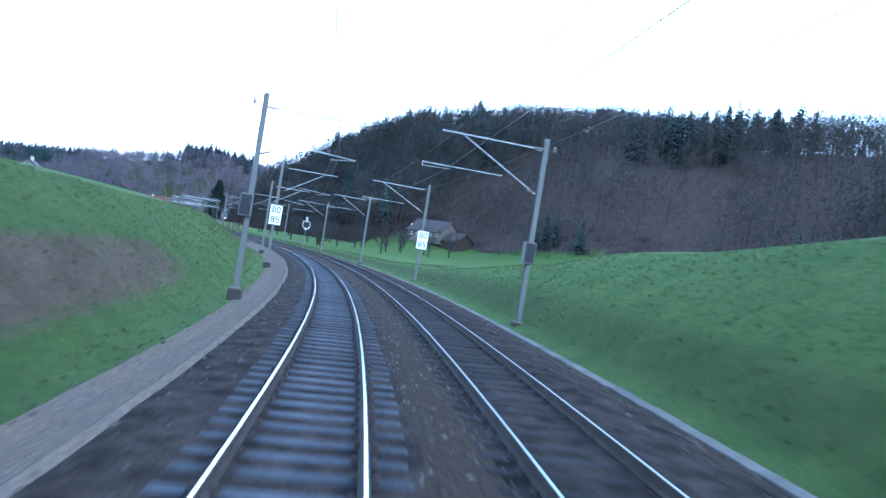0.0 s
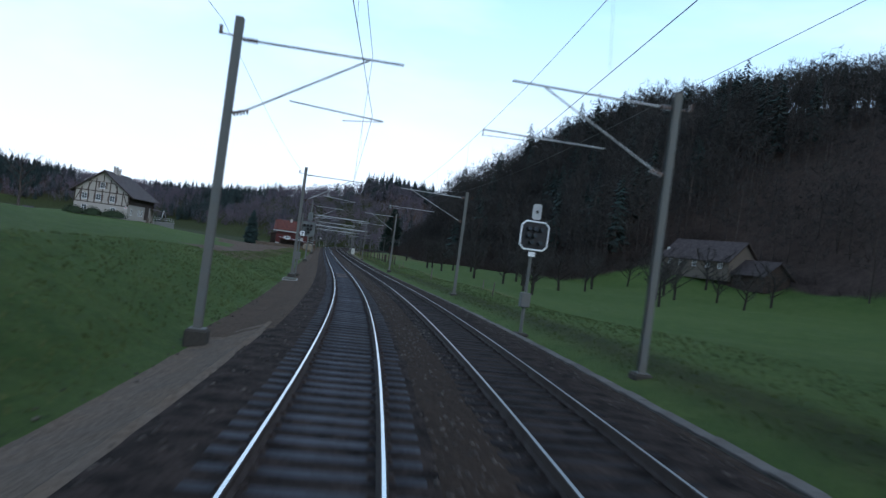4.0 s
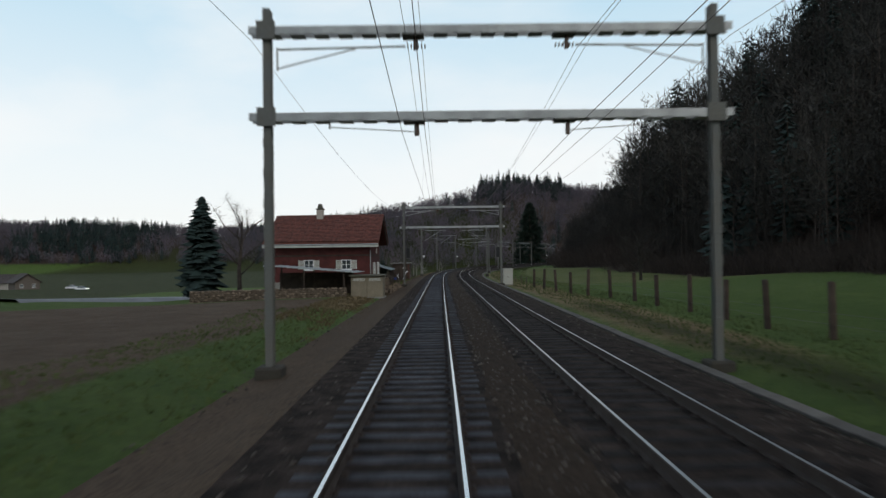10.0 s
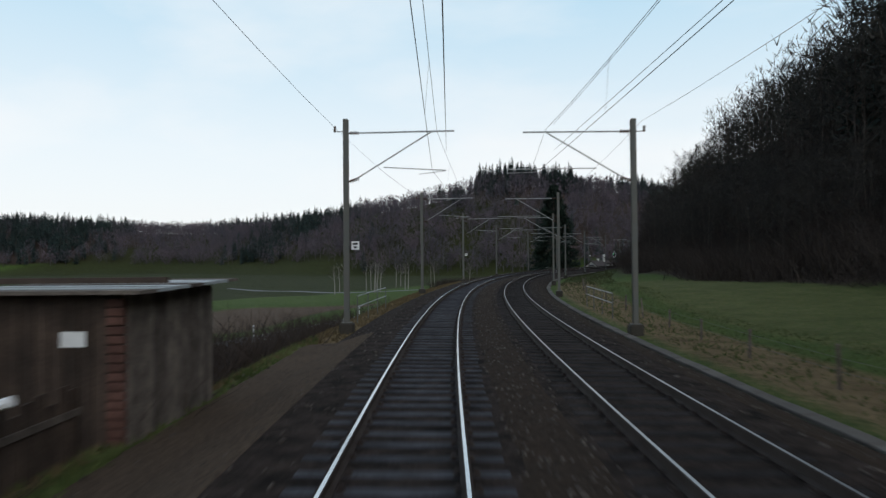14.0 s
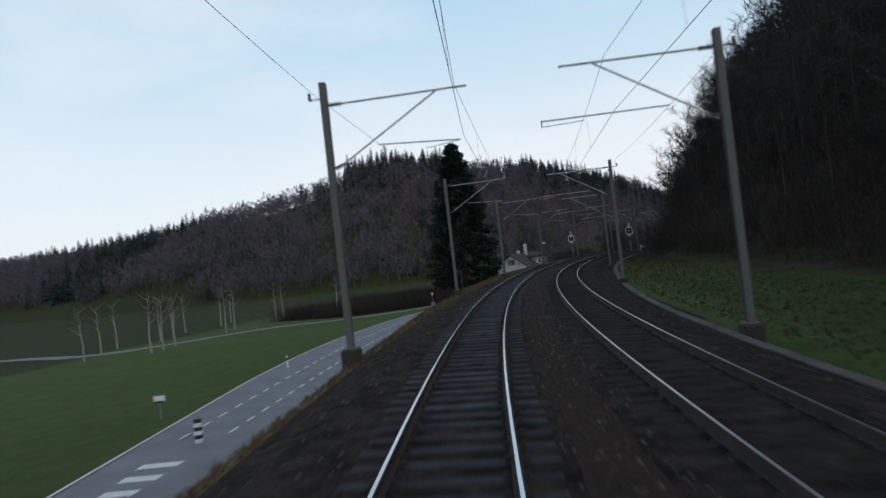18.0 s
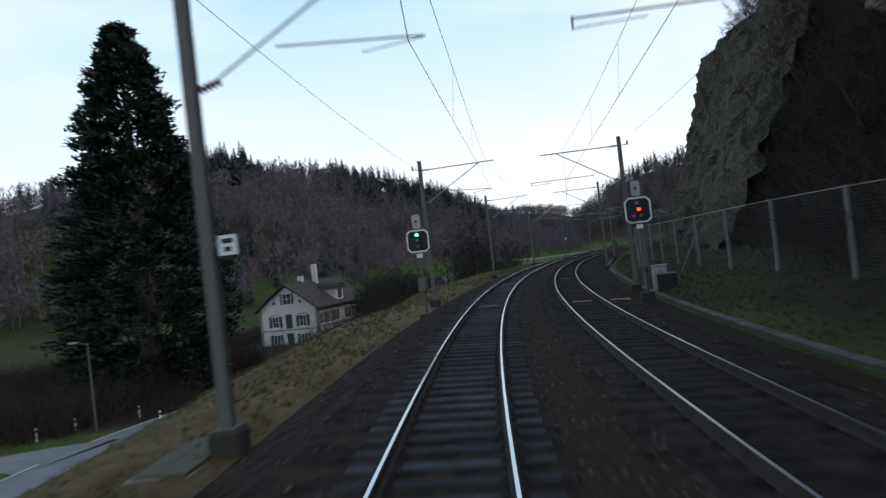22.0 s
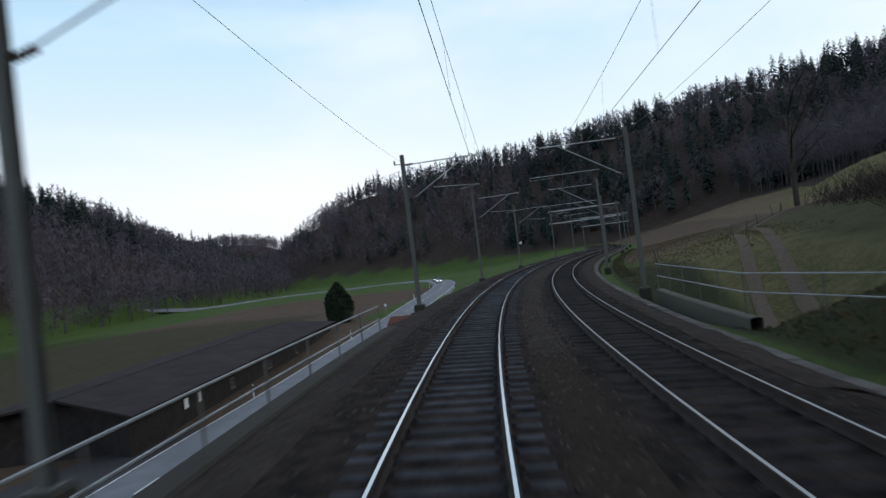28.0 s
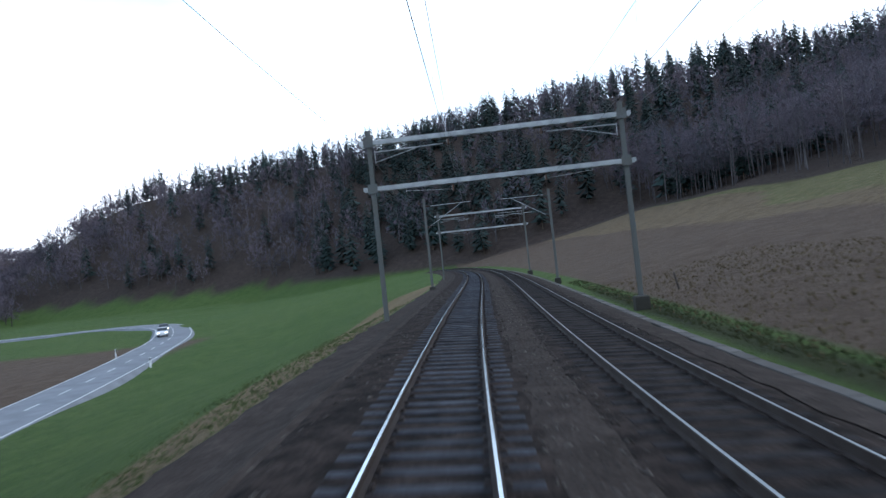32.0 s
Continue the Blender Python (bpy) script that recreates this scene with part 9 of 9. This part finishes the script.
def tufts(name, label, s0, s1, l0, l1, count, size, material, keep=None):
    s, la = lr.uniform(s0, s1, count), lr.uniform(l0, l1, count)
    if keep is not None:
        ok = keep(s, la)
        s, la = s[ok], la[ok]
    x, y, z, th, c = line(s)
    px, py, gz = x + la * np.cos(th), y + la * np.sin(th), ground(s, la)
    scatter(name, TUFTS, [(k % 5, px[k], py[k], gz[k], size * lr.uniform(.5, 1.3), lr.uniform(0, 6.28)) for k in range(len(s))], [material], label, "grass")


VERGE = mat("green_verge_blades", (0.06, 0.095, 0.024), rough=0.9, spread=0.3, scale=0.3, bump=0, tint=(0.09, 0.115, 0.036), island=0.25)
OLIVE = mat("olive_rough_grass", (0.05, 0.062, 0.02), rough=0.9, spread=0.3, scale=0.3, bump=0, tint=(0.07, 0.075, 0.028), island=0.3)
tufts("bank_grass", "short green winter grass on the bank beside the track", 0, 270, -10.5, -4.9, 20000, .12, GRASS_G)
tufts("bank_grass", "rough olive grass on the embankment", 480, 760, -12, -3.7, 16000, .16, GRASS_D, lambda s, la: (s < 645) & (np.sin(s * .3) + np.sin(la * 1.1 + s * .11) > -.4))
tufts("bank_grass", "short green grass below the shoulder", 480, 790, -12, -4.6, 12000, .13, GRASS_G, lambda s, la: (s < 645) | (s > 674))
tufts("dry_grass", "dry straw-coloured grass on the embankment edge", 345, 500, -7.5, -3.5, 14000, .16, GRASS_D)
tufts("dry_grass", "dry brown grass on the bank beside the path", 262, 345, -8, -4.9, 4000, .16, GRASS_D)
tufts("bank_grass", "green and brown grass on the bank beside the sheds", 300, 350, -7.2, -4.3, 5000, .17, GRASS_G, lambda s, la: np.sin(s * .5) + np.sin(la * 2.1 + s * .2) > -.3)
tufts("meadow_grass", "rough grass tufts at the edge of the meadow", 0, 400, 8.5, 16, 26000, .12, VERGE)
tufts("meadow_grass", "rough olive grass tufts below the slope", 400, 690, 8.4, 15, 20000, .14, OLIVE, lambda s, la: (s < 668))
tufts("dry_grass", "dry brown grass on the slope above the track", 640, 790, 8.6, 22, 9000, .15, GRASS_D, lambda s, la: ((s < 668) | (s > 690)) & (la < 9 + (s - 640) * .25))
tufts("verge_grass", "rough yellow-green grass strip beside the ploughed field", 700, 800, 8.4, 9.7, 2600, .13, OLIVE)
tufts("dry_grass", "dry brown grass growing over the gravel path", 255, 348, -5.4, -3.5, 4500, .11, GRASS_D, lambda s, la: np.sin(s * .7) + np.sin(la * 2.7 + s * .35) > .1)
tufts("bank_grass", "short grass creeping over the edge of the gravel path", 0, 262, -5.6, -4.2, 6000, .1, GRASS_G, lambda s, la: np.sin(s * .55) + np.sin(la * 2.2 + s * .3) > .35)
